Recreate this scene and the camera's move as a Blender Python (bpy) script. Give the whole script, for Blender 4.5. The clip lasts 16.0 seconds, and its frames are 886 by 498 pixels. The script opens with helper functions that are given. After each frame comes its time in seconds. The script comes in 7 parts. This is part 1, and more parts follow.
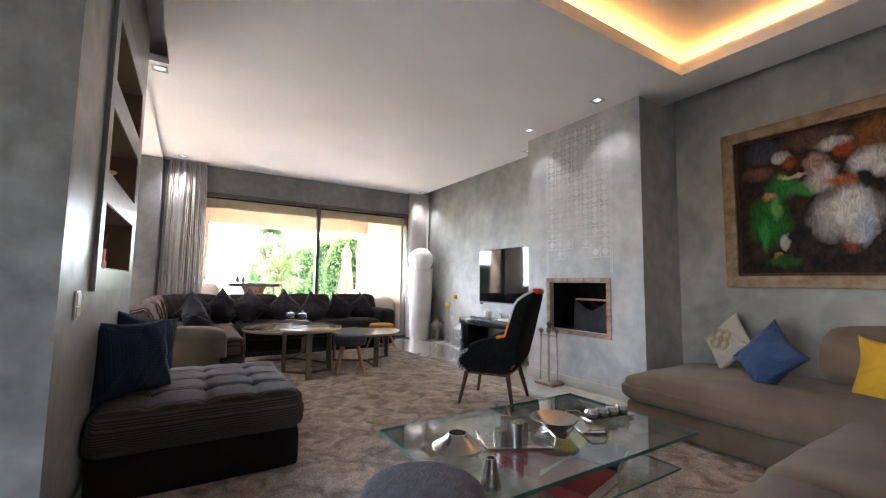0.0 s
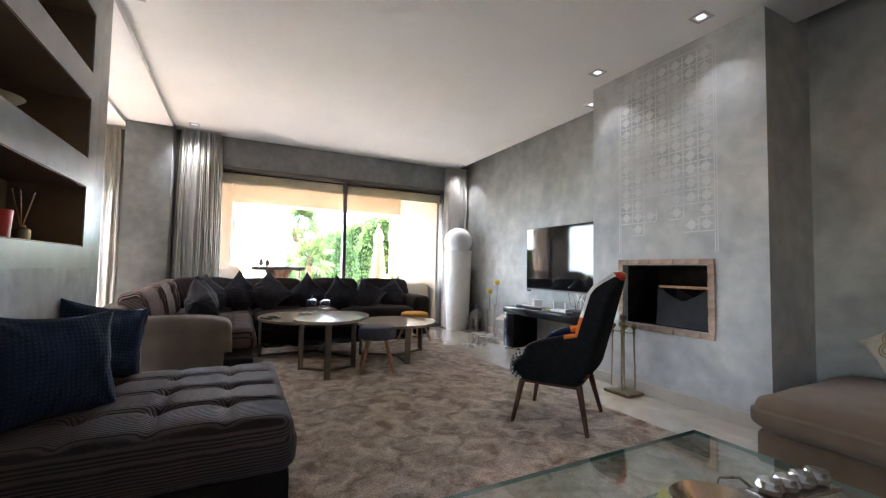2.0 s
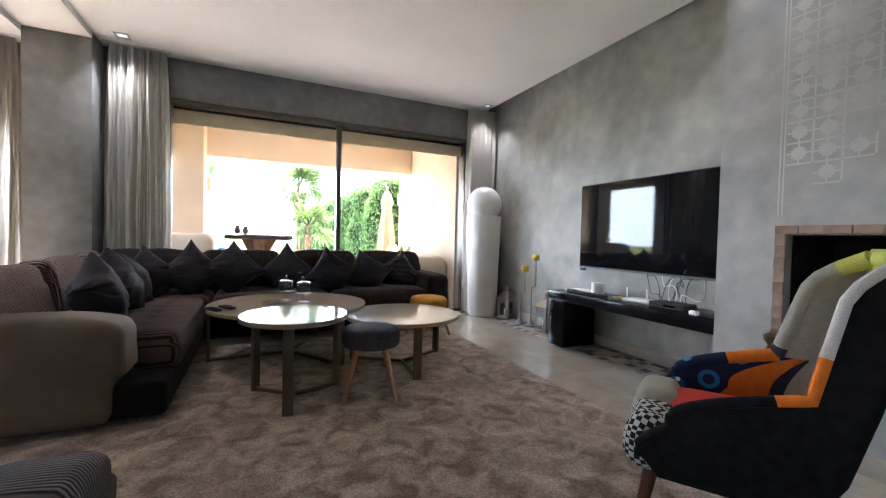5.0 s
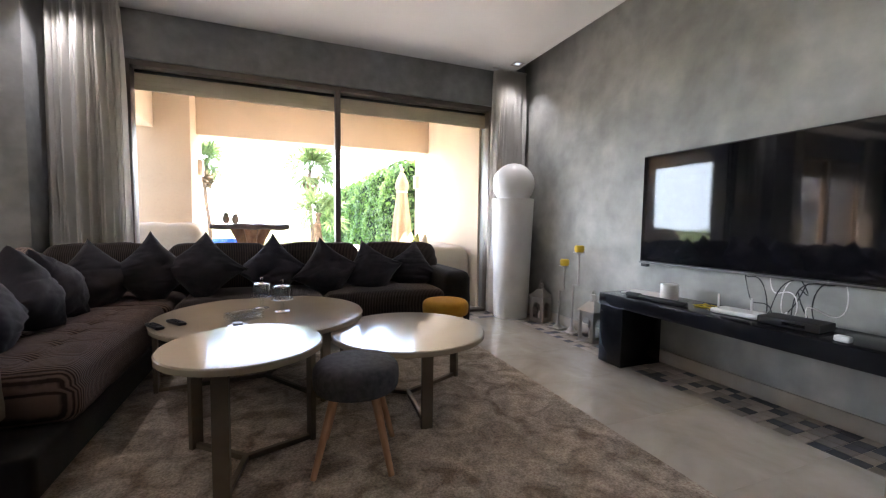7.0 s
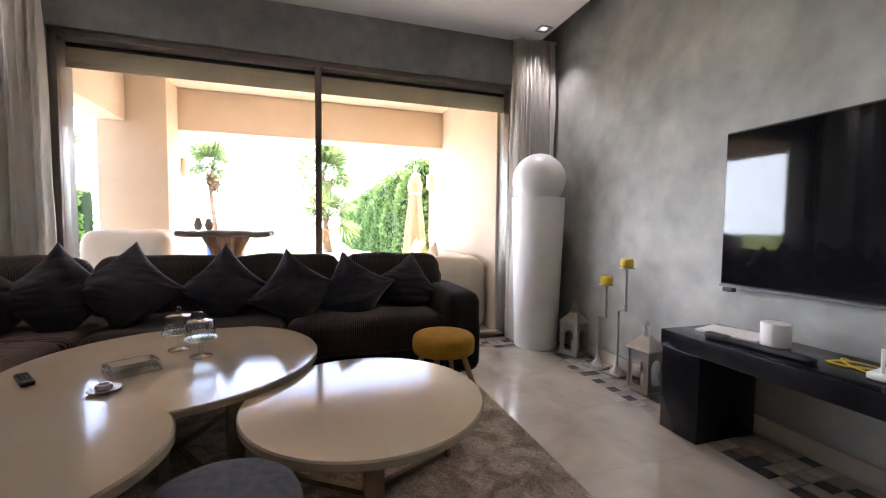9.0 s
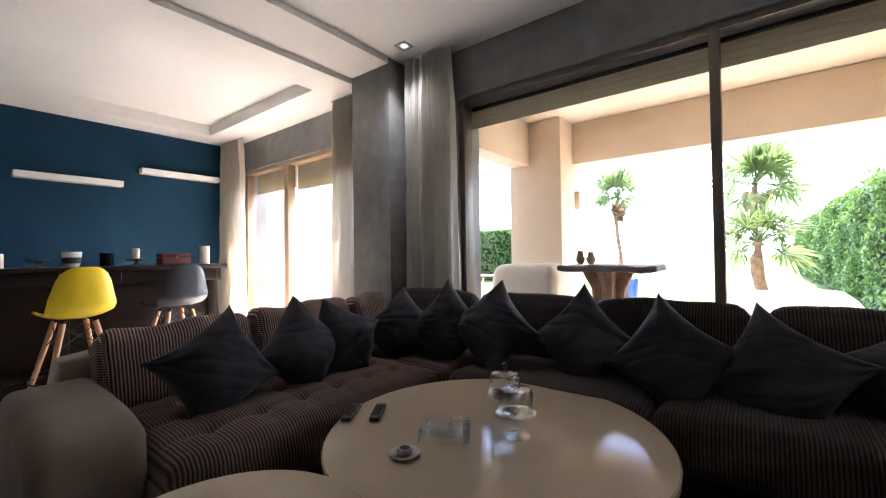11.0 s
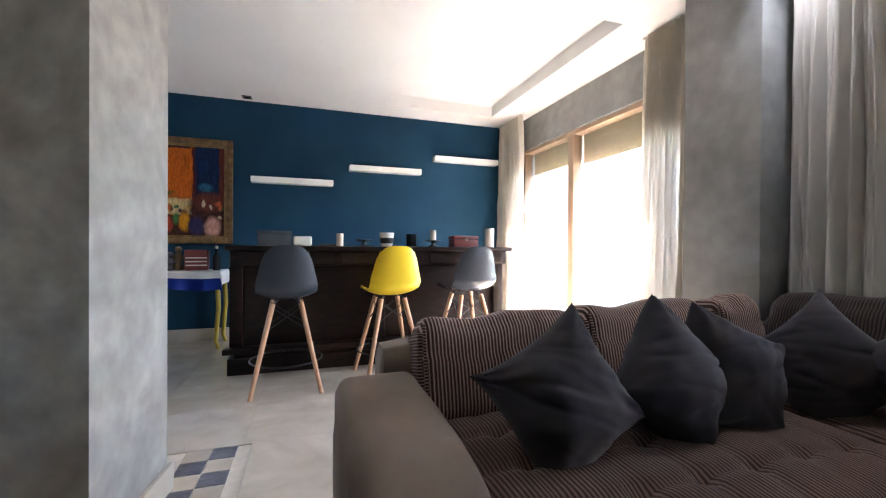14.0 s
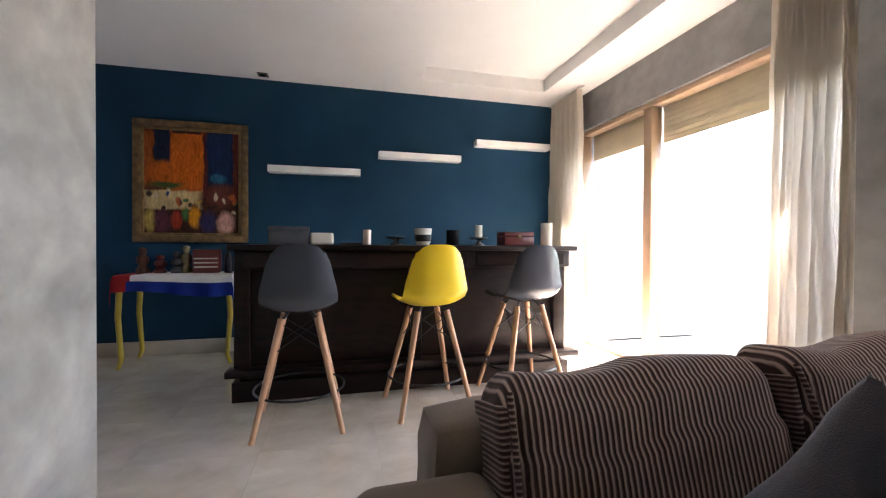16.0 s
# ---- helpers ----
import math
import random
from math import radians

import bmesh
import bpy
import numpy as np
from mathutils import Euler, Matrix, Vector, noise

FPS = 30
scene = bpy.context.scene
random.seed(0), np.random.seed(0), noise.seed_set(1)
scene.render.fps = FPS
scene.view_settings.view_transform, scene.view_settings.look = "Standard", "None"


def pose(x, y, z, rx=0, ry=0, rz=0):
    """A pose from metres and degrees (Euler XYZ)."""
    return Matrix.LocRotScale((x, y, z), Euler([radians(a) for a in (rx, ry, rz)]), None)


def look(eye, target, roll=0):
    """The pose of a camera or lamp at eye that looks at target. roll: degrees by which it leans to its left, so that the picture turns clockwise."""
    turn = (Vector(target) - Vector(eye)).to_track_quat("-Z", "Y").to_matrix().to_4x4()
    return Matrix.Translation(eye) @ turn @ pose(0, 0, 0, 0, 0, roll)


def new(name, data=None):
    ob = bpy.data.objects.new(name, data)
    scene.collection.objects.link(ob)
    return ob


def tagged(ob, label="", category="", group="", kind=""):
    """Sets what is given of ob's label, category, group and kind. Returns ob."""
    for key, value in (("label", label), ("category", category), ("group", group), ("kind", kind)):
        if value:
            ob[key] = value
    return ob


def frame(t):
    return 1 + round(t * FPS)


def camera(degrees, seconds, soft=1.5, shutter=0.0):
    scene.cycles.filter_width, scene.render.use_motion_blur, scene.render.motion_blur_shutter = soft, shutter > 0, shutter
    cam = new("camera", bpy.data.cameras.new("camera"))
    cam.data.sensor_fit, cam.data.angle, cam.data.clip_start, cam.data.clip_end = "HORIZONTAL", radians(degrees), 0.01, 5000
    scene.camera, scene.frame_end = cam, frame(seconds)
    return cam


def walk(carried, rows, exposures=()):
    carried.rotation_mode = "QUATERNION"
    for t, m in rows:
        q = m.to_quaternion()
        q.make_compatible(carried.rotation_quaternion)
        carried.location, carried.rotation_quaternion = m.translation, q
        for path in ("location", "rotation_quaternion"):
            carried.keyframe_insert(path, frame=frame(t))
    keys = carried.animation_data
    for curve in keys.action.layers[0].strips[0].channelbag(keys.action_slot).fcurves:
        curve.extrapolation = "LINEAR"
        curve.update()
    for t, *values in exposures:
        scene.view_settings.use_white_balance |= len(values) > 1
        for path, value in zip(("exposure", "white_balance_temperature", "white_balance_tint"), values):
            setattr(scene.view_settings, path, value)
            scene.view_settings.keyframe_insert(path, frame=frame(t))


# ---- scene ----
cam = camera(95.4, 16.0, soft=1.2)
PATH = [
    (0, (-0.004, 0.203, 1.091), (1.046, 1.898, 1.26), 0.8),
    (0.5, (0.063, 0.367, 1.091), (1.072, 2.088, 1.238), 0.8),
    (1, (0.157, 0.565, 1.075), (1.126, 2.31, 1.204), 0.9),
    (1.5, (0.258, 0.761, 1.068), (1.19, 2.527, 1.179), 0.9),
    (2, (0.368, 0.978, 1.059), (1.271, 2.761, 1.155), 1.0),
    (2.5, (0.467, 1.191, 1.056), (1.343, 2.987, 1.137), 0.9),
    (3, (0.571, 1.419, 1.035), (1.423, 3.227, 1.103), 1.2),
    (3.2, (0.613, 1.519, 1.025), (1.463, 3.328, 1.085), 1.4),
    (5.5, (1.059, 2.569, 1.065), (1.888, 4.387, 0.983), 1.1),
    (6, (1.161, 2.77, 1.071), (1.968, 4.597, 0.967), 0.9),
    (6.5, (1.245, 2.967, 1.079), (2.026, 4.804, 0.959), 0.9),
    (7, (1.351, 3.163, 1.083), (2.09, 5.017, 0.956), 0.8),
    (7.5, (1.478, 3.364, 1.101), (2.174, 5.235, 0.97), 0.5),
    (8, (1.618, 3.544, 1.102), (2.273, 5.429, 0.975), 0.3),
    (8.2, (1.664, 3.619, 1.099), (2.314, 5.506, 0.969), 0.5),
    (10.3, (2.113, 4.548, 1.149), (2.001, 6.545, 1.094), 0.2),
    (10.5, (2.112, 4.654, 1.16), (1.647, 6.599, 1.133), -0.3),
    (11, (2.079, 4.737, 1.151), (0.85, 6.315, 1.183), -0.9),
    (11.5, (1.867, 4.717, 1.107), (0.191, 5.807, 1.176), -0.2),
    (12, (1.683, 4.752, 1.108), (-0.135, 5.585, 1.145), 0.2),
    (12.5, (1.583, 4.762, 1.105), (-0.266, 5.525, 1.122), 0.2),
    (13, (1.47, 4.788, 1.103), (-0.397, 5.505, 1.106), 0.2),
    (13.5, (1.323, 4.802, 1.108), (-0.559, 5.478, 1.1), 0.3),
    (14, (1.148, 4.832, 1.105), (-0.752, 5.457, 1.092), 0.4),
    (14.5, (0.949, 4.857, 1.107), (-0.966, 5.432, 1.087), 0.2),
    (15, (0.759, 4.877, 1.109), (-1.168, 5.414, 1.087), 0.2),
    (15.5, (0.578, 4.893, 1.108), (-1.357, 5.4, 1.084), 0.3),
    (16, (0.416, 4.913, 1.106), (-1.524, 5.396, 1.084), 0.3),
]
EXPOSURES = [(0.0, 4.54, 6550, 23), (1.4, 4.53, 6480, 21), (2.0, 4.36, 6460, 20), (3.0, 4.3, 6450, 20), (6.5, 3.88, 6600, 22), (8.2, 3.88, 6850, 25), (10.4, 3.65, 6950, 30), (11.2, 3.42, 6450, 21), (12.5, 4.0, 6350, 22), (14.0, 4.1, 6300, 20), (15.0, 4.02, 6550, 22), (16.0, 3.66, 6750, 23)]
walk(cam, [(t, look(eye, target, roll)) for t, eye, target, roll in PATH], EXPOSURES)

# ---- light and world ----
world = bpy.data.worlds.new("world")
scene.world = world
world.use_nodes = True
wn = world.node_tree
sky = wn.nodes.new("ShaderNodeTexSky")
sky.sky_type = "NISHITA"
sky.sun_disc = False
SUN_EL, SUN_AZ = radians(62), radians(8)
sky.sun_elevation, sky.sun_rotation = SUN_EL, SUN_AZ
wn.links.new(sky.outputs[0], wn.nodes["Background"].inputs[0])
wn.nodes["Background"].inputs[1].default_value = 0.15
sun = new("sun", bpy.data.lights.new("sun", "SUN"))
sun.data.energy, sun.data.angle, sun.data.color = 4.2, radians(0.6), (1.0, 0.94, 0.86)
SUN_DIR = Vector((math.sin(SUN_AZ) * math.cos(SUN_EL), math.cos(SUN_AZ) * math.cos(SUN_EL), math.sin(SUN_EL)))
sun.matrix_world = look(SUN_DIR * 30, (0, 0, 0))
# added fill lamp in an assumed, unseen opening in the bar room's west wall
west_fill = new("west_fill_lamp", bpy.data.lights.new("west_fill_lamp", "AREA"))
west_fill.data.shape, west_fill.data.size, west_fill.data.size_y, west_fill.data.energy = "RECTANGLE", 2.1, 2.0, 0.16
west_fill.data.color = (1.0, 0.97, 0.92)
west_fill.matrix_world = look((-4.15, 0.5, 1.15), (2.0, 0.5, 1.15))


# ---- materials ----
def mk(name, c1, c2=None, scale=3.0, rough=0.5, bump=0.0, bscale=60.0, metal=0.0, coat=0.0, rvar=0.0, fine=0.0, spec=0.5, stretch=(1, 1, 1), sheen=0.0, detail=5.0, dist=0.0, ramp=(0.32, 0.68)):
    """A surface whose colour wanders between c1 and c2, with fine grain and relief."""
    m = bpy.data.materials.new(name)
    m.use_nodes = True
    nt = m.node_tree
    b = nt.nodes["Principled BSDF"]
    b.inputs["Roughness"].default_value, b.inputs["Metallic"].default_value = rough, metal
    b.inputs["Coat Weight"].default_value, b.inputs["Specular IOR Level"].default_value = coat, (min(spec, 0.12) if rough >= 0.8 else spec)
    b.inputs["Sheen Weight"].default_value = min(sheen, 0.1)
    tc = nt.nodes.new("ShaderNodeTexCoord")
    mp = nt.nodes.new("ShaderNodeMapping")
    mp.inputs["Scale"].default_value = stretch
    nt.links.new(tc.outputs["Object"], mp.inputs[0])
    if c2 is None:
        c2 = tuple(min(1, v * 1.15) for v in c1)
    n1 = nt.nodes.new("ShaderNodeTexNoise")
    n1.inputs["Scale"].default_value, n1.inputs["Detail"].default_value, n1.inputs["Distortion"].default_value = scale, detail, dist
    nt.links.new(mp.outputs[0], n1.inputs["Vector"])
    r = nt.nodes.new("ShaderNodeValToRGB")
    r.color_ramp.elements[0].position, r.color_ramp.elements[1].position = ramp
    r.color_ramp.elements[0].color, r.color_ramp.elements[1].color = (*c1, 1), (*c2, 1)
    nt.links.new(n1.outputs[0], r.inputs[0])
    col = r.outputs[0]
    n2 = nt.nodes.new("ShaderNodeTexNoise")
    n2.inputs["Scale"].default_value, n2.inputs["Detail"].default_value = bscale, 4.0
    nt.links.new(mp.outputs[0], n2.inputs["Vector"])
    if fine:
        mx = nt.nodes.new("ShaderNodeMix")
        mx.data_type, mx.blend_type = "RGBA", "OVERLAY"
        mx.inputs[0].default_value = fine
        nt.links.new(col, mx.inputs[6])
        nt.links.new(n2.outputs[0], mx.inputs[7])
        col = mx.outputs[2]
    nt.links.new(col, b.inputs["Base Color"])
    if bump:
        bp = nt.nodes.new("ShaderNodeBump")
        bp.inputs["Strength"].default_value, bp.inputs["Distance"].default_value = bump, 0.01
        nt.links.new(n2.outputs[0], bp.inputs["Height"])
        nt.links.new(bp.outputs[0], b.inputs["Normal"])
    if rvar:
        mr = nt.nodes.new("ShaderNodeMapRange")
        mr.inputs[3].default_value, mr.inputs[4].default_value = rough - rvar, rough + rvar
        nt.links.new(n1.outputs[0], mr.inputs[0])
        nt.links.new(mr.outputs[0], b.inputs["Roughness"])
    return m


def by_piece(m, spread):
    """Lets each piece differ a little in tone."""
    nt = m.node_tree
    b = nt.nodes["Principled BSDF"]
    src = b.inputs["Base Color"].links[0].from_socket
    oi = nt.nodes.new("ShaderNodeObjectInfo")
    mr = nt.nodes.new("ShaderNodeMapRange")
    mr.inputs[3].default_value, mr.inputs[4].default_value = 1 - spread, 1 + spread
    hs = nt.nodes.new("ShaderNodeHueSaturation")
    nt.links.new(oi.outputs["Random"], mr.inputs[0])
    nt.links.new(mr.outputs[0], hs.inputs["Value"])
    nt.links.new(src, hs.inputs["Color"])
    nt.links.new(hs.outputs[0], b.inputs["Base Color"])
    return m


def cord(name, c1, c2, pitch=0.012, axis="X", rough=0.85, sheen=0.3, ribs=(0.2, 0.75)):
    """Corduroy: ribs of two tones with relief, along one axis of the thing."""
    m = mk(name, c1, c2, 4.0, rough, 0.0, 300, sheen=0.12)
    nt = m.node_tree
    b = nt.nodes["Principled BSDF"]
    tc = nt.nodes.new("ShaderNodeTexCoord")
    w = nt.nodes.new("ShaderNodeTexWave")
    w.wave_type, w.bands_direction = "BANDS", axis[0]
    w.inputs["Scale"].default_value = 0.314 / pitch * (1.414 if len(axis) > 1 else 1)
    mw = nt.nodes.new("ShaderNodeMapping")
    mw.inputs["Rotation"].default_value = (math.pi / 4 if len(axis) > 1 else 0, 0, 0)
    w.inputs["Distortion"].default_value = 0.6
    w.inputs["Detail Scale"].default_value = 2.0
    nt.links.new(tc.outputs["Object"], mw.inputs[0])
    nt.links.new(mw.outputs[0], w.inputs["Vector"])
    r = nt.nodes.new("ShaderNodeValToRGB")
    r.color_ramp.elements[0].position, r.color_ramp.elements[1].position = ribs
    r.color_ramp.elements[0].color, r.color_ramp.elements[1].color = (*c1, 1), (*c2, 1)
    nt.links.new(w.outputs["Fac"], r.inputs[0])
    nt.links.new(r.outputs[0], b.inputs["Base Color"])
    bp = nt.nodes.new("ShaderNodeBump")
    bp.inputs["Strength"].default_value, bp.inputs["Distance"].default_value = 0.6, 0.004
    nt.links.new(w.outputs["Fac"], bp.inputs["Height"])
    nt.links.new(bp.outputs[0], b.inputs["Normal"])
    return m


def glass(name, tint=(1, 1, 1), rough=0.0, ior=1.45):
    m = bpy.data.materials.new(name)
    m.use_nodes = True
    b = m.node_tree.nodes["Principled BSDF"]
    b.inputs["Base Color"].default_value = (*tint, 1)
    b.inputs["Transmission Weight"].default_value = 1
    b.inputs["Roughness"].default_value, b.inputs["IOR"].default_value = rough, ior
    return m


def glow(name, col, power):
    m = bpy.data.materials.new(name)
    m.use_nodes = True
    b = m.node_tree.nodes["Principled BSDF"]
    b.inputs["Base Color"].default_value = (*col, 1)
    b.inputs["Emission Color"].default_value = (*col, 1)
    b.inputs["Emission Strength"].default_value = power
    return m


# same plaster throughout; east and chimney copies are paler, window light put in colour
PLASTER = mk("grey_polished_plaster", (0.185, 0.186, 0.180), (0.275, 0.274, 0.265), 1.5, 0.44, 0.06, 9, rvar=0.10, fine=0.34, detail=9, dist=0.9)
PLASTER_EAST_LIT = mk("lit_east_plaster", (0.315, 0.315, 0.286), (0.455, 0.45, 0.408), 1.25, 0.60, 0.07, 7, rvar=0.10, fine=0.30, detail=9, dist=1.1, spec=0.22, ramp=(0.36, 0.66))
# real trowel marks; tone raised to hold the window light on the end face
TROWELLED_LIT = mk("lit_trowelled_plaster", (0.205, 0.200, 0.184), (0.36, 0.348, 0.322), 2.4, 0.36, 0.10, 10, rvar=0.08, fine=0.45, detail=10, dist=1.3, spec=0.45)
POLISHED = mk("grey_waxed_plaster", (0.235, 0.238, 0.235), (0.315, 0.317, 0.31), 1.8, 0.30, 0.03, 8, fine=0.26, detail=8, dist=0.6, spec=0.6)
PLASTER_LIT = mk("lit_polished_plaster", (0.345, 0.35, 0.345), (0.485, 0.475, 0.445), 1.7, 0.50, 0.08, 8, rvar=0.10, fine=0.32, detail=10, dist=1.0, spec=0.35, ramp=(0.32, 0.64))
WHITE = mk("white_ceiling_paint", (0.72, 0.71, 0.69), (0.76, 0.75, 0.73), 1.5, 0.75, 0.03, 90)
BLUE_WALL = mk("petrol_blue_paint", (0.008, 0.040, 0.078), (0.011, 0.049, 0.092), 2.0, 0.65, 0.04, 120, spec=0.12)
MARBLE = by_piece(mk("cream_polished_marble", (0.60, 0.535, 0.43), (0.82, 0.75, 0.635), 1.6, 0.05, 0.0, 14, rvar=0.02, fine=0.14, detail=10, dist=1.6, coat=1.0, spec=0.7), 0.05)
MARBLE.node_tree.nodes["Principled BSDF"].inputs["Coat IOR"].default_value = 1.9
GROUT = mk("cement_grout", (0.62, 0.565, 0.48), None, 20, 0.7, 0.1, 150)
SLATE = by_piece(mk("tumbled_slate", (0.05, 0.055, 0.065), (0.11, 0.115, 0.13), 9, 0.5, 0.15, 80), 0.5)
TAN_STONE = by_piece(mk("tumbled_tan_stone", (0.34, 0.285, 0.225), (0.46, 0.40, 0.33), 9, 0.4, 0.15, 80), 0.3)
SLATE_BLUE = mk("veined_blue_slate", (0.115, 0.125, 0.155), (0.27, 0.275, 0.30), 7, 0.3, 0.06, 60, detail=9, dist=2.5, ramp=(0.45, 0.75))
SKIRT = mk("cream_stone_skirting", (0.40, 0.355, 0.29), (0.47, 0.42, 0.35), 5, 0.35, 0.04, 60)
CARPET = mk("taupe_shag_carpet", (0.225, 0.172, 0.127), (0.62, 0.52, 0.42), 7.0, 0.95, 1.0, 100, fine=0.9, sheen=0.1, detail=13, dist=1.0, ramp=(0.33, 0.70))
NICHE = mk("brown_niche_plaster", (0.20, 0.135, 0.085), (0.28, 0.19, 0.12), 4, 0.5, 0.08, 40, rvar=0.1)
FRAME_ALU = mk("bronze_window_frame", (0.14, 0.115, 0.095), None, 5, 0.4, 0.02, 200, metal=0.3)
FRAME_TAN = mk("tan_window_frame", (0.42, 0.29, 0.19), None, 5, 0.45, 0.02, 200)
SHUTTER = mk("sand_roller_shutter", (0.70, 0.62, 0.47), None, 5, 0.5, 0.02, 100)
OUTER = mk("peach_render", (0.60, 0.495, 0.375), (0.66, 0.545, 0.42), 2, 0.85, 0.2, 90, fine=0.15)
CURTAIN = mk("silver_satin_curtain", (0.80, 0.77, 0.71), (0.88, 0.85, 0.80), 6, 0.45, 0.05, 200, sheen=0.4)
CURTAIN2 = mk("cream_linen_curtain", (0.78, 0.735, 0.665), (0.85, 0.81, 0.74), 6, 0.8, 0.1, 300, sheen=0.3)
for cloth_mat, cloth_col, cloth_k in ((CURTAIN2, (0.80, 0.74, 0.66, 1), 0.4), (CURTAIN, (0.72, 0.69, 0.64, 1), 0.22), (SHUTTER, (0.62, 0.52, 0.36, 1), 0.16)):
    ms_nt = cloth_mat.node_tree
    ms_tr = ms_nt.nodes.new("ShaderNodeBsdfTranslucent")
    ms_tr.inputs[0].default_value = cloth_col
    ms_mix = ms_nt.nodes.new("ShaderNodeMixShader")
    ms_mix.inputs[0].default_value = cloth_k
    ms_nt.links.new(ms_nt.nodes["Principled BSDF"].outputs[0], ms_mix.inputs[1])
    ms_nt.links.new(ms_tr.outputs[0], ms_mix.inputs[2])
    ms_nt.links.new(ms_mix.outputs[0], ms_nt.nodes["Material Output"].inputs[0])
PANE = glass("window_glass", (0.97, 0.99, 0.98), 0.0, 1.15)


def thin_glass(name, tint):
    """Clear glass without bending: seen through, with a sheen that grows at grazing angles."""
    m = bpy.data.materials.new(name)
    m.use_nodes = True
    nt = m.node_tree
    tr = nt.nodes.new("ShaderNodeBsdfTransparent")
    tr.inputs[0].default_value = (*tint, 1)
    gl = nt.nodes.new("ShaderNodeBsdfGlossy")
    gl.inputs["Roughness"].default_value = 0.03
    lw = nt.nodes.new("ShaderNodeLayerWeight")
    lw.inputs[0].default_value = 0.5
    pw = nt.nodes.new("ShaderNodeMath")
    pw.operation = "POWER"
    pw.inputs[1].default_value = 2.6
    nt.links.new(lw.outputs["Facing"], pw.inputs[0])
    fr = nt.nodes.new("ShaderNodeMapRange")
    fr.inputs[3].default_value, fr.inputs[4].default_value = 0.07, 0.9
    nt.links.new(pw.outputs[0], fr.inputs[0])
    mx = nt.nodes.new("ShaderNodeMixShader")
    nt.links.new(fr.outputs[0], mx.inputs[0])
    nt.links.new(tr.outputs[0], mx.inputs[1])
    nt.links.new(gl.outputs[0], mx.inputs[2])
    nt.links.new(mx.outputs[0], nt.nodes["Material Output"].inputs[0])
    return m


GLASS = thin_glass("clear_glass", (0.96, 0.98, 0.98))
GLASS_GREEN = thin_glass("green_tinted_glass", (0.90, 0.965, 0.94))
GLASS_EDGE = mk("sea_green_glass_edge", (0.055, 0.14, 0.122), (0.10, 0.215, 0.19), 4, 0.12)
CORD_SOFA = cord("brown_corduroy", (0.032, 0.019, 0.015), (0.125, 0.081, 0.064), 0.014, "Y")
# darker copy of the sofa corduroy: the backlit run's shade is in its colour
CORD_SOFA_X_SHADED = cord("shaded_corduroy_long", (0.017, 0.012, 0.011), (0.058, 0.041, 0.034), 0.014, "X")
CORD_GREY = cord("grey_mauve_corduroy", (0.042, 0.033, 0.031), (0.098, 0.079, 0.075), 0.013, "YZ")
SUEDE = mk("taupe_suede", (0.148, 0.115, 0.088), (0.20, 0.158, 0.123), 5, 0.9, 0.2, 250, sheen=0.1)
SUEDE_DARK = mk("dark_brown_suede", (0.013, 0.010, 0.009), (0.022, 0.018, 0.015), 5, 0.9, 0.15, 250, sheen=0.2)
BEIGE = mk("beige_suede", (0.146, 0.105, 0.069), (0.205, 0.149, 0.101), 3, 0.9, 0.25, 220, sheen=0.1, dist=0.6)
CHARCOAL = mk("charcoal_cotton", (0.022, 0.0195, 0.0235), (0.040, 0.0355, 0.042), 6, 0.85, 0.25, 400, sheen=0.1)
LACQUER = mk("taupe_lacquer", (0.37, 0.305, 0.225), (0.42, 0.35, 0.26), 2, 0.10, 0.0, 60, coat=0.0, spec=0.18)
BLACK_GLOSS = mk("black_lacquer", (0.009, 0.009, 0.011), (0.016, 0.016, 0.018), 6, 0.14, 0.01, 60, spec=0.16)
STEEL = mk("brushed_steel", (0.42, 0.40, 0.37), None, 8, 0.34, 0.05, 200, metal=1.0)
SILVER = mk("hammered_silver", (0.55, 0.53, 0.50), None, 10, 0.22, 0.3, 40, metal=1.0)
BRASS = mk("aged_brass", (0.20, 0.155, 0.085), (0.33, 0.26, 0.15), 12, 0.3, 0.1, 60, metal=1.0)
WOOD_DARK = mk("walnut_wood", (0.060, 0.022, 0.012), (0.105, 0.042, 0.022), 8, 0.5, 0.1, 60, stretch=(6, 6, 1), spec=0.2)
WOOD_BEECH = mk("beech_wood", (0.42, 0.215, 0.11), (0.54, 0.30, 0.165), 8, 0.5, 0.08, 60, stretch=(6, 6, 1))
WENGE = mk("wenge_wood", (0.009, 0.0045, 0.0035), (0.022, 0.010, 0.007), 7, 0.38, 0.08, 50, stretch=(4, 1, 4), spec=0.25)
GOLD = mk("gilt_wood", (0.14, 0.08, 0.026), (0.30, 0.185, 0.068), 14, 0.42, 0.3, 40, metal=0.25)
GILT_DARK = mk("antique_gilt_wood", (0.075, 0.040, 0.014), (0.20, 0.115, 0.040), 16, 0.45, 0.3, 40)
GILT_PALE = mk("whitewashed_gilt_wood", (0.22, 0.135, 0.072), (0.40, 0.285, 0.175), 12, 0.6, 0.4, 45)
BRICK = by_piece(mk("terracotta_brick", (0.29, 0.20, 0.145), (0.40, 0.29, 0.22), 10, 0.85, 0.4, 70), 0.2)
SOOT = mk("soot_black_brick", (0.012, 0.010, 0.009), (0.03, 0.024, 0.02), 8, 0.9, 0.4, 50)
WHITE_PLASTIC = mk("white_plastic", (0.80, 0.785, 0.75), None, 3, 0.38, 0.02, 60)
YELLOW = mk("yellow_plastic", (0.66, 0.47, 0.012), None, 3, 0.35, 0.02, 60)
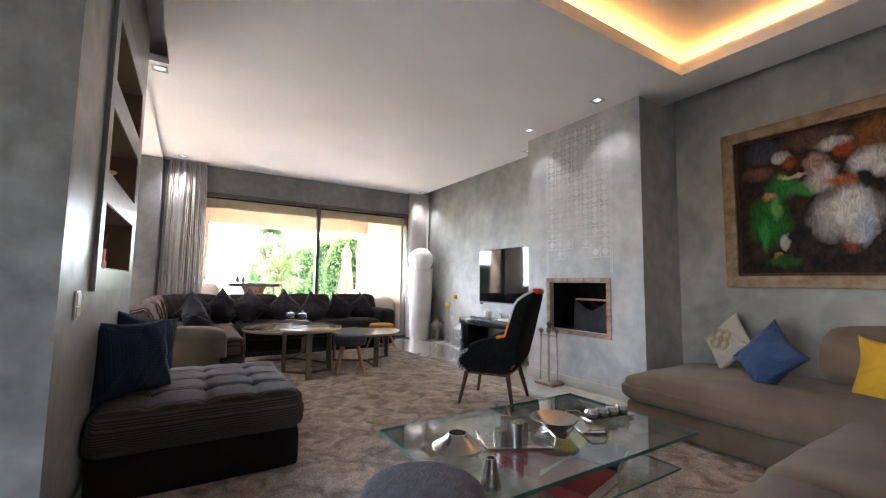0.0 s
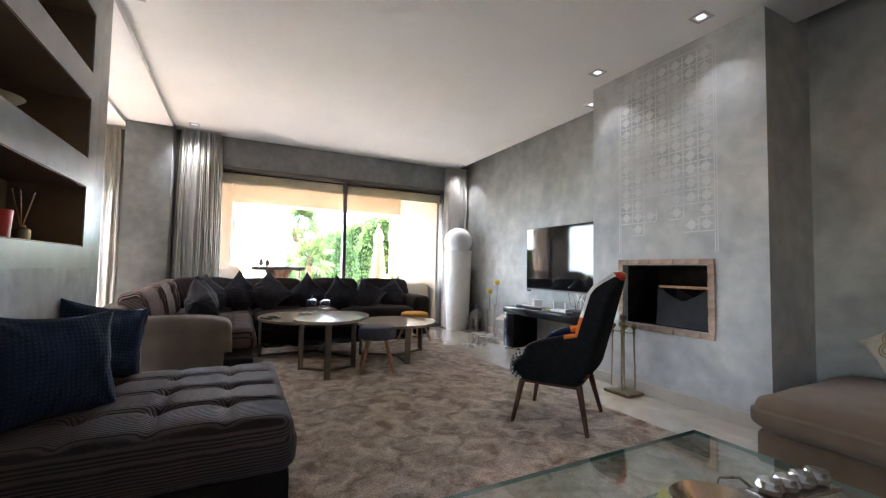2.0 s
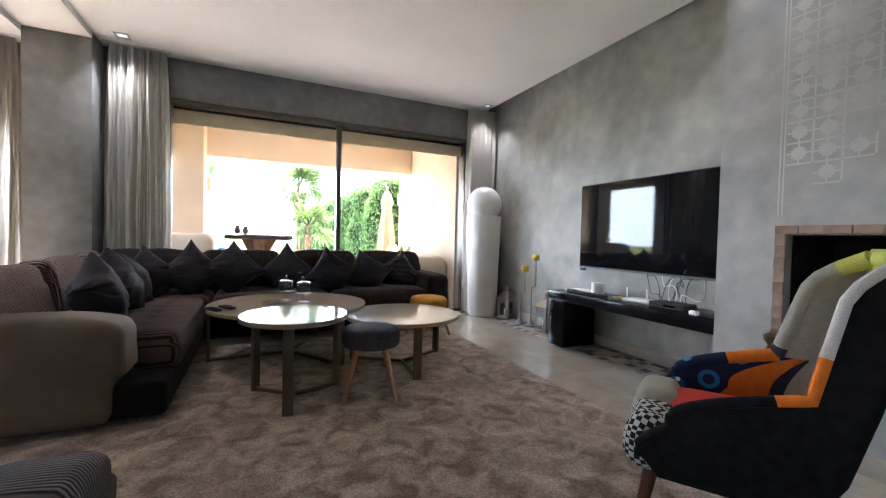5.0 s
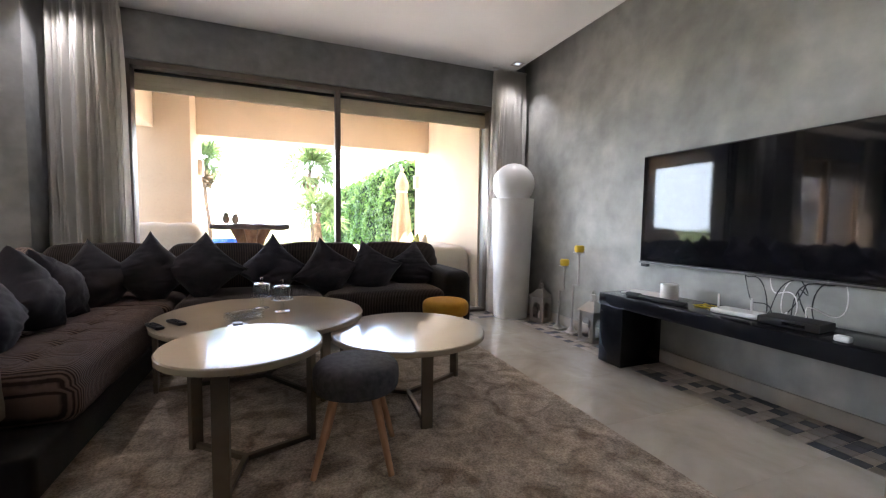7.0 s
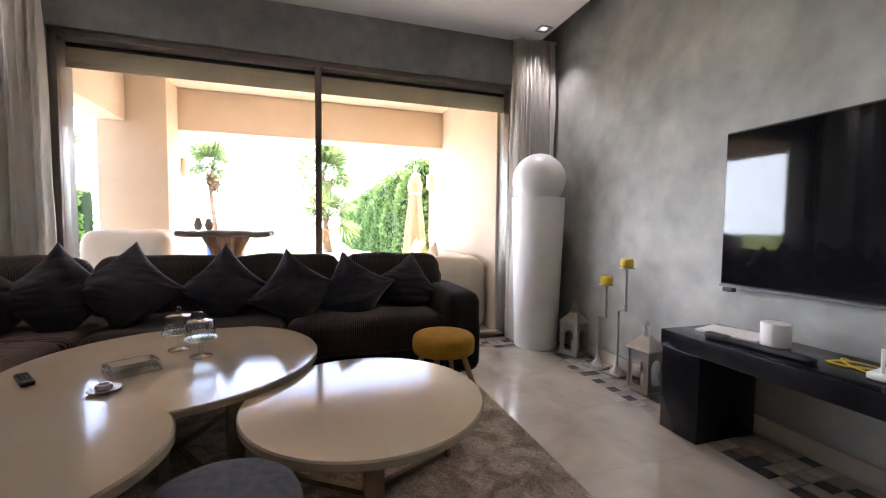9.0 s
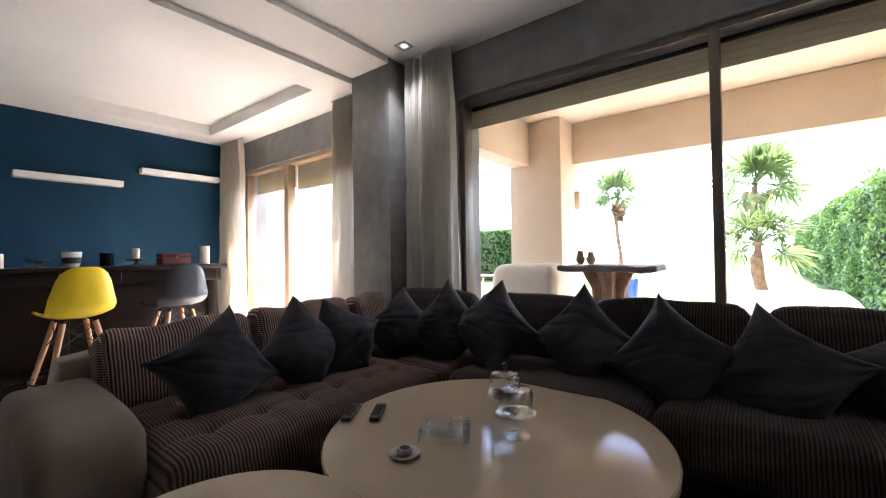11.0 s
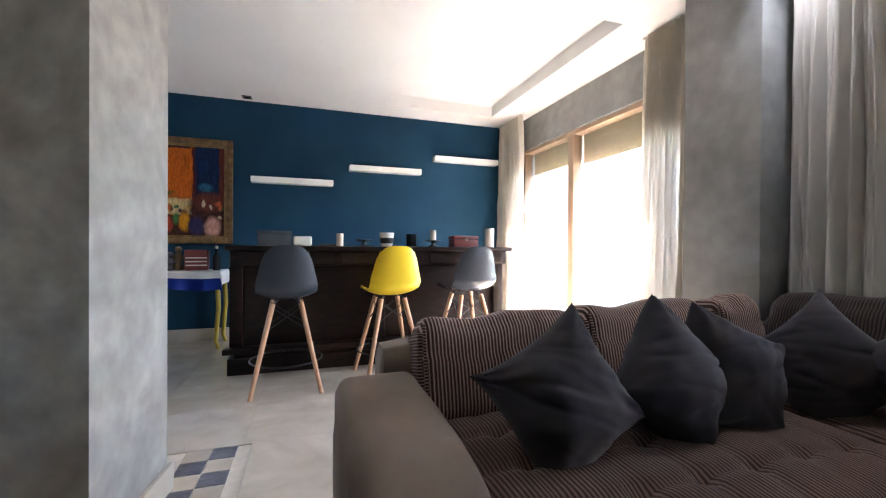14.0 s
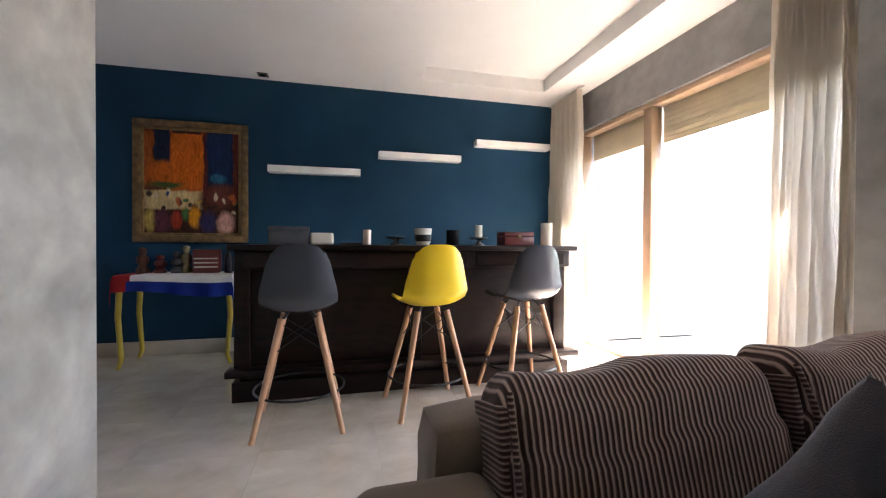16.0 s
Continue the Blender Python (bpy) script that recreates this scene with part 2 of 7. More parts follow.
GREY_SHELL = mk("charcoal_plastic", (0.040, 0.046, 0.058), None, 3, 0.27, 0.02, 60)
SCREEN = mk("black_screen", (0.006, 0.006, 0.007), None, 2, 0.04, 0.0, 60, spec=0.38)
BLACK = mk("black_plastic", (0.014, 0.014, 0.015), None, 4, 0.45, 0.05, 120)
LAMP_LIT = glow("lit_spot", (0.70, 0.83, 1.0), 0.16)
COVE = glow("warm_cove_strip", (1.0, 0.50, 0.13), 1.0)


# ---- mesh helpers ----
def link(name, bm, mat, parent=None, label="", angle=40):
    me = bpy.data.meshes.new(name)
    bm.to_mesh(me)
    bm.free()
    me.polygons.foreach_set("use_smooth", [True] * len(me.polygons))
    me.set_sharp_from_angle(angle=radians(angle))
    for mm in (mat if isinstance(mat, (list, tuple)) else [mat]):
        me.materials.append(mm)
    ob = new(name, me)
    if parent is not None:
        ob.parent = parent
    if label:
        ob["label"] = label
    return ob


def part(name, bm, mat, parent, label="", at=None, angle=40):
    ob = link(name, bm, mat, parent, label, angle)
    if at is not None:
        ob.matrix_basis = at
    return ob


def thing(name, at, label, category, group="", kind=""):
    ob = new(name)
    ob.empty_display_size = 0.1
    ob.matrix_basis = at
    return tagged(ob, label, category, group, kind)


def single(name, bm, mat, at, label, category, group="", kind="", angle=40):
    ob = link(name, bm, mat, angle=angle)
    ob.matrix_basis = at
    return tagged(ob, label, category, group, kind)


def setting(name, bm, mat, label="", angle=40):
    return tagged(link(name, bm, mat, angle=angle), label or name.replace("_", " "), name.split("_")[0], kind="structure")


def box(x0, x1, y0, y1, z0, z1, bev=0.0, seg=2, bm=None):
    t = bmesh.new()
    bmesh.ops.create_cube(t, size=1)
    for v in t.verts:
        v.co = Vector(((x0 + x1) / 2 + v.co.x * (x1 - x0), (y0 + y1) / 2 + v.co.y * (y1 - y0), (z0 + z1) / 2 + v.co.z * (z1 - z0)))
    if bev:
        bmesh.ops.bevel(t, geom=t.edges[:], offset=bev, segments=seg, affect="EDGES", profile=0.5)
    return merge(bm, t)


def merge(bm, t):
    if bm is None:
        return t
    me = bpy.data.meshes.new("tmp")
    t.to_mesh(me)
    t.free()
    bm.from_mesh(me)
    bpy.data.meshes.remove(me)
    return bm


def lathe(profile, n=28, bm=None, cx=0.0, cy=0.0):
    """A turned shape from (radius, height) pairs, bottom to top."""
    t = bmesh.new()
    rings = []
    for r, z in profile:
        if r < 1e-5:
            rings.append([t.verts.new((cx, cy, z))])
        else:
            rings.append([t.verts.new((cx + r * math.cos(2 * math.pi * i / n), cy + r * math.sin(2 * math.pi * i / n), z)) for i in range(n)])
    for a, b in zip(rings, rings[1:]):
        for i in range(n):
            j = (i + 1) % n
            f = [a[i % len(a)], a[j % len(a)], b[j % len(b)], b[i % len(b)]]
            f = list(dict.fromkeys(f))
            if len(f) > 2:
                t.faces.new(f)
    for ring in (rings[0], rings[-1]):
        if len(ring) > 2:
            t.faces.new(ring)
    bmesh.ops.recalc_face_normals(t, faces=t.faces[:])
    return merge(bm, t)


def tube(points, r, n=8, bm=None, r2=None):
    """A round bar along points, tapering from r to r2."""
    t = bmesh.new()
    pts = [Vector(p) for p in points]
    rings = []
    for i, p in enumerate(pts):
        d = (pts[min(i + 1, len(pts) - 1)] - pts[max(i - 1, 0)]).normalized()
        up = Vector((0, 0, 1)) if abs(d.z) < 0.95 else Vector((1, 0, 0))
        a = d.cross(up).normalized()
        b = d.cross(a).normalized()
        rr = r if r2 is None else r + (r2 - r) * i / (len(pts) - 1)
        rings.append([t.verts.new(p + a * rr * math.cos(2 * math.pi * k / n) + b * rr * math.sin(2 * math.pi * k / n)) for k in range(n)])
    for a, b in zip(rings, rings[1:]):
        for k in range(n):
            t.faces.new((a[k], a[(k + 1) % n], b[(k + 1) % n], b[k]))
    t.faces.new(rings[0])
    t.faces.new(rings[-1])
    bmesh.ops.recalc_face_normals(t, faces=t.faces[:])
    return merge(bm, t)


def soft(sx, sy, sz, r=0.05, n=14, puff=0.0, lump=0.0, tufts=None, deep=0.03, seed=0, nz=None):
    """A padded block standing on z = 0: rounded edges, a bulging top, uneven cloth, and tufts (columns, rows) pulled into the top."""
    t = bmesh.new()
    h = Vector((sx / 2, sy / 2, sz / 2))
    inner = Vector([max(v - r, 0.0) for v in h])

    def place(u, v, w):
        p = Vector((u * h.x, v * h.y, w * h.z))
        c = Vector([max(-i, min(i, q)) for q, i in zip(p, inner)])
        d = p - c
        q = c + d.normalized() * r if d.length > 1e-6 else p
        if w > 0.3:
            q.z += puff * (1 - u ** 4) * (1 - v ** 4)
            if tufts:
                a, b = (u + 1) / 2 * tufts[0], (v + 1) / 2 * tufts[1]
                ax, by = abs(a - round(a)), abs(b - round(b))
                edge = min(1.0, 6 * (1 - abs(u))) * min(1.0, 6 * (1 - abs(v)))
                q.z -= edge * deep * (math.exp(-(ax * ax + by * by) * 40) + 0.45 * math.exp(-ax * ax * 130) + 0.45 * math.exp(-by * by * 130))
        elif puff:
            k = (1 - w * w) * puff * 0.5
            q.x += k * u ** 5
            q.y += k * v ** 5
        if lump:
            q += Vector((0, 0, 1)) * lump * noise.noise(Vector((q.x * 5 + seed, q.y * 5, q.z * 5))) + Vector((q.x, q.y, 0)).normalized() * 0.5 * lump * noise.noise(Vector((q.x * 9, q.y * 9 + seed, q.z * 9)))
        q.z += h.z
        return q

    g = [2 * i / n - 1 for i in range(n + 1)]
    m = nz or max(4, n // 2)
    gz = [2 * i / m - 1 for i in range(m + 1)]
    for f in range(6):
        s = 1 if f % 2 else -1
        if f < 2:
            ga, gb, fn = g, gz, lambda a, b: (s, a, b)
        elif f < 4:
            ga, gb, fn = g, gz, lambda a, b: (a, s, b)
        else:
            ga, gb, fn = g, g, lambda a, b: (a, b, s)
        vs = [[t.verts.new(place(*fn(a, b))) for b in gb] for a in ga]
        for i in range(len(ga) - 1):
            for j in range(len(gb) - 1):
                t.faces.new((vs[i][j], vs[i + 1][j], vs[i + 1][j + 1], vs[i][j + 1]))
    bmesh.ops.remove_doubles(t, verts=t.verts[:], dist=0.0006)
    bmesh.ops.recalc_face_normals(t, faces=t.faces[:])
    return t


def pillow(w, hgt, thick, n=52, seed=0, crease=0.022):
    """A stuffed scatter cushion standing in the xz plane, centred, with pulled corners and creases."""
    t = bmesh.new()
    sides = []
    for s in (1, -1):
        vs = []
        for i in range(n + 1):
            row = []
            for j in range(n + 1):
                u, v = 2 * i / n - 1, 2 * j / n - 1
                pull = 1 - 0.16 * (1 - u * u) * v * v
                pullx = 1 - 0.16 * (1 - v * v) * u * u
                d = ((1 - u * u) * (1 - v * v)) ** 0.42
                ca, cr = math.atan2(1 - abs(v), 1 - abs(u)), math.hypot(1 - abs(u), 1 - abs(v))
                k = 0.8 * crease * noise.noise(Vector((u * 1.6 + seed * 3.1, v * 1.6, s)))
                k += 0.55 * crease * math.exp(-cr * 1.6) * math.sin(9 * ca + 5 * noise.noise(Vector((seed, u, v)))) * (1 if u * v > 0 else 0.5)
                k += 0.15 * crease * noise.noise(Vector((u * 5 + seed, v * 2.5, s * 2)))
                sway = 0.5 * noise.noise(Vector((u * 0.9 + seed, v * 0.9, s * 4)))
                fold = max(0.0, 1 - 2.6 * abs(noise.noise(Vector(((u - v) * 2.4 + sway + seed * 2.3, (u + v) * 0.45, s * 5)))))
                k -= 0.42 * crease * fold ** 2 * min(1.0, 0.35 + abs(u + v))
                k *= min(1, 2.2 * d)
                row.append(t.verts.new((u * w / 2 * pullx, s * (thick / 2 * d + k) , v * hgt / 2 * pull)))
            vs.append(row)
        for i in range(n):
            for j in range(n):
                f = (vs[i][j], vs[i + 1][j], vs[i + 1][j + 1], vs[i][j + 1])
                t.faces.new(f if s < 0 else f[::-1])
        sides.append(vs)
    bmesh.ops.remove_doubles(t, verts=t.verts[:], dist=0.0008)
    bmesh.ops.recalc_face_normals(t, faces=t.faces[:])
    return t


def drape(x0, x1, y, z0, z1, folds, depth, n=200, nz=36, seed=0, gather=0.85):
    """A hanging curtain along x with irregular folds, tighter at the heading."""
    t = bmesh.new()
    rows = []
    for j in range(nz + 1):
        f = j / nz
        row = []
        for i in range(n + 1):
            u = i / n
            ph = 2 * math.pi * folds * (u + 0.025 * math.sin(7 * u + seed) + 0.012 * math.sin(19 * u + seed * 2) + 0.022 * (1 - f) * math.sin(4 * f + 11 * u + seed) + 0.02 * noise.noise(Vector((u * 4 + seed, f * 1.5, 0))))
            amp = depth * (0.35 + 0.65 * abs(math.sin(8.3 * u + 1.7 * seed + 0.6 * (1 - f)))) * (0.55 + 0.45 * (1 - f)) * (1 + 0.5 * noise.noise(Vector((u * 5 + seed * 3, f * 2.2, 3))))
            xx = (x0 + x1) / 2 + (u - 0.5) * (x1 - x0) * (gather + (1 - gather) * math.cos(f * math.pi / 2) ** 0.5 if f < 1 else gather)
            k = 0.012 * noise.noise(Vector((u * 14 + seed, f * 9, 0))) + 0.010 * noise.noise(Vector((u * 30 + seed, f * 5, 2)))
            k += 0.30 * depth * math.sin(2.37 * ph + 3 * noise.noise(Vector((u * 3, f * 3 + seed, 5))))
            row.append(t.verts.new((xx, y + amp * math.sin(ph) + k, z0 + (z1 - z0) * f)))
        rows.append(row)
    for a, b in zip(rows, rows[1:]):
        for i in range(n):
            t.faces.new((a[i], a[i + 1], b[i + 1], b[i]))
    bmesh.ops.solidify(t, geom=t.faces[:], thickness=0.004)
    return t


# ---- structure ----
CEIL, BAR_CEIL, BEAM_Z = 2.915, 2.81, 2.862
TV_X, CHIM_X, WIN_Y, BLUE_X = 4.17, 3.55, 7.56, -4.12
setting("floor", box(-4.6, 4.6, -3.6, 7.9, -0.2, -0.006), GROUT, "floor under cream marble tiles")
setting("wall_east", box(TV_X, TV_X + 0.3, -3.6, 7.9, -0.1, 3.3), PLASTER_EAST_LIT, "grey polished plaster wall")
setting("wall_south", box(-4.5, TV_X, -3.6, -3.3, -0.1, 3.3), PLASTER, "grey polished plaster wall")
# the opening is assumed, cut out of view to let fill light in
bm = box(BLUE_X - 0.3, BLUE_X, 1.6, 7.9, -0.1, 3.3)
box(BLUE_X - 0.3, BLUE_X, -3.3, -0.6, -0.1, 3.3, bm=bm)
box(BLUE_X - 0.3, BLUE_X, -0.6, 1.6, -0.1, 0.1, bm=bm)
box(BLUE_X - 0.3, BLUE_X, -0.6, 1.6, 2.2, 3.3, bm=bm)
setting("wall_west", bm, BLUE_WALL, "petrol blue painted wall with an added opening out of view")

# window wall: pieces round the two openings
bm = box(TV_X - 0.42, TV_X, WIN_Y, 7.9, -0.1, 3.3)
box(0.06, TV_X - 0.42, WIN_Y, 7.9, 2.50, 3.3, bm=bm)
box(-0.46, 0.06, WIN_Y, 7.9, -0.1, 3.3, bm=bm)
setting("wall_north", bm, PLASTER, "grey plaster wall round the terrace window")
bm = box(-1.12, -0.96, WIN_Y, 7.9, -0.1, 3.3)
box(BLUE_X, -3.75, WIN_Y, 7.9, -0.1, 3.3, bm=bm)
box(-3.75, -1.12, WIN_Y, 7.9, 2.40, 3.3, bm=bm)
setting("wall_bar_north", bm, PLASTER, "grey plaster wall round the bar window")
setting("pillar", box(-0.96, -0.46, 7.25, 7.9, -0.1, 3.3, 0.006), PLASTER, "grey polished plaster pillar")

# ceilings with open shadow gaps along the walls
bm = box(-0.27, 0.9, -3.3, 4.24, CEIL, CEIL + 0.06)
box(0.9, 3.5, 1.98, 4.24, CEIL, CEIL + 0.06, bm=bm)
box(3.5, 3.97, -3.3, 4.24, CEIL, CEIL + 0.06, bm=bm)
box(0.9, 3.5, -3.3, -2.2, CEIL, CEIL + 0.06, bm=bm)
box(-0.46, 3.97, 4.24, WIN_Y, CEIL, CEIL + 0.06, bm=bm)
setting("ceiling", bm, WHITE, "white suspended ceiling with a lit tray")
bm = box(-1.1, TV_X, -3.4, WIN_Y, CEIL + 0.2, CEIL + 0.3)
setting("ceiling_slab", bm, WHITE, "white upper ceiling above the shadow gaps")
bm = box(-0.96, -0.46, 4.19, 7.25, BEAM_Z, CEIL + 0.1)
box(-0.96, -0.42, -3.3, 2.15, BEAM_Z, CEIL + 0.1, bm=bm)
setting("ceiling_beam", bm, WHITE, "white dropped ceiling beam")
T = (-3.7, -1.36, 5.69, 7.09)
bm = box(BLUE_X, T[0], -3.3, WIN_Y, BAR_CEIL, 3.2)
box(T[1], -0.96, -3.3, WIN_Y, BAR_CEIL, 3.2, bm=bm)
box(T[0], T[1], -3.3, T[2], BAR_CEIL, 3.2, bm=bm)
box(T[0], T[1], T[3], WIN_Y, BAR_CEIL, 3.2, bm=bm)
box(T[0], T[1], T[2], T[3], BAR_CEIL + 0.14, 3.2, bm=bm)
setting("ceiling_bar", bm, WHITE, "white ceiling with a recessed tray")

# the thick wall with three niches
PX, BX = -0.385, -0.405


def skew_end(bm):
    """Turns the wall's end face slightly out of square."""
    for v in bm.verts:
        if v.co.y > 4.15:
            v.co.y += 0.10 * (-0.60 - v.co.x)
    return bm


bm = box(-0.95, BX - 0.3, 2.15, 4.19, -0.1, 3.3)
box(BX - 0.3, BX, 2.15, 2.76, -0.1, 3.3, bm=bm)
box(BX - 0.3, BX, 3.80, 4.19, -0.1, 3.3, bm=bm)
NZ = ((1.14, 1.47), (1.625, 1.955), (2.10, 2.43))
zs = [-0.1] + [v for p in NZ for v in p] + [3.3]
for i in range(0, len(zs), 2):
    box(BX - 0.3, BX, 2.76, 3.80, zs[i], zs[i + 1], bm=bm)
setting("wall_niche", skew_end(bm), TROWELLED_LIT, "grey polished plaster wall with three niches")
bm = box(BX, PX, 2.66, 2.76, 1.03, 2.55)
box(BX, PX, 3.80, 3.93, 1.03, 2.55, bm=bm)
zs = [1.03] + [v for p in NZ for v in p] + [2.55]
for i in range(0, len(zs), 2):
    box(BX, PX, 2.76, 3.80, zs[i], zs[i + 1], bm=bm)
setting("trim_niche_panel", bm, POLISHED, "raised polished plaster panel round the niches")
for z0, z1 in NZ:
    t = box(BX - 0.296, BX - 0.29, 2.762, 3.798, z0 + 0.002, z1 - 0.002)
    box(BX - 0.29, PX - 0.004, 2.762, 2.766, z0 + 0.002, z1 - 0.002, bm=t)
    box(BX - 0.29, PX - 0.004, 3.794, 3.798, z0 + 0.002, z1 - 0.002, bm=t)
    box(BX - 0.29, PX - 0.004, 2.766, 3.794, z0 + 0.002, z0 + 0.006, bm=t)
    box(BX - 0.29, PX - 0.004, 2.766, 3.794, z1 - 0.006, z1 - 0.002, bm=t)
    setting("trim_niche_lining", t, NICHE, "warm brown niche lining")

# chimney breast with the firebox
FY0, FY1, FZ0, FZ1 = 2.80, 3.55, 0.60, 1.12
CY0, CY1 = 2.40, 3.91
bm = box(CHIM_X, TV_X, CY0, FY0, -0.1, 3.3)
box(CHIM_X, TV_X, FY1, CY1, -0.1, 3.3, bm=bm)
box(CHIM_X, TV_X, FY0, FY1, -0.1, FZ0, bm=bm)
box(CHIM_X, TV_X, FY0, FY1, FZ1, 3.3, bm=bm)
box(CHIM_X + 0.5, TV_X, FY0, FY1, FZ0, FZ1, bm=bm)
chimney = setting("wall_chimney", bm, PLASTER_LIT, "grey polished plaster chimney breast")
bm = box(CHIM_X + 0.05, CHIM_X + 0.496, FY0 + 0.002, FY0 + 0.01, FZ0 + 0.002, FZ1 - 0.002)
box(CHIM_X + 0.05, CHIM_X + 0.496, FY1 - 0.01, FY1 - 0.002, FZ0 + 0.002, FZ1 - 0.002, bm=bm)
box(CHIM_X + 0.486, CHIM_X + 0.496, FY0 + 0.01, FY1 - 0.01, FZ0 + 0.002, FZ1 - 0.002, bm=bm)
box(CHIM_X + 0.05, CHIM_X + 0.486, FY0 + 0.01, FY1 - 0.01, FZ0 + 0.002, FZ0 + 0.01, bm=bm)
box(CHIM_X + 0.05, CHIM_X + 0.486, FY0 + 0.01, FY1 - 0.01, FZ1 - 0.01, FZ1 - 0.002, bm=bm)
setting("trim_firebox", bm, SOOT, "soot-blackened firebox lining")

# skirtings
bm = box(CHIM_X - 0.02, CHIM_X, CY0 - 0.02, CY1 + 0.02, 0, 0.1, 0.004)
box(TV_X - 0.02, TV_X, CY1 + 0.02, WIN_Y, 0, 0.1, 0.004, bm=bm)
box(CHIM_X, TV_X, CY0 - 0.02, CY0, 0, 0.1, 0.004, bm=bm)
box(CHIM_X, TV_X - 0.02, CY1, CY1 + 0.02, 0, 0.1, 0.004, bm=bm)
box(TV_X - 0.02, TV_X, -3.3, CY0 - 0.02, 0, 0.1, 0.004, bm=bm)
box(3.78, TV_X - 0.02, WIN_Y - 0.02, WIN_Y, 0, 0.1, 0.004, bm=bm)
setting("baseboard", bm, SKIRT, "cream stone skirting")
bm = skew_end(box(-0.97, BX + 0.02, 4.19, 4.21, 0, 0.12, 0.004))
box(-0.97, -0.95, 2.15, 4.19, 0, 0.12, 0.004, bm=bm)
box(BX, BX + 0.02, 2.15, 4.19, 0, 0.12, 0.004, bm=bm)
box(BLUE_X, BLUE_X + 0.02, -3.3, WIN_Y, 0, 0.14, 0.004, bm=bm)
setting("baseboard_bar", bm, SKIRT, "cream stone skirting")


def sliding_window(name, x0, x1, xm, top, mat, wide, label):
    """A two-leaf sliding window with its roller shutter part drawn."""
    w = tagged(new(name), label, "window", kind="structure")
    y = WIN_Y + 0.03
    bm = box(x0, x0 + 0.05, y, y + 0.12, 0, top, 0.004)
    box(x1 - 0.05, x1, y, y + 0.12, 0, top, 0.004, bm=bm)
    box(x0 + 0.05, x1 - 0.05, y, y + 0.12, top - 0.05, top, 0.004, bm=bm)
    box(x0 + 0.05, x1 - 0.05, y, y + 0.12, 0, 0.03, 0.004, bm=bm)
    part("window_frame", bm, mat, w)
    part("mullion", box(xm - wide / 2, xm + wide / 2, y - 0.01, y + 0.10, 0.03, top - 0.05, 0.006), mat, w)
    for a, b, d in ((x0 + 0.05, xm - wide / 2, 0.03), (xm + wide / 2, x1 - 0.05, 0.07)):
        p = part("pane", box(a, b, y + d, y + d + 0.006, 0.03, top - 0.05), PANE, w)
        p.visible_shadow = False
    return w


w1 = sliding_window("window_1", 0.06, 3.75, 1.905, 2.50, FRAME_ALU, 0.055, "bronze-framed sliding window to the terrace")
w2 = sliding_window("window_2", -3.75, -1.12, -2.68, 2.40, FRAME_TAN, 0.10, "tan-framed sliding window beside the bar")


def shutter(parent, x0, x1, z0, z1):
    for i in range(int((z1 - z0) / 0.045) + 1):
        z = z1 - 0.045 * (i + 1)
        part("slat", box(x0, x1, WIN_Y + 0.19, WIN_Y + 0.205, z, z + 0.0455, 0.003, 1), SHUTTER, parent)


shutter(w1, 0.08, 1.9, 2.29, 2.50)
shutter(w1, 1.91, 3.73, 2.29, 2.50)
# solid black strip drawn for the shade in the gap above the slats
part("shutter_gap_shade", box(0.11, 3.70, WIN_Y + 0.155, WIN_Y + 0.185, 2.428, 2.45), BLACK, w1, "black strip standing for the shaded gap over the shutter")
shutter(w2, -3.73, -2.7, 2.10, 2.40)
shutter(w2, -2.68, -1.14, 2.07, 2.40)

# ---- living room ----
RUG_Z = 0.016
single("carpet", soft(3.34, 7.6, RUG_Z, 0.006, 40, nz=4), CARPET, pose(1.28, 2.77, 0), "large taupe shag carpet with a mottled pile", "carpet")


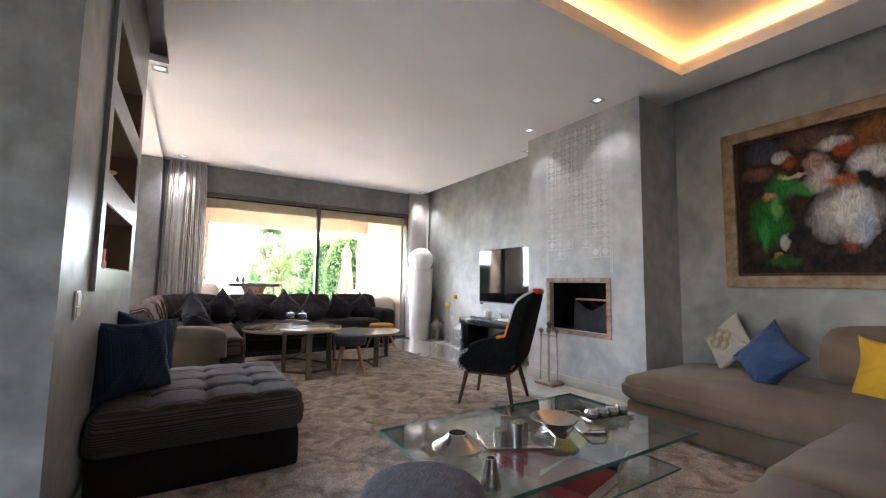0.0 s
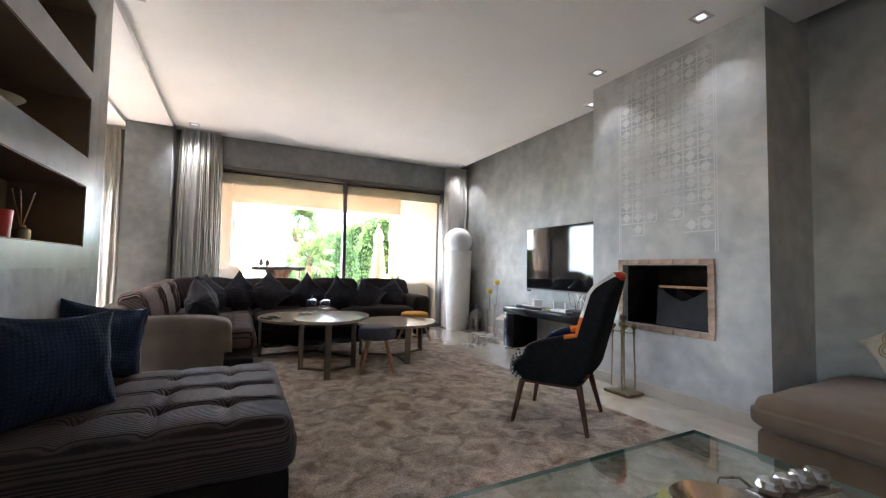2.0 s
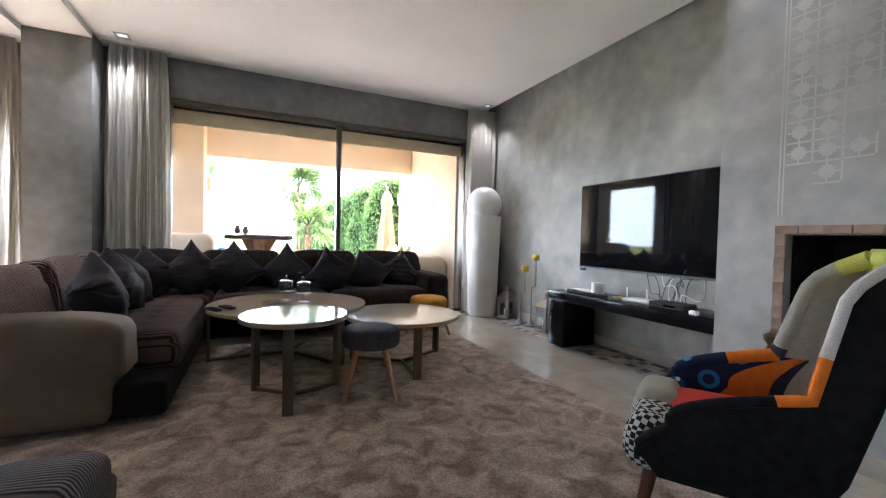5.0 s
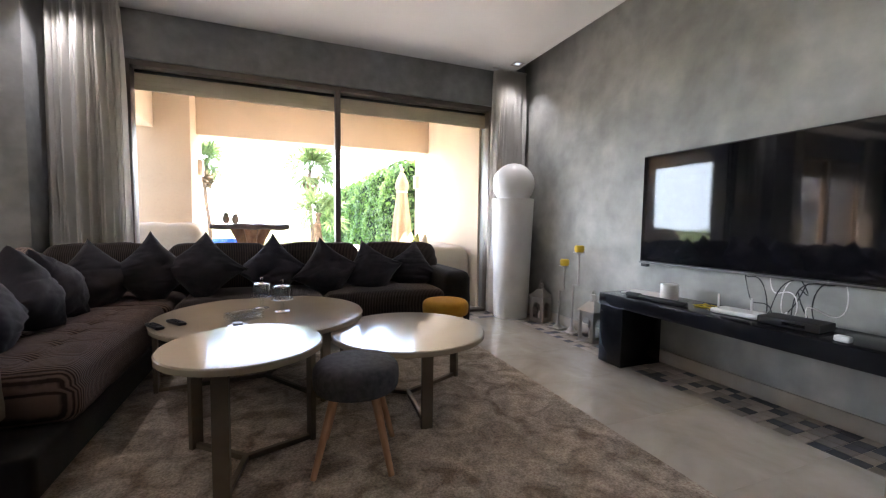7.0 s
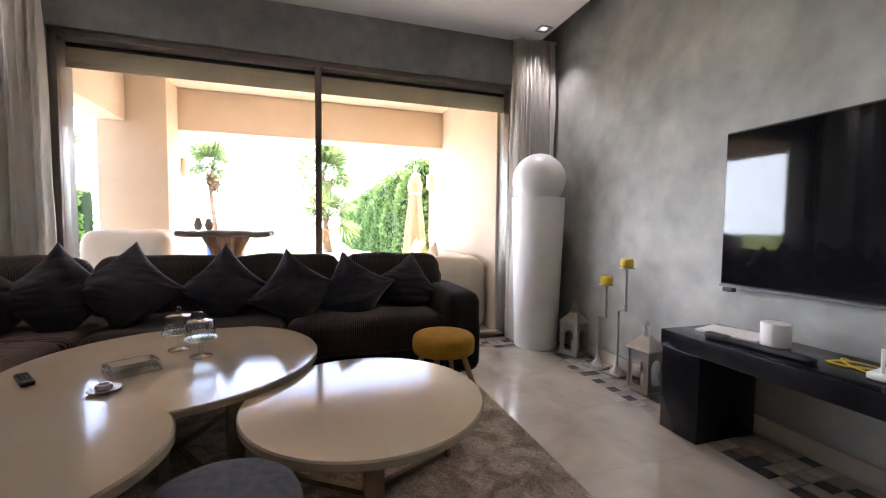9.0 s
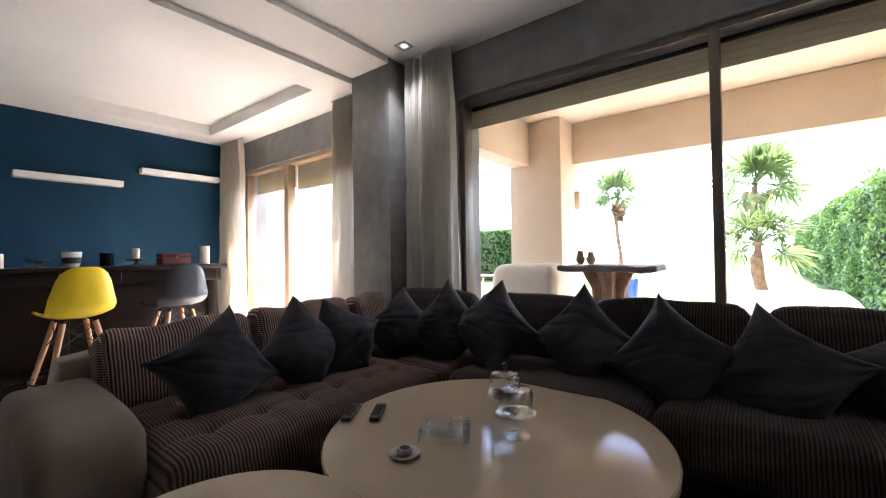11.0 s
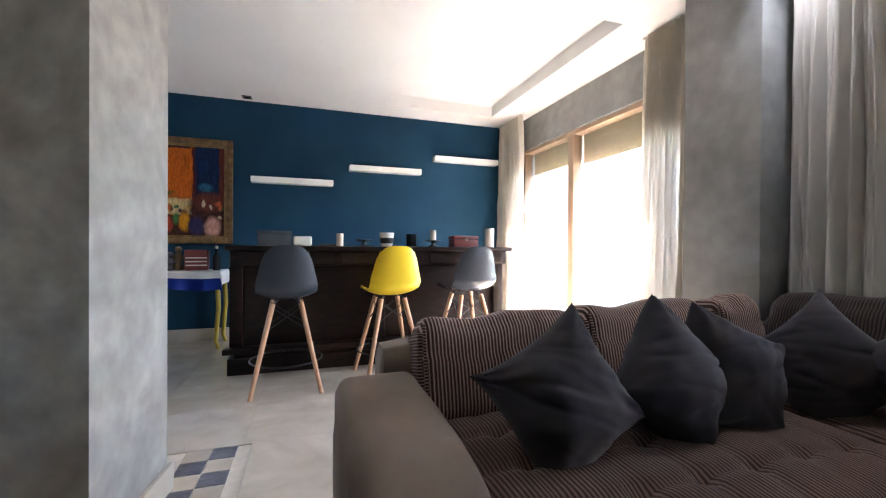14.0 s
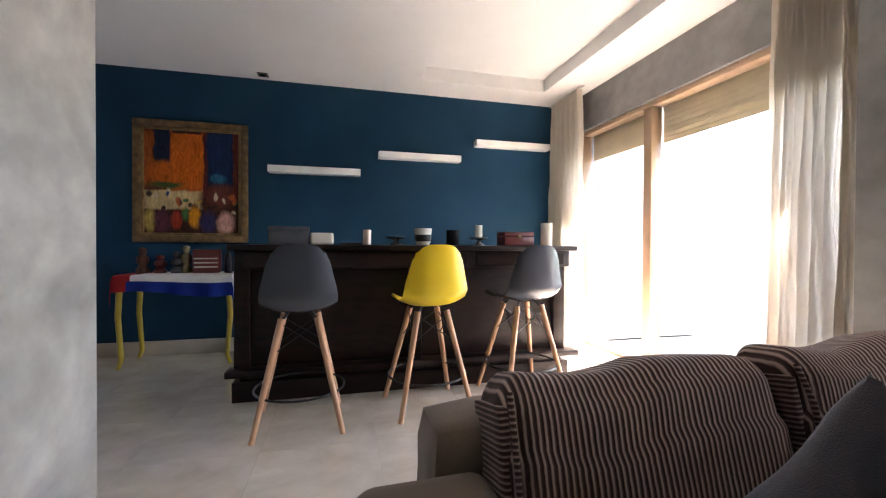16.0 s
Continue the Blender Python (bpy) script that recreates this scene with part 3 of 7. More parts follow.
def corner_sofa():
    s = thing("corner_sofa", pose(0, 0, RUG_Z), "long brown corduroy corner sofa with taupe suede arms", "sofa")
    z0, zs = 0.03, 0.20
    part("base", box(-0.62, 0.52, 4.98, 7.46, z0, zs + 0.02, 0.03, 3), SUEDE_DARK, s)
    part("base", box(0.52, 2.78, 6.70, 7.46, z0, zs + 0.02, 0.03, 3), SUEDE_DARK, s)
    part("seat_cushion", soft(0.86, 1.44, 0.24, 0.06, 44, 0.03, 0.006, (4, 7), 0.022, 1, 10), CORD_SOFA, s, "tufted brown corduroy seat", pose(0.11, 5.96, zs))
    part("seat_cushion", soft(1.10, 0.80, 0.24, 0.06, 40, 0.03, 0.006, (5, 4), 0.02, 2, 10), CORD_SOFA, s, "tufted brown corduroy seat", pose(0.02, 7.06, zs))
    part("seat_cushion", soft(1.10, 0.80, 0.24, 0.06, 40, 0.025, 0.006, None, 0.02, 3, 10), CORD_SOFA_X_SHADED, s, "", pose(1.13, 7.06, zs))
    part("seat_cushion", soft(1.10, 0.80, 0.24, 0.06, 40, 0.025, 0.006, None, 0.02, 4, 10), CORD_SOFA_X_SHADED, s, "", pose(2.24, 7.06, zs))
    part("backrest", soft(0.20, 2.40, 0.655, 0.05, 16, 0.01, 0.003), SUEDE, s, "taupe suede back", pose(-0.54, 6.30, z0))
    part("backrest", soft(3.30, 0.18, 0.66, 0.05, 24, 0.01, 0.003), SUEDE, s, "taupe suede back", pose(1.15, 7.43, z0))
    arm = soft(0.80, 0.32, 0.56, 0.06, 22, 0.012, 0.004)
    for v in arm.verts:
        k = max(0.0, v.co.x / 0.40)
        if v.co.z > 0.3:
            v.co.z -= 0.045 * k * k
        else:
            v.co.x -= 0.06 * max(0, k)
    part("arm", arm, SUEDE, s, "taupe suede arm", pose(-0.06, 5.08, z0))
    # far arm takes the dark suede, so its shade is in the colour too
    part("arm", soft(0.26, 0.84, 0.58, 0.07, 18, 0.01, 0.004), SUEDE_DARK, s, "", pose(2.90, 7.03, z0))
    for i, (yc, wide) in enumerate(((5.60, 0.735), (6.345, 0.735), (6.90, 0.34))):
        at = pose(-0.35, yc, zs + (0.185, 0.205, 0.215)[i], 0, -15 + 3 * i, 2 * i)
        tall = 0.405
        c = soft(0.21, wide, tall, 0.07, 30, 0.02, 0.012, seed=i * 7)
        for v in c.verts:
            if v.co.z > 0.2:
                v.co.z -= 0.028 * max(0.0, math.cos(v.co.y / wide * 2 * math.pi + 1.2)) - 0.012
        cushion = part("back_cushion", c, cord_back, s, "ribbed back cushion with a stitched border", at)
        e = wide / 2 - 0.012
        part("piping", tube([(0.100, -e, 0.05), (0.112, -e, 0.16), (0.112, -e, 0.30), (0.085, -e + 0.01, 0.385)], 0.007, 8), cord_gusset, cushion, "corduroy piping")
        part("gusset", soft(0.17, 0.03, 0.33, 0.012, 10, 0.0, 0.003), cord_gusset, cushion, "cross-ribbed end strip", pose(0, -wide / 2 + 0.005, 0.03))
    for i in range(4):
        c = soft(0.82, 0.20, 0.42, 0.09, 20, 0.03, 0.012, seed=20 + i * 5)
        part("back_cushion", c, CORD_SOFA_X_SHADED, s, "", pose(-0.02 + 0.84 * i, 7.27, zs + 0.22, -10))
    for x, y in ((-0.55, 5.05), (0.45, 5.1), (0.45, 6.6), (2.9, 6.75), (2.9, 7.35), (-0.55, 7.35)):
        part("foot", lathe([(0.025, 0), (0.03, 0.035)], 12, None, x, y), BLACK, s)
    return s


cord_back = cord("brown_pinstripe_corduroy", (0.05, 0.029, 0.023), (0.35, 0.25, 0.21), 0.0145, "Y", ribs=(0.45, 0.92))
cord_gusset = cord("brown_cross_corduroy", (0.045, 0.025, 0.020), (0.24, 0.168, 0.142), 0.012, "Z", ribs=(0.45, 0.92))
corner_sofa()

# scatter cushions along the sofa: place, turn about the upright, lean, roll

def scatter(name, mats, x, y, z, turn, lean, roll, w, label, seed, thick=0.23, group=""):
    ob = single(name, pillow(w, w, thick, seed=seed), mats, Matrix.Translation((x, y, z)) @ pose(0, 0, 0, 0, 0, turn) @ pose(0, 0, 0, lean) @ pose(0, 0, 0, 0, roll), label, "cushion", group)
    return ob


def leaning(tip, turn, roll, w, seed):
    """A dark cushion whose upper corner is at tip."""
    rot = pose(0, 0, 0, 0, 0, turn) @ pose(0, 0, 0, -17) @ pose(0, 0, 0, 0, roll)
    top = max((rot @ Vector((a * w / 2, 0, b * w / 2)) for a in (-1, 1) for b in (-1, 1)), key=lambda q: q.z)
    cloth = pillow(w, w, 0.25, seed=seed)
    rs2 = random.Random(seed)
    up = rot.inverted().to_3x3() @ Vector((0, 0, 1))
    bend, slump = rs2.uniform(-0.22, 0.16), rs2.uniform(0.06, 0.16)
    for v in cloth.verts:
        h = v.co.x * up.x + v.co.z * up.z
        v.co.y += bend * max(0.0, h - 0.05) ** 2 * 4
        if h < 0:
            v.co.y *= 1 + slump * 3 * -h
    ob = single("scatter_cushion", cloth, CHARCOAL, Matrix.Translation(Vector(tip) - top) @ rot, "charcoal cotton scatter cushion leaning on the sofa back", "cushion", "dark cushions on the corner sofa")
    return ob


for i, (tip, turn, roll) in enumerate((((0.013, 6.90, 0.942), 26, 42), ((0.374, 7.015, 0.98), 12, 44), ((0.753, 7.04, 1.0), 4, 47), ((1.27, 7.17, 0.966), -2, 44), ((1.669, 7.10, 0.932), 3, 35), ((2.07, 7.13, 0.912), -4, 30), ((2.65, 7.22, 0.905), -6, 57))):
    leaning(tip, turn, roll, 0.47, i)
for i, (tip, turn, roll) in enumerate((((-0.02, 5.675, 0.918), 87, 61), ((-0.035, 6.03, 0.935), 98, 46), ((-0.05, 6.23, 0.897), 84, 24))):
    leaning(tip, turn, roll, 0.44, 11 + i)


def round_table(name, x, y, r, z, label, rim=0.035, leg_turn=0.0):
    t = thing(name, pose(x, y, RUG_Z, 0, 0, leg_turn), label, "coffee table", "nest of three coffee tables")
    part("tabletop", lathe([(r - 0.012, z - rim), (r, z - rim + 0.006), (r, z - 0.006), (r - 0.006, z), (0, z)], 64), LACQUER, t)
    k = r - 0.03
    for i in range(3):
        a = 2 * math.pi * i / 3
        part("leg", box(-0.03, 0.03, -0.012, 0.012, 0.0, z - rim, 0.002, 1), LEG_METAL, t, "", pose(k * math.cos(a), k * math.sin(a), 0, 0, 0, math.degrees(a) + 90))
        part("foot_bar", box(0, k, -0.012, 0.012, 0, 0.024, 0.002, 1), LEG_METAL, t, "", pose(0, 0, 0.001, 0, 0, math.degrees(a)))
    return t


LEG_METAL = mk("taupe_metal", (0.15, 0.118, 0.085), (0.20, 0.16, 0.12), 6, 0.40, 0.03, 150, metal=0.5)
round_table("coffee_table", 1.235, 6.12, 0.65, 0.445, "large round taupe lacquer coffee table", leg_turn=64)
round_table("coffee_table", 1.19, 5.095, 0.33, 0.535, "small tall round taupe lacquer coffee table", leg_turn=-101)
round_table("coffee_table", 2.07, 5.52, 0.465, 0.415, "low round taupe lacquer coffee table", leg_turn=-94)


def stool(x, y, h, r, mat, label, turn, zbase=RUG_Z, group="round padded stools"):
    s = thing("stool", pose(x, y, zbase, 0, 0, turn), label, "stool", group)
    t0 = h - 0.13
    part("seat", lathe([(0, t0), (r * 0.88, t0), (r * 0.96, t0 + 0.006), (r * 0.99, t0 + 0.02), (r, t0 + 0.05), (r, t0 + 0.078), (r * 0.985, t0 + 0.094), (r * 0.945, t0 + 0.108), (r * 0.87, t0 + 0.119), (r * 0.72, h - 0.005), (r * 0.45, h), (0, h + 0.001)], 48), mat, s, "padded fabric seat")
    for i in range(4):
        a = math.pi / 4 + i * math.pi / 2
        c, q = math.cos(a), math.sin(a)
        part("leg", tube([(0.62 * r * c, 0.62 * r * q, t0 + 0.005), (1.2 * r * c, 1.2 * r * q, 0.0)], 0.020, 10, None, 0.013), WOOD_BEECH, s, "tapered beech leg")
    return s


GREY_FELT = mk("grey_felt", (0.062, 0.062, 0.074), (0.10, 0.10, 0.115), 40, 0.95, 0.3, 300, sheen=0.3)
GREY_WEAVE = mk("slate_grey_weave", (0.085, 0.085, 0.10), (0.13, 0.13, 0.15), 30, 0.95, 0.6, 90, sheen=0.3)
OCHRE = mk("ochre_felt", (0.42, 0.20, 0.02), (0.50, 0.26, 0.03), 20, 0.9, 0.2, 250, sheen=0.3)
stool(1.655, 4.96, 0.455, 0.19, GREY_FELT, "grey felt stool with beech legs beside the coffee tables", -15)
stool(2.66, 6.37, 0.415, 0.20, OCHRE, "ochre yellow felt stool with beech legs", 10)
stool(0.60, 1.27, 0.50, 0.185, GREY_WEAVE, "slate grey woven stool beside the glass table", 30)


def chaise():
    s = thing("daybed", pose(0.10, 3.255, RUG_Z), "grey corduroy tufted daybed on a dark brown base", "daybed")
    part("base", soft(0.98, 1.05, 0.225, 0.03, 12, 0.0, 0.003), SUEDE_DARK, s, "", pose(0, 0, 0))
    part("mattress", soft(1.0, 1.07, 0.225, 0.055, 60, 0.022, 0.004, (4, 4), 0.026, 5, 12), CORD_GREY, s, "tufted grey corduroy mattress", pose(0, 0, 0.21))
    return s


chaise()


def waffle(name, c1, c2, pitch=0.016):
    m = mk(name, c1, c2, 9, 0.9, 0.0, 200, sheen=0.3)
    nt = m.node_tree
    b = nt.nodes["Principled BSDF"]
    tc = nt.nodes.new("ShaderNodeTexCoord")
    ws = []
    for ax in "XZ":
        w = nt.nodes.new("ShaderNodeTexWave")
        w.bands_direction = ax
        w.inputs["Scale"].default_value, w.inputs["Distortion"].default_value = 0.314 / pitch, 0.4
        nt.links.new(tc.outputs["Object"], w.inputs["Vector"])
        ws.append(w.outputs["Fac"])
    mm = nt.nodes.new("ShaderNodeMath")
    mm.operation = "MULTIPLY"
    nt.links.new(ws[0], mm.inputs[0])
    nt.links.new(ws[1], mm.inputs[1])
    bp = nt.nodes.new("ShaderNodeBump")
    bp.inputs["Strength"].default_value, bp.inputs["Distance"].default_value = 0.4, 0.004
    nt.links.new(mm.outputs[0], bp.inputs["Height"])
    nt.links.new(bp.outputs[0], b.inputs["Normal"])
    r = nt.nodes.new("ShaderNodeValToRGB")
    r.color_ramp.elements[0].color, r.color_ramp.elements[1].color = (*c1, 1), (*c2, 1)
    nt.links.new(mm.outputs[0], r.inputs[0])
    nt.links.new(r.outputs[0], b.inputs["Base Color"])
    return m


BLUE_KNIT = waffle("blue_waffle_cotton", (0.022, 0.038, 0.078), (0.036, 0.058, 0.115))
BLUE_BRIGHT = waffle("cobalt_waffle_cotton", (0.024, 0.045, 0.098), (0.034, 0.060, 0.128))
YELLOW_COTTON = mk("mustard_cotton", (0.55, 0.30, 0.02), (0.62, 0.36, 0.035), 6, 0.9, 0.2, 300, sheen=0.2)
scatter("scatter_cushion", BLUE_KNIT, -0.27, 3.10, 0.645, 41, -14, 3, 0.45, "navy blue waffle cushion leaning on the plaster wall", 31, 0.21)
scatter("scatter_cushion", BLUE_KNIT, -0.25, 3.66, 0.645, 36, -14, 12, 0.42, "navy blue waffle cushion leaning on the plaster wall", 32, 0.20)


def beige_sofa():
    s = thing("corner_sofa", pose(0, 0, 0.0), "low beige suede corner sofa against the wall", "sofa")
    part("base", soft(1.15, 5.2, 0.20, 0.04, 20), BEIGE, s, "", pose(3.56, -0.36, 0.002))
    part("base", soft(2.2, 0.95, 0.20, 0.04, 20), BEIGE, s, "", pose(1.88, 0.40, RUG_Z))
    part("seat_cushion", soft(1.20, 2.05, 0.20, 0.07, 30, 0.035, 0.008, seed=3), BEIGE, s, "", pose(3.53, 1.21, 0.195))
    part("seat_cushion", soft(1.20, 2.0, 0.20, 0.07, 24, 0.035, 0.008, seed=4), BEIGE, s, "", pose(3.53, -0.83, 0.195))
    part("seat_cushion", soft(1.06, 1.0, 0.22, 0.08, 26, 0.035, 0.008, seed=5), BEIGE, s, "", pose(2.38, 0.43, 0.21))
    part("seat_cushion", soft(1.04, 1.0, 0.22, 0.08, 26, 0.035, 0.008, seed=6), BEIGE, s, "", pose(1.32, 0.40, 0.21))
    part("back_cushion", soft(0.26, 1.15, 0.40, 0.10, 22, 0.04, 0.015, seed=7), BEIGE, s, "", pose(3.96, 0.72, 0.40, 0, 12))
    part("back_cushion", soft(0.26, 1.15, 0.40, 0.10, 22, 0.04, 0.015, seed=8), BEIGE, s, "", pose(3.96, -0.5, 0.40, 0, 12))
    part("back_cushion", soft(2.1, 0.24, 0.38, 0.10, 22, 0.04, 0.015, seed=9), BEIGE, s, "", pose(1.86, -0.1, 0.40, -12))
    return s


beige_sofa()
EMBROIDERED = mk("ivory_cotton_gold_thread", (0.50, 0.45, 0.36), (0.55, 0.50, 0.41), 5, 0.85, 0.15, 250, sheen=0.2)
iv = scatter("scatter_cushion", EMBROIDERED, 3.86, 1.86, 0.63, -112, -20, 46, 0.38, "ivory cushion with a gold embroidered medallion on the beige sofa", 41, 0.13)
GOLD_THREAD = mk("gold_thread", (0.30, 0.20, 0.07), (0.42, 0.30, 0.12), 60, 0.5, 0.3, 200)
for sgn in (1, -1):
    bm = bmesh.new()
    for k in range(4):
        a = math.radians(45 + 90 * k)
        tt = bmesh.new()
        n = 16
        for rr in (0.030, 0.046):
            pts = [(0.052 * math.cos(a) + rr * math.cos(2 * math.pi * q / n), 0.0, 0.052 * math.sin(a) + rr * math.sin(2 * math.pi * q / n)) for q in range(n + 1)]
            tube(pts, 0.004, 5, tt)
        merge(bm, tt)
    tube([(0.02 * math.cos(q), 0, 0.02 * math.sin(q)) for q in [2 * math.pi * i / 12 for i in range(13)]], 0.004, 5, bm)
    part("medallion", bm, GOLD_THREAD, iv, "gold thread embroidery", pose(0, sgn * 0.077, 0, 0, 45, 0))
scatter("scatter_cushion", BLUE_BRIGHT, 3.50, 1.46, 0.60, -116, -24, 36, 0.42, "cobalt blue waffle cushion on the beige sofa", 42, 0.15)
scatter("scatter_cushion", YELLOW_COTTON, 3.68, 0.87, 0.57, -100, -14, 4, 0.42, "mustard yellow cotton cushion on the beige sofa", 43, 0.15)
scatter("scatter_cushion", BLUE_BRIGHT, 1.93, 0.42, 0.55, -160, -30, 20, 0.45, "cobalt blue waffle cushion on the beige sofa", 44, 0.15)


def glass_plate(x0, x1, y0, y1, z0, z1):
    t = box(x0, x1, y0, y1, z0, z1)
    t.normal_update()
    for f in t.faces:
        f.material_index = 0 if abs(f.normal.z) > 0.5 else 1
    return t


def glass_table():
    g = thing("glass_table", pose(1.46, 1.67, RUG_Z), "low rectangular clear glass coffee table", "coffee table")
    part("tabletop", glass_plate(-0.66, 0.68, -0.40, 0.39, 0.355, 0.370), [GLASS_GREEN, GLASS_EDGE], g)
    part("shelf", glass_plate(-0.45, 0.59, -0.36, 0.34, 0.195, 0.205), [GLASS_GREEN, GLASS_EDGE], g)
    for x in (-0.35, 0.45):
        for y in (-0.26, 0.26):
            part("leg", box(x - 0.10, x + 0.10, y - 0.006, y + 0.006, 0, 0.355, 0.001, 1), GLASS, g)
    return g


glass_table()
TT = RUG_Z + 0.3725


def tray(x, y, turn, sx, sy):
    bm = soft(sx, sy, 0.008, 0.003, 12, nz=4)
    ob = thing("tray", pose(x, y, TT, 0, 0, turn), "shallow hammered silver tray with upturned ends", "tray")
    part("plate", bm, SILVER, ob)
    for s in (1, -1):
        part("handle", tube([(s * sx / 2, -sy * 0.45, 0.006), (s * (sx / 2 + 0.02), -sy * 0.25, 0.03), (s * (sx / 2 + 0.02), sy * 0.25, 0.03), (s * sx / 2, sy * 0.45, 0.006)], 0.005, 6), SILVER, ob)
    return ob


tray(1.27, 1.62, -28, 0.30, 0.18)
tray(1.71, 1.60, 65, 0.24, 0.13)
CUP_GOLD = mk("gilt_lining", (0.55, 0.42, 0.12), None, 8, 0.25, 0.05, 60, metal=1.0)
for x, y, h, r in ((1.175, 1.61, 0.065, 0.029), (1.225, 1.56, 0.10, 0.03), (1.295, 1.61, 0.08, 0.03), (1.25, 1.66, 0.085, 0.03)):
    c = thing("votive_cup", pose(x, y, TT + 0.0085), "silver votive cup with a gilt inside on the tray", "cup", "silver cups on the tray")
    part("cup", lathe([(0, 0), (r, 0), (r, h), (r - 0.003, h), (r - 0.004, 0.01), (0, 0.01)], 24), SILVER, c)
    part("filling", lathe([(0, h - 0.02), (r - 0.004, h - 0.02), (r - 0.004, h - 0.012), (0, h - 0.012)], 20), CUP_GOLD, c)
b = thing("bowl", pose(1.52, 1.62, TT), "hammered silver bowl on a square foot", "bowl")
part("dish", lathe([(0.045, 0.0), (0.05, 0.012), (0.085, 0.035), (0.115, 0.065), (0.112, 0.067), (0.08, 0.042), (0.045, 0.02), (0, 0.018)], 30), SILVER, b)
part("foot", box(-0.10, 0.10, -0.07, 0.07, 0.0, 0.006, 0.002, 1), SILVER, b, "", pose(0, 0, 0.0, 0, 0, 30))
p = thing("fruit_ornament", pose(1.92, 1.62, TT, 0, 0, -8), "row of four polished silver eggs in a tray", "ornament")
part("tray", soft(0.30, 0.09, 0.015, 0.006, 10, nz=4), SILVER, p)
for i in range(4):
    part("egg", lathe([(0, 0), (0.03, 0.008), (0.038, 0.025), (0.03, 0.042), (0, 0.05)], 18), SILVER, p, "", pose(-0.108 + 0.072 * i, 0, 0.012))
t = thing("oil_lamp", pose(0.97, 1.64, TT), "squat polished silver jar with a dark mouth", "jar")
part("body", lathe([(0.05, 0), (0.10, 0.02), (0.105, 0.035), (0.05, 0.07), (0.042, 0.085), (0.036, 0.085), (0.036, 0.06), (0, 0.05)], 30), SILVER, t)
t = thing("vase", pose(0.915, 1.35, TT), "small conical silver vase", "vase")
part("body", lathe([(0.035, 0), (0.036, 0.01), (0.02, 0.08), (0.02, 0.10), (0.014, 0.10), (0.014, 0.05), (0, 0.04)], 24), SILVER, t)
RED_COVER = mk("red_book_cloth", (0.22, 0.012, 0.014), None, 6, 0.55, 0.1, 200)
YEL_COVER = mk("yellow_book_cloth", (0.45, 0.38, 0.03), None, 6, 0.55, 0.1, 200)
PAPER = mk("book_paper", (0.62, 0.58, 0.50), None, 10, 0.9, 0.2, 200)
NAVY = mk("navy_book_cloth", (0.02, 0.025, 0.07), (0.05, 0.06, 0.12), 20, 0.6, 0.1, 200)


def book(x, y, z, sx, sy, h, turn, mat, label):
    b = thing("book", pose(x, y, z, 0, 0, turn), label, "book", "books under the glass top")
    part("cover", box(-sx / 2, sx / 2, -sy / 2, sy / 2, 0, h, 0.003, 1), mat, b)
    part("pages", box(-sx / 2 + 0.006, sx / 2 + 0.001, -sy / 2 - 0.001, sy / 2 + 0.001, 0.004, h - 0.004), PAPER, b)


SH = RUG_Z + 0.2065
book(1.44, 1.72, SH, 0.24, 0.30, 0.05, 10, RED_COVER, "thick red hardback book on the glass shelf")
book(1.78, 1.82, SH, 0.22, 0.28, 0.03, 24, YEL_COVER, "yellow hardback book on the glass shelf")
book(1.80, 1.58, SH, 0.28, 0.22, 0.03, 24, NAVY, "navy patterned hardback book on the glass shelf")
book(1.47, 1.44, SH, 0.30, 0.22, 0.05, 14, RED_COVER, "dark red hardback book on the glass shelf")


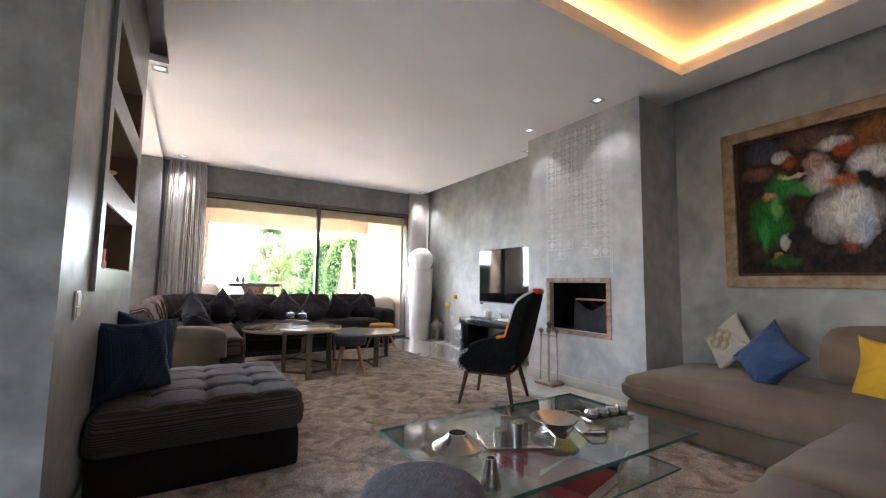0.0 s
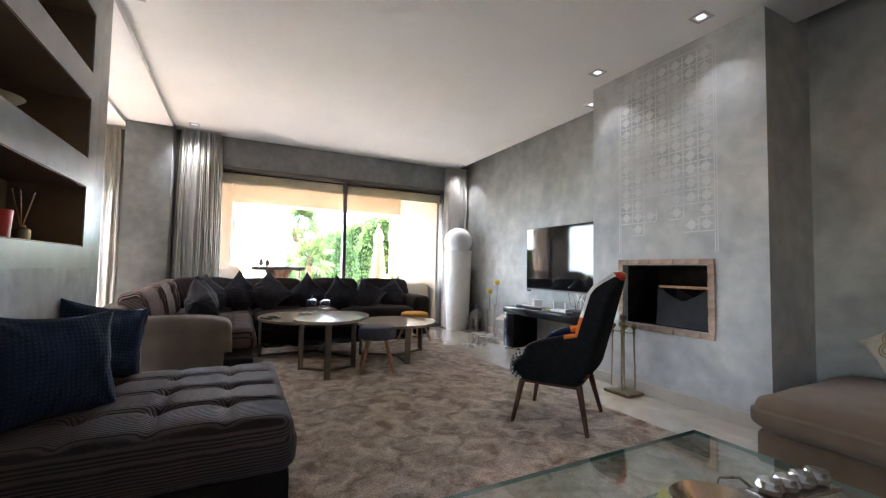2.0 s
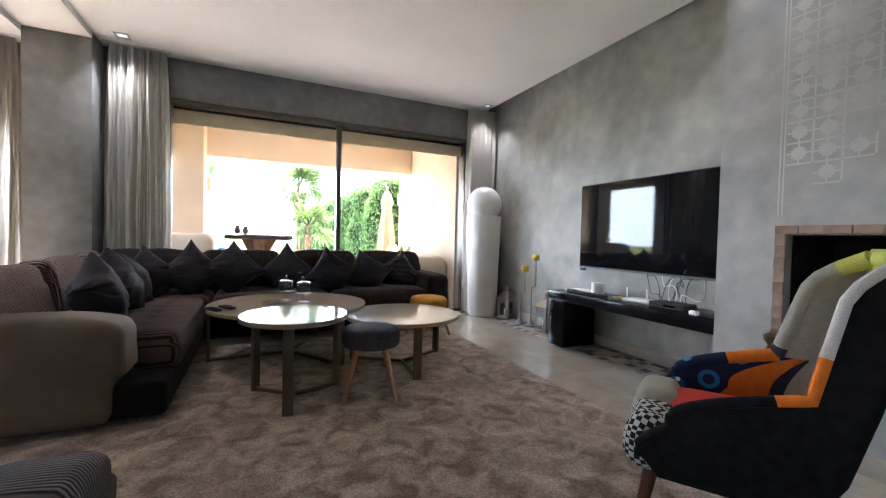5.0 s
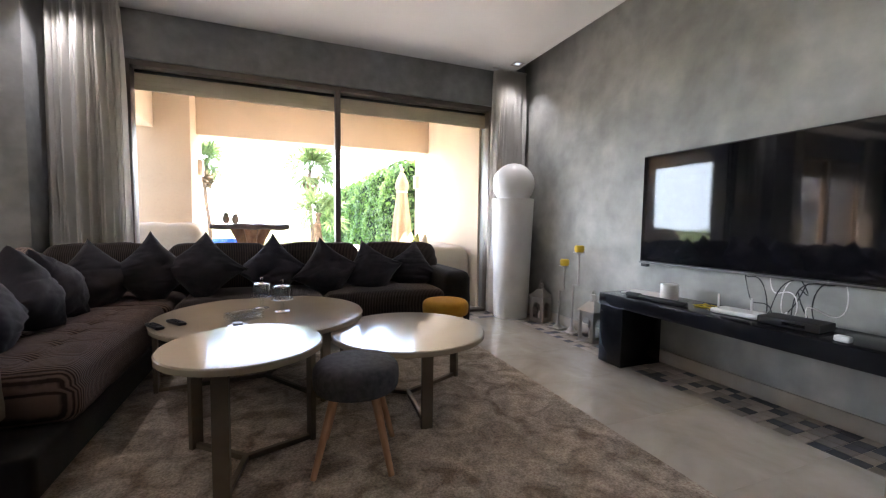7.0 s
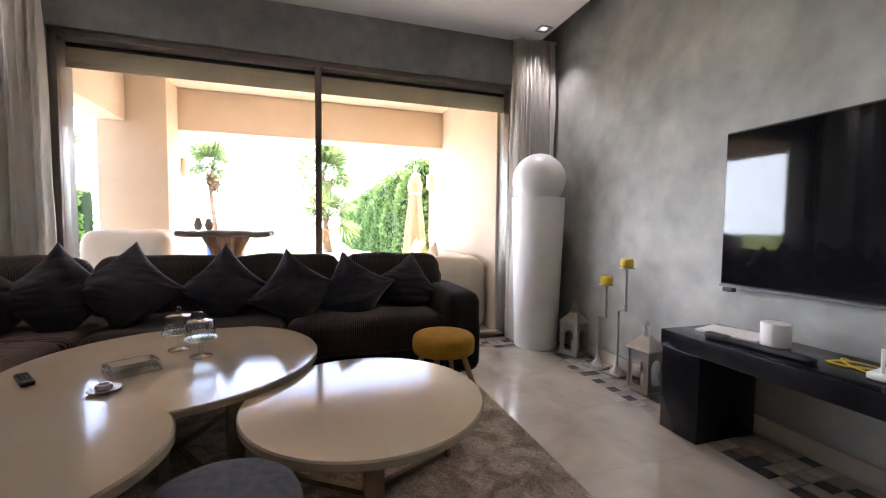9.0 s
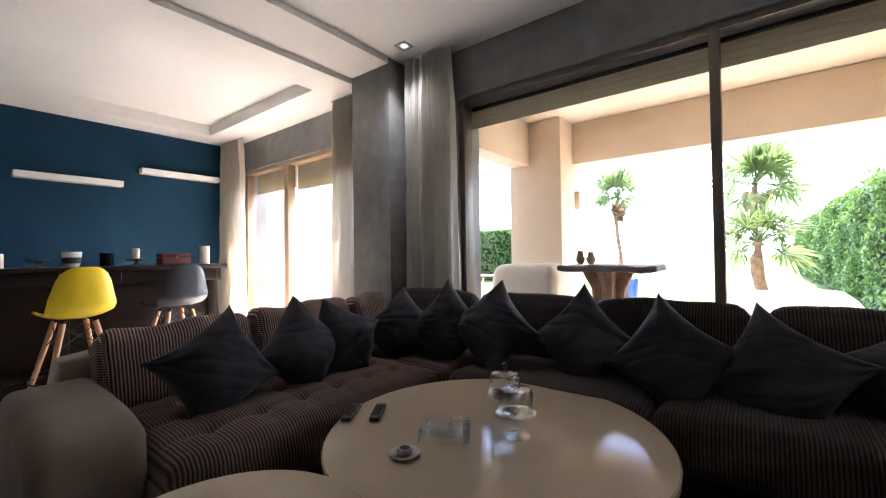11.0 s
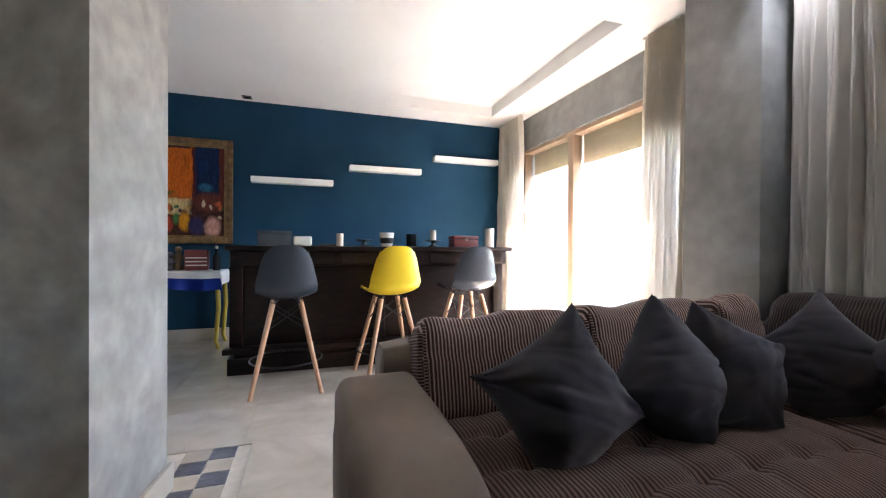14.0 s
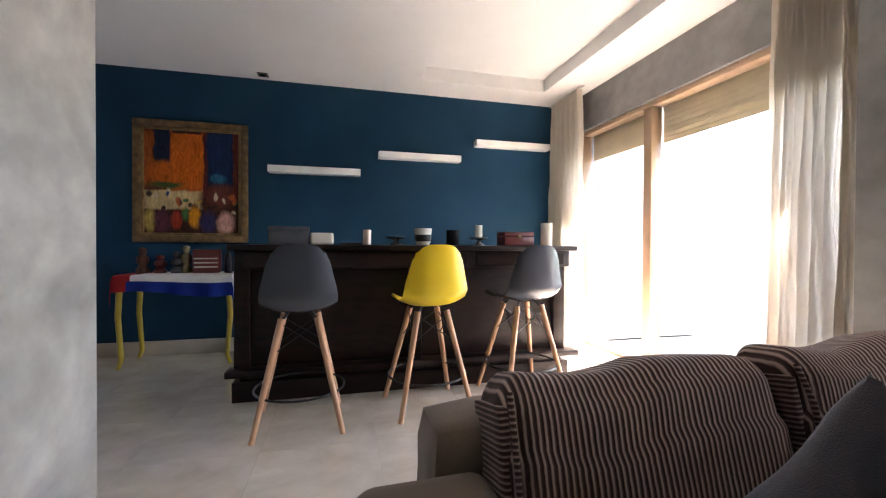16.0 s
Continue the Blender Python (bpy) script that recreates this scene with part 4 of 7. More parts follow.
def armchair():
    c = thing("armchair", pose(2.445, 3.216, RUG_Z, 0, 0, 33.5), "high-backed patchwork armchair with black felt outside and walnut legs", "armchair")
    # local: +y is the way the chair faces
    BLK = mk("black_wool_felt", (0.008, 0.008, 0.009), (0.014, 0.014, 0.015), 30, 0.95, 0.3, 300)
    for x, y, kx, ky in ((-0.255, 0.25, -0.2, 0.19), (0.255, 0.25, 0.2, 0.19), (-0.275, -0.25, -0.2, -0.18), (0.275, -0.25, 0.2, -0.18)):
        part("leg", tube([(kx, ky, 0.31), (x, y, 0)], 0.023, 10, None, 0.013), WOOD_DARK, c, "tapered walnut leg")
    part("seat_frame", box(-0.22, 0.22, -0.19, 0.20, 0.265, 0.30, 0.012), WOOD_DARK, c)
    part("seat", soft(0.47, 0.36, 0.15, 0.06, 16, 0.02, 0.0), PATCH["red"], c, "red cloth seat", pose(0, 0.0, 0.30))
    part("seat_front", soft(0.25, 0.17, 0.175, 0.06, 14, 0.012, 0.0), PATCH["check"], c, "black and white houndstooth seat front", pose(-0.135, 0.195, 0.285))
    part("seat_front", soft(0.29, 0.17, 0.185, 0.06, 14, 0.012, 0.0), PATCH["grey"], c, "grey woven seat front", pose(0.13, 0.195, 0.285))
    zs = [0.30 + 0.03 * i for i in range(6)] + [0.45 + 0.0101 * i for i in range(1, 18)] + [0.622 + 0.0386 * i for i in range(1, 11)]
    nu = 36

    def at(u, z, off):
        """A place on the bucket-shaped shell: u runs round from arm to arm, z up."""
        au = abs(u)
        yb = -0.272 - 0.265 * (z - 0.36) + 0.05 * max(0.0, 0.40 - z) / 0.1
        w = 0.305 - 0.03 * max(0.0, 0.42 - z) / 0.12
        if z > 0.62:
            w = 0.305 - 0.065 * min(1.0, (z - 0.62) / 0.30)
        if z > 0.90:
            w *= 1 - 0.34 * ((z - 0.90) / 0.108) ** 2.2
        rise = min(1.0, max(0.0, (z - 0.50) / 0.12))
        front = 0.135 + 0.085 * min(1.0, max(0.0, (0.47 - z) / 0.07)) - 0.05 * max(0.0, 0.36 - z) / 0.06
        yf = front + (yb + 0.15 - front) * rise ** 1.6
        if z > 0.90:
            yf = yb + 0.15 - 0.10 * ((z - 0.90) / 0.108) ** 1.5
        b = min(au / 0.5, 1.0)
        s = max(0.0, (au - 0.5) / 0.5)
        x = math.copysign(w * math.sin(b * math.pi / 2), u)
        y = yb + 0.05 * b ** 2.5 + (yf - yb - 0.05) * s
        n = Vector((math.copysign(math.sin(b * math.pi / 2), u), -math.cos(b * math.pi / 2), 0.0))
        return Vector((x, y, z)) + n * off

    def skin(off, cells=None):
        t = bmesh.new()
        rows = [[t.verts.new(at(2 * i / nu - 1, z, off)) for i in range(nu + 1)] for z in zs]
        for j in range(len(zs) - 1):
            for i in range(nu):
                if cells is None or (i, j) in cells:
                    t.faces.new((rows[j][i], rows[j][i + 1], rows[j + 1][i + 1], rows[j + 1][i]))
        bmesh.ops.delete(t, geom=[v for v in t.verts if not v.link_faces], context="VERTS")
        return t

    o = skin(0.0)
    bmesh.ops.solidify(o, geom=o.faces[:], thickness=0.022)
    bmesh.ops.recalc_face_normals(o, faces=o.faces[:])
    part("shell", o, BLK, c, "black felt outer shell", angle=75)

    def patch_at(x, y, z):
        """Which cloth covers the inside at a place."""
        if z < 0.625 and y > -0.21 and abs(x) > 0.2:
            if x > 0:
                return ("blue", 0) if y > -0.03 else (("orange", 0) if y > -0.17 else ("navy", 0))
            return ("red", 0) if y > 0.02 else (("cream", 0) if y > -0.1 else ("white", 0))
        if abs(x) > 0.19:
            return ("grey", 1) if x > 0 else (("orange", 1) if z < 0.72 else ("white", 1))
        if z < 0.62:
            return ("navy", 1) if x > 0.03 else ("white", 2)
        if z < 0.86:
            return ("cream", 1) if x > -0.02 else ("navy", 2)
        return ("lime", 0) if x > 0 else ("red", 1)

    groups = {}
    for j in range(len(zs) - 1):
        for i in range(nu):
            q = at(2 * (i + 0.5) / nu - 1, (zs[j] + zs[j + 1]) / 2, 0)
            if q.z < 0.62 and abs(q.x) > 0.2:
                q.y = at(2 * (i + 0.5) / nu - 1, 0.5, 0).y
            if j > 1:
                groups.setdefault(patch_at(*q), set()).add((i, j))
    for (k, _), cells in groups.items():
        t = skin(-0.050, cells)
        bmesh.ops.solidify(t, geom=t.faces[:], thickness=-0.026)
        bmesh.ops.recalc_face_normals(t, faces=t.faces[:])
        part("patch", t, PATCH[k], c, PATCH_NAMES[k], angle=75)
    # padded rims along the arms, the wings and the head
    for side in (-1, 1):
        runs = []
        for z in zs[2:]:
            q = at(side, z, -0.027)
            k = patch_at(q.x, q.y, z)[0] if side > 0 else ("black" if z < 0.6 else "orange" if z < 0.73 else "white")
            if runs and runs[-1][0] == k:
                runs[-1][1].append(q)
            else:
                if runs:
                    runs[-1][1].append(q)
                runs.append((k, [q]))
        for k, pts in runs:
            if len(pts) > 1:
                part("rim", tube(pts, 0.028 if side > 0 else 0.024, 12), PATCH.get(k, BLK), c, PATCH_NAMES.get(k, "black felt patch").replace("patch", "rim"), angle=80)
    for k, s in (("red", -1), ("lime", 1)):
        part("head_rim", tube([at(s * 0.1 * i, zs[-1], -0.025) for i in range(11)], 0.031, 12), PATCH[k], c, k + " cloth head rim", angle=80)
    part("button", lathe([(0, 0), (0.009, 0.001), (0.009, 0.005), (0, 0.007)], 14), WHITE_PLASTIC, c, "white tufting button", pose(0.235, 0.135, 0.475, 0, -70, 0))
    return c


PATCH = {k: mk(k + "_patch_cloth", v, None, 40, 0.92, 0.35, 260, fine=0.3) for k, v in (("red", (0.45, 0.045, 0.03)), ("orange", (0.60, 0.15, 0.02)), ("navy", (0.03, 0.035, 0.055)), ("grey", (0.30, 0.28, 0.24)), ("cream", (0.42, 0.39, 0.28)), ("white", (0.50, 0.48, 0.45)), ("lime", (0.42, 0.42, 0.10)))}
PATCH_NAMES = {"red": "red cloth patch", "orange": "orange cloth patch", "navy": "navy tweed patch", "grey": "grey woven patch", "cream": "cream tweed patch", "white": "white cloth patch", "lime": "lime cloth patch", "blue": "blue cloth patch with rings"}


def ringed():
    m = mk("blue_ringed_cloth", (0.012, 0.02, 0.05), None, 20, 0.9, 0.3, 260)
    nt = m.node_tree
    b = nt.nodes["Principled BSDF"]
    tc = nt.nodes.new("ShaderNodeTexCoord")
    mp = nt.nodes.new("ShaderNodeMapping")
    mp.inputs["Scale"].default_value = (0.0, 9.0, 9.0)
    nt.links.new(tc.outputs["Object"], mp.inputs[0])
    vo = nt.nodes.new("ShaderNodeTexVoronoi")
    vo.inputs["Scale"].default_value, vo.inputs["Randomness"].default_value = 1.0, 0.45
    nt.links.new(mp.outputs[0], vo.inputs["Vector"])
    r = nt.nodes.new("ShaderNodeValToRGB")
    r.color_ramp.interpolation = "CONSTANT"
    cols = ((0.0, (0.012, 0.02, 0.05)), (0.22, (0.02, 0.20, 0.42)), (0.36, (0.012, 0.02, 0.05)))
    r.color_ramp.elements.new(0.5)
    for e, (p, c) in zip(r.color_ramp.elements, cols):
        e.position, e.color = p, (*c, 1)
    nt.links.new(vo.outputs["Distance"], r.inputs[0])
    nt.links.new(r.outputs[0], b.inputs["Base Color"])
    return m


def houndstooth():
    m = mk("houndstooth_cloth", (0.02, 0.02, 0.02), None, 20, 0.9, 0.3, 260)
    nt = m.node_tree
    ch = nt.nodes.new("ShaderNodeTexChecker")
    tc = nt.nodes.new("ShaderNodeTexCoord")
    mp = nt.nodes.new("ShaderNodeMapping")
    mp.inputs["Rotation"].default_value = (0.3, 0.5, 0.6)
    ch.inputs["Scale"].default_value = 55
    ch.inputs["Color1"].default_value, ch.inputs["Color2"].default_value = (0.02, 0.02, 0.02, 1), (0.50, 0.49, 0.46, 1)
    nt.links.new(tc.outputs["Object"], mp.inputs[0])
    nt.links.new(mp.outputs[0], ch.inputs["Vector"])
    nt.links.new(ch.outputs[0], nt.nodes["Principled BSDF"].inputs["Base Color"])
    return m


PATCH["blue"] = ringed()
PATCH["check"] = houndstooth()
armchair()

# fireplace: brick surround, log bag, tools
proto_v = box(-0.012, 0.03, -0.025, 0.025, -0.033, 0.033, 0.003, 1)
me_v = bpy.data.meshes.new("brick")
proto_v.to_mesh(me_v)
me_v.materials.append(BRICK)
proto_h = box(-0.012, 0.03, -0.052, 0.052, -0.022, 0.022, 0.003, 1)
me_h = bpy.data.meshes.new("brick")
proto_h.to_mesh(me_h)
me_h.materials.append(BRICK)
for y in (FY0 - 0.026, FY1 + 0.026):
    for i in range(8):
        o = new("brick", me_v)
        o.parent = chimney
        o.matrix_basis = pose(CHIM_X - 0.004 * (i % 2), y, FZ0 + 0.033 + 0.0655 * i, 0, 0, 0)
for z in (FZ0 - 0.024, FZ1 + 0.026):
    for i in range(8):
        o = new("brick", me_h)
        o.parent = chimney
        o.matrix_basis = pose(CHIM_X - 0.003 * (i % 2), FY0 + 0.005 + 0.1065 * i, z)
LEATHER = mk("charcoal_felt_bag", (0.06, 0.06, 0.065), (0.085, 0.085, 0.09), 10, 0.8, 0.2, 150)
bag = thing("log_carrier", pose(CHIM_X + 0.22, 3.06, FZ0 + 0.011), "charcoal felt log carrier with a wooden handle in the firebox", "log carrier")
for s in (1, -1):
    bm = bmesh.new()
    n = 20
    rows = []
    for j in range(9):
        row = []
        for i in range(n + 1):
            u = 2 * i / n - 1
            top = 0.26 + 0.12 * abs(u) ** 1.3 - 0.05
            row.append(bm.verts.new((s * (0.05 + 0.10 * (1 - (j / 8) * 0.25)), u * 0.22, top * j / 8)))
        rows.append(row)
    for a, q in zip(rows, rows[1:]):
        for i in range(n):
            bm.faces.new((a[i], a[i + 1], q[i + 1], q[i]))
    bmesh.ops.solidify(bm, geom=bm.faces[:], thickness=0.006)
    part("side_panel", bm, LEATHER, bag)
for s in (1, -1):
    part("end_panel", box(-0.14, 0.14, s * 0.216 - 0.003, s * 0.216 + 0.003, 0, 0.30, 0.002, 1), LEATHER, bag)
part("floor_panel", box(-0.15, 0.15, -0.213, 0.213, 0, 0.006), LEATHER, bag)
part("handle", tube([(-0.10, -0.22, 0.325), (-0.10, 0.22, 0.325)], 0.012, 10), WOOD_BEECH, bag, "pale wooden handle")
ft = thing("fire_tools", pose(3.40, 3.44, 0), "brass fireside tools on a stand beside the hearth", "fire tools")
part("base", soft(0.20, 0.26, 0.03, 0.01, 10, nz=4), BRASS, ft)
part("pole", tube([(0, 0, 0.02), (0, 0, 0.62)], 0.009, 10), BRASS, ft)
part("finial", lathe([(0, 0.60), (0.02, 0.61), (0.012, 0.625), (0.03, 0.65), (0.03, 0.67), (0, 0.69)], 18), BRASS, ft)
part("crossbar", tube([(0, -0.09, 0.53), (0, 0.09, 0.53)], 0.006, 8), BRASS, ft)
for k, (dx, dy) in enumerate(((0.05, -0.08), (-0.05, -0.05), (0.05, 0.06), (-0.04, 0.09))):
    tl = part("tool", tube([(dx, dy, 0.05), (dx * 0.9, dy * 0.9, 0.52)], 0.006, 8), BRASS, ft)
    part("knob", lathe([(0.006, 0.50), (0.012, 0.53), (0.008, 0.55), (0.028, 0.575), (0.028, 0.595), (0, 0.615)], 16, None, dx * 0.9, dy * 0.9), BRASS, tl)

# stencilled lattice on the chimney breast
STENCIL = mk("pale_lime_stencil", (0.475, 0.475, 0.45), (0.61, 0.605, 0.575), 3, 0.5, 0.1, 40, rvar=0.1)
SY0, SY1, SZ0, SZ1 = 2.745, 3.575, 1.27, 2.83
nc, nr = 7, 14
cw, chh = (SY1 - SY0) / nc, (SZ1 - SZ0) / nr
vv, ff = [], []


def plate(y0, y1, z0, z1):
    k = len(vv)
    x = CHIM_X - 0.0025
    vv.extend([(x, y0, z0), (x, y1, z0), (x, y1, z1), (x, y0, z1)])
    ff.append((k, k + 3, k + 2, k + 1))


rs = random.Random(5)
LINE = 0.0045
for i in range(nc):
    for j in range(nr):
        # the lower rows are partly rubbed away
        if rs.random() < 0.75 - 0.22 * j:
            continue
        y0, z0 = SY0 + i * cw, SZ0 + j * chh
        cy, cz = y0 + 0.5 * cw, z0 + 0.5 * chh
        a, c = cw * 0.27, cw * 0.17
        plate(cy - a, cy + a, cz - c, cz + c)
        plate(cy - c, cy + c, cz + c, cz + a)
        plate(cy - c, cy + c, cz - a, cz - c)
        # lines of the lattice, and stubs from the cross to them
        if i:
            plate(y0 - LINE, y0 + LINE, z0 + LINE, z0 + chh - LINE)
        if j:
            plate(y0 + LINE, y0 + cw - LINE, z0 - LINE, z0 + LINE)
        plate(cy - LINE, cy + LINE, cz + a, z0 + chh - LINE)
        plate(cy - LINE, cy + LINE, z0 + LINE, cz - a)
        plate(cy + a, y0 + cw - LINE, cz - LINE, cz + LINE)
        plate(y0 + LINE, cy - a, cz - LINE, cz + LINE)
for y in (SY0 - 0.024, SY0 - 0.006, SY1, SY1 + 0.018):
    plate(y, y + 0.007, SZ0 - 0.05, SZ1 + 0.02)
plate(SY0 + 0.002, SY1 - 0.001, SZ1 + 0.006, SZ1 + 0.013)
me = bpy.data.meshes.new("trim_stencil")
me.from_pydata(vv, [], ff)
me.materials.append(STENCIL)
tagged(new("trim_stencil", me), "pale stencilled lattice on the chimney breast", "trim", kind="structure")

# ---- outside ----
CONCRETE = mk("pale_terrace_stone", (0.46, 0.44, 0.40), (0.54, 0.515, 0.475), 2, 0.7, 0.1, 60)
PALE_OUTER = mk("cream_render", (0.62, 0.58, 0.52), (0.70, 0.66, 0.59), 2, 0.85, 0.2, 90)
# assumed ground, kept dark to cut light bounced onto the bar ceiling
DARK_GROUND = mk("dark_ground", (0.075, 0.085, 0.09), (0.13, 0.145, 0.15), 20, 0.9, 0.6, 80)
LAWN = mk("sunlit_lawn", (0.09, 0.14, 0.035), (0.16, 0.20, 0.06), 1.5, 0.9, 0.5, 60)
setting("ground", box(-400, 400, 15.5, 800, -0.5, -0.06), LAWN, "sunlit lawn reaching the horizon")
setting("pavement", box(-1.0, 14, 7.9, 15.5, -0.4, -0.03), CONCRETE, "pale stone terrace paving")
setting("ground_gravel", box(-40, -1.0, 7.9, 15.5, -0.4, -0.045), DARK_GROUND, "assumed dark ground outside the bar window")
# glowing backdrop added beyond the garden to send light into the rooms
BACKDROP_GLOW = glow("backdrop_glow", (0.74, 0.88, 1.0), 1.7)
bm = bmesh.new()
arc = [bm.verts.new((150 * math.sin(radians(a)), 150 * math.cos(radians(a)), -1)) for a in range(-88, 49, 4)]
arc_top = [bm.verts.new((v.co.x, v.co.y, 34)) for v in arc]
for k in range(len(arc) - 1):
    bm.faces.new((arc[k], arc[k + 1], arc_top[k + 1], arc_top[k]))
setting("backdrop", bm, BACKDROP_GLOW, "glowing backdrop added beyond the garden")
bm = box(-1.2, 5.0, 7.9, 10.2, 2.82, 3.3)
setting("ceiling_terrace", bm, OUTER, "peach rendered terrace ceiling")
setting("wall_terrace_beam", box(-0.4, 3.8, 9.85, 10.2, 2.29, 2.815, 0.01), OUTER, "peach rendered terrace beam")
setting("wall_terrace_side_beam", box(-0.45, -0.18, 7.91, 9.5, 2.27, 2.815, 0.01), OUTER, "peach rendered terrace side beam")
setting("wall_terrace_pier", box(-0.46, 0.23, 9.45, 10.21, -0.03, 2.81, 0.01), OUTER, "peach rendered terrace pier")
setting("wall_terrace", box(3.72, 4.3, 7.9, 10.6, -0.03, 3.3, 0.01), OUTER, "peach rendered terrace side wall")
setting("wall_house_side", box(-4.6, -3.80, 7.9, 9.3, -0.03, 3.3, 0.01), PALE_OUTER, "cream rendered side wall outside the bar")


def leaves(name, n, spread, size, mat, seed, label="", category="", parent=None, bend=0.35):
    """Many small bent leaves; spread gives each its place and the way it faces."""
    rg = np.random.default_rng(seed)
    P, N = spread(rg, n)
    N = N + rg.normal(0, 0.55, P.shape)
    N /= np.linalg.norm(N, axis=1)[:, None]
    A = np.cross(N, rg.normal(0, 1, P.shape))
    A /= np.linalg.norm(A, axis=1)[:, None]
    B = np.cross(N, A)
    s = size * rg.uniform(0.6, 1.3, (len(P), 1))
    V = np.stack([P - A * s, P + B * s * 0.55 + N * s * bend * 0.4, P + A * s + N * s * bend, P - B * s * 0.55 + N * s * bend * 0.4], 1).reshape(-1, 3)
    F = np.arange(len(V)).reshape(-1, 4)
    me = bpy.data.meshes.new(name)
    me.from_pydata(V.tolist(), [], F.tolist())
    me.materials.append(mat)
    ob = new(name, me)
    if parent is not None:
        ob.parent = parent
        return ob
    return ob


def leafy(name, c1, c2):
    m = mk(name, c1, c2, 0.9, 0.55, 0.0, 60)
    nt = m.node_tree
    b = nt.nodes["Principled BSDF"]
    g = nt.nodes.new("ShaderNodeNewGeometry")
    mr = nt.nodes.new("ShaderNodeMapRange")
    mr.inputs[3].default_value, mr.inputs[4].default_value = 0.55, 1.5
    hs = nt.nodes.new("ShaderNodeHueSaturation")
    src = b.inputs["Base Color"].links[0].from_socket
    nt.links.new(g.outputs["Random Per Island"], mr.inputs[0])
    nt.links.new(mr.outputs[0], hs.inputs["Value"])
    nt.links.new(src, hs.inputs["Color"])
    nt.links.new(hs.outputs[0], b.inputs["Base Color"])
    tr = nt.nodes.new("ShaderNodeBsdfTranslucent")
    nt.links.new(hs.outputs[0], tr.inputs[0])
    ms = nt.nodes.new("ShaderNodeMixShader")
    ms.inputs[0].default_value = 0.45
    nt.links.new(b.outputs[0], ms.inputs[1])
    nt.links.new(tr.outputs[0], ms.inputs[2])
    nt.links.new(ms.outputs[0], nt.nodes["Material Output"].inputs[0])
    return m


LEAF = leafy("hedge_leaf", (0.07, 0.15, 0.03), (0.12, 0.22, 0.05))
PALM_LEAF = leafy("palm_leaf", (0.10, 0.16, 0.05), (0.15, 0.23, 0.085))
TRUNK = mk("palm_bark", (0.14, 0.095, 0.06), (0.24, 0.17, 0.11), 12, 0.9, 0.8, 30)
SKIRT_LEAF = leafy("dry_palm_leaf", (0.20, 0.14, 0.08), (0.30, 0.22, 0.13))


def hedge(x0, x1, y0, y1, h, n, seed, label):
    hd = thing("hedge", pose((x0 + x1) / 2, (y0 + y1) / 2, -0.05), label, "hedge")
    sx, sy = (x1 - x0) / 2, (y1 - y0) / 2
    # near-black core: the shade between the leaves is put into its colour
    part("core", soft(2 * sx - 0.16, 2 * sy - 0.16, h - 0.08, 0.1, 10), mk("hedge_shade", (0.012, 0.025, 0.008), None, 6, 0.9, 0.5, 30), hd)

    def spread(rg, n):
        w = np.array([2 * sy * h, 2 * sx * h, 2 * sx * h, 4 * sx * sy])
        k = rg.choice(4, n, p=w / w.sum())
        a, b = rg.uniform(-1, 1, n), rg.uniform(0, 1, n)
        x = np.where(k == 0, -sx, a * sx)
        y = np.where(k == 0, a * sy, np.where(k == 1, -sy, np.where(k == 2, sy, (2 * b - 1) * sy)))
        z = np.where(k == 3, h, b * h)
        P = np.stack([x, y, z], 1)
        bump = 0.07 * np.sin(P[:, 1] * 3.1 + P[:, 2] * 2) + 0.06 * np.sin(P[:, 2] * 5 + P[:, 1] * 1.3) + rg.normal(0, 0.04, n)
        N = np.stack([np.where(k == 0, -1.0, 0), np.where(k == 1, -1.0, np.where(k == 2, 1.0, 0)), np.where(k == 3, 1.0, 0.25)], 1)
        return P + N * bump[:, None], N

    tagged(leaves("foliage", n, spread, 0.055, LEAF, seed, parent=hd), kind="stuff")
    return hd


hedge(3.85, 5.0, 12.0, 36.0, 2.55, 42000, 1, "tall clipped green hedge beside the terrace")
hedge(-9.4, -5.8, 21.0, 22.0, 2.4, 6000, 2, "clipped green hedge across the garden")


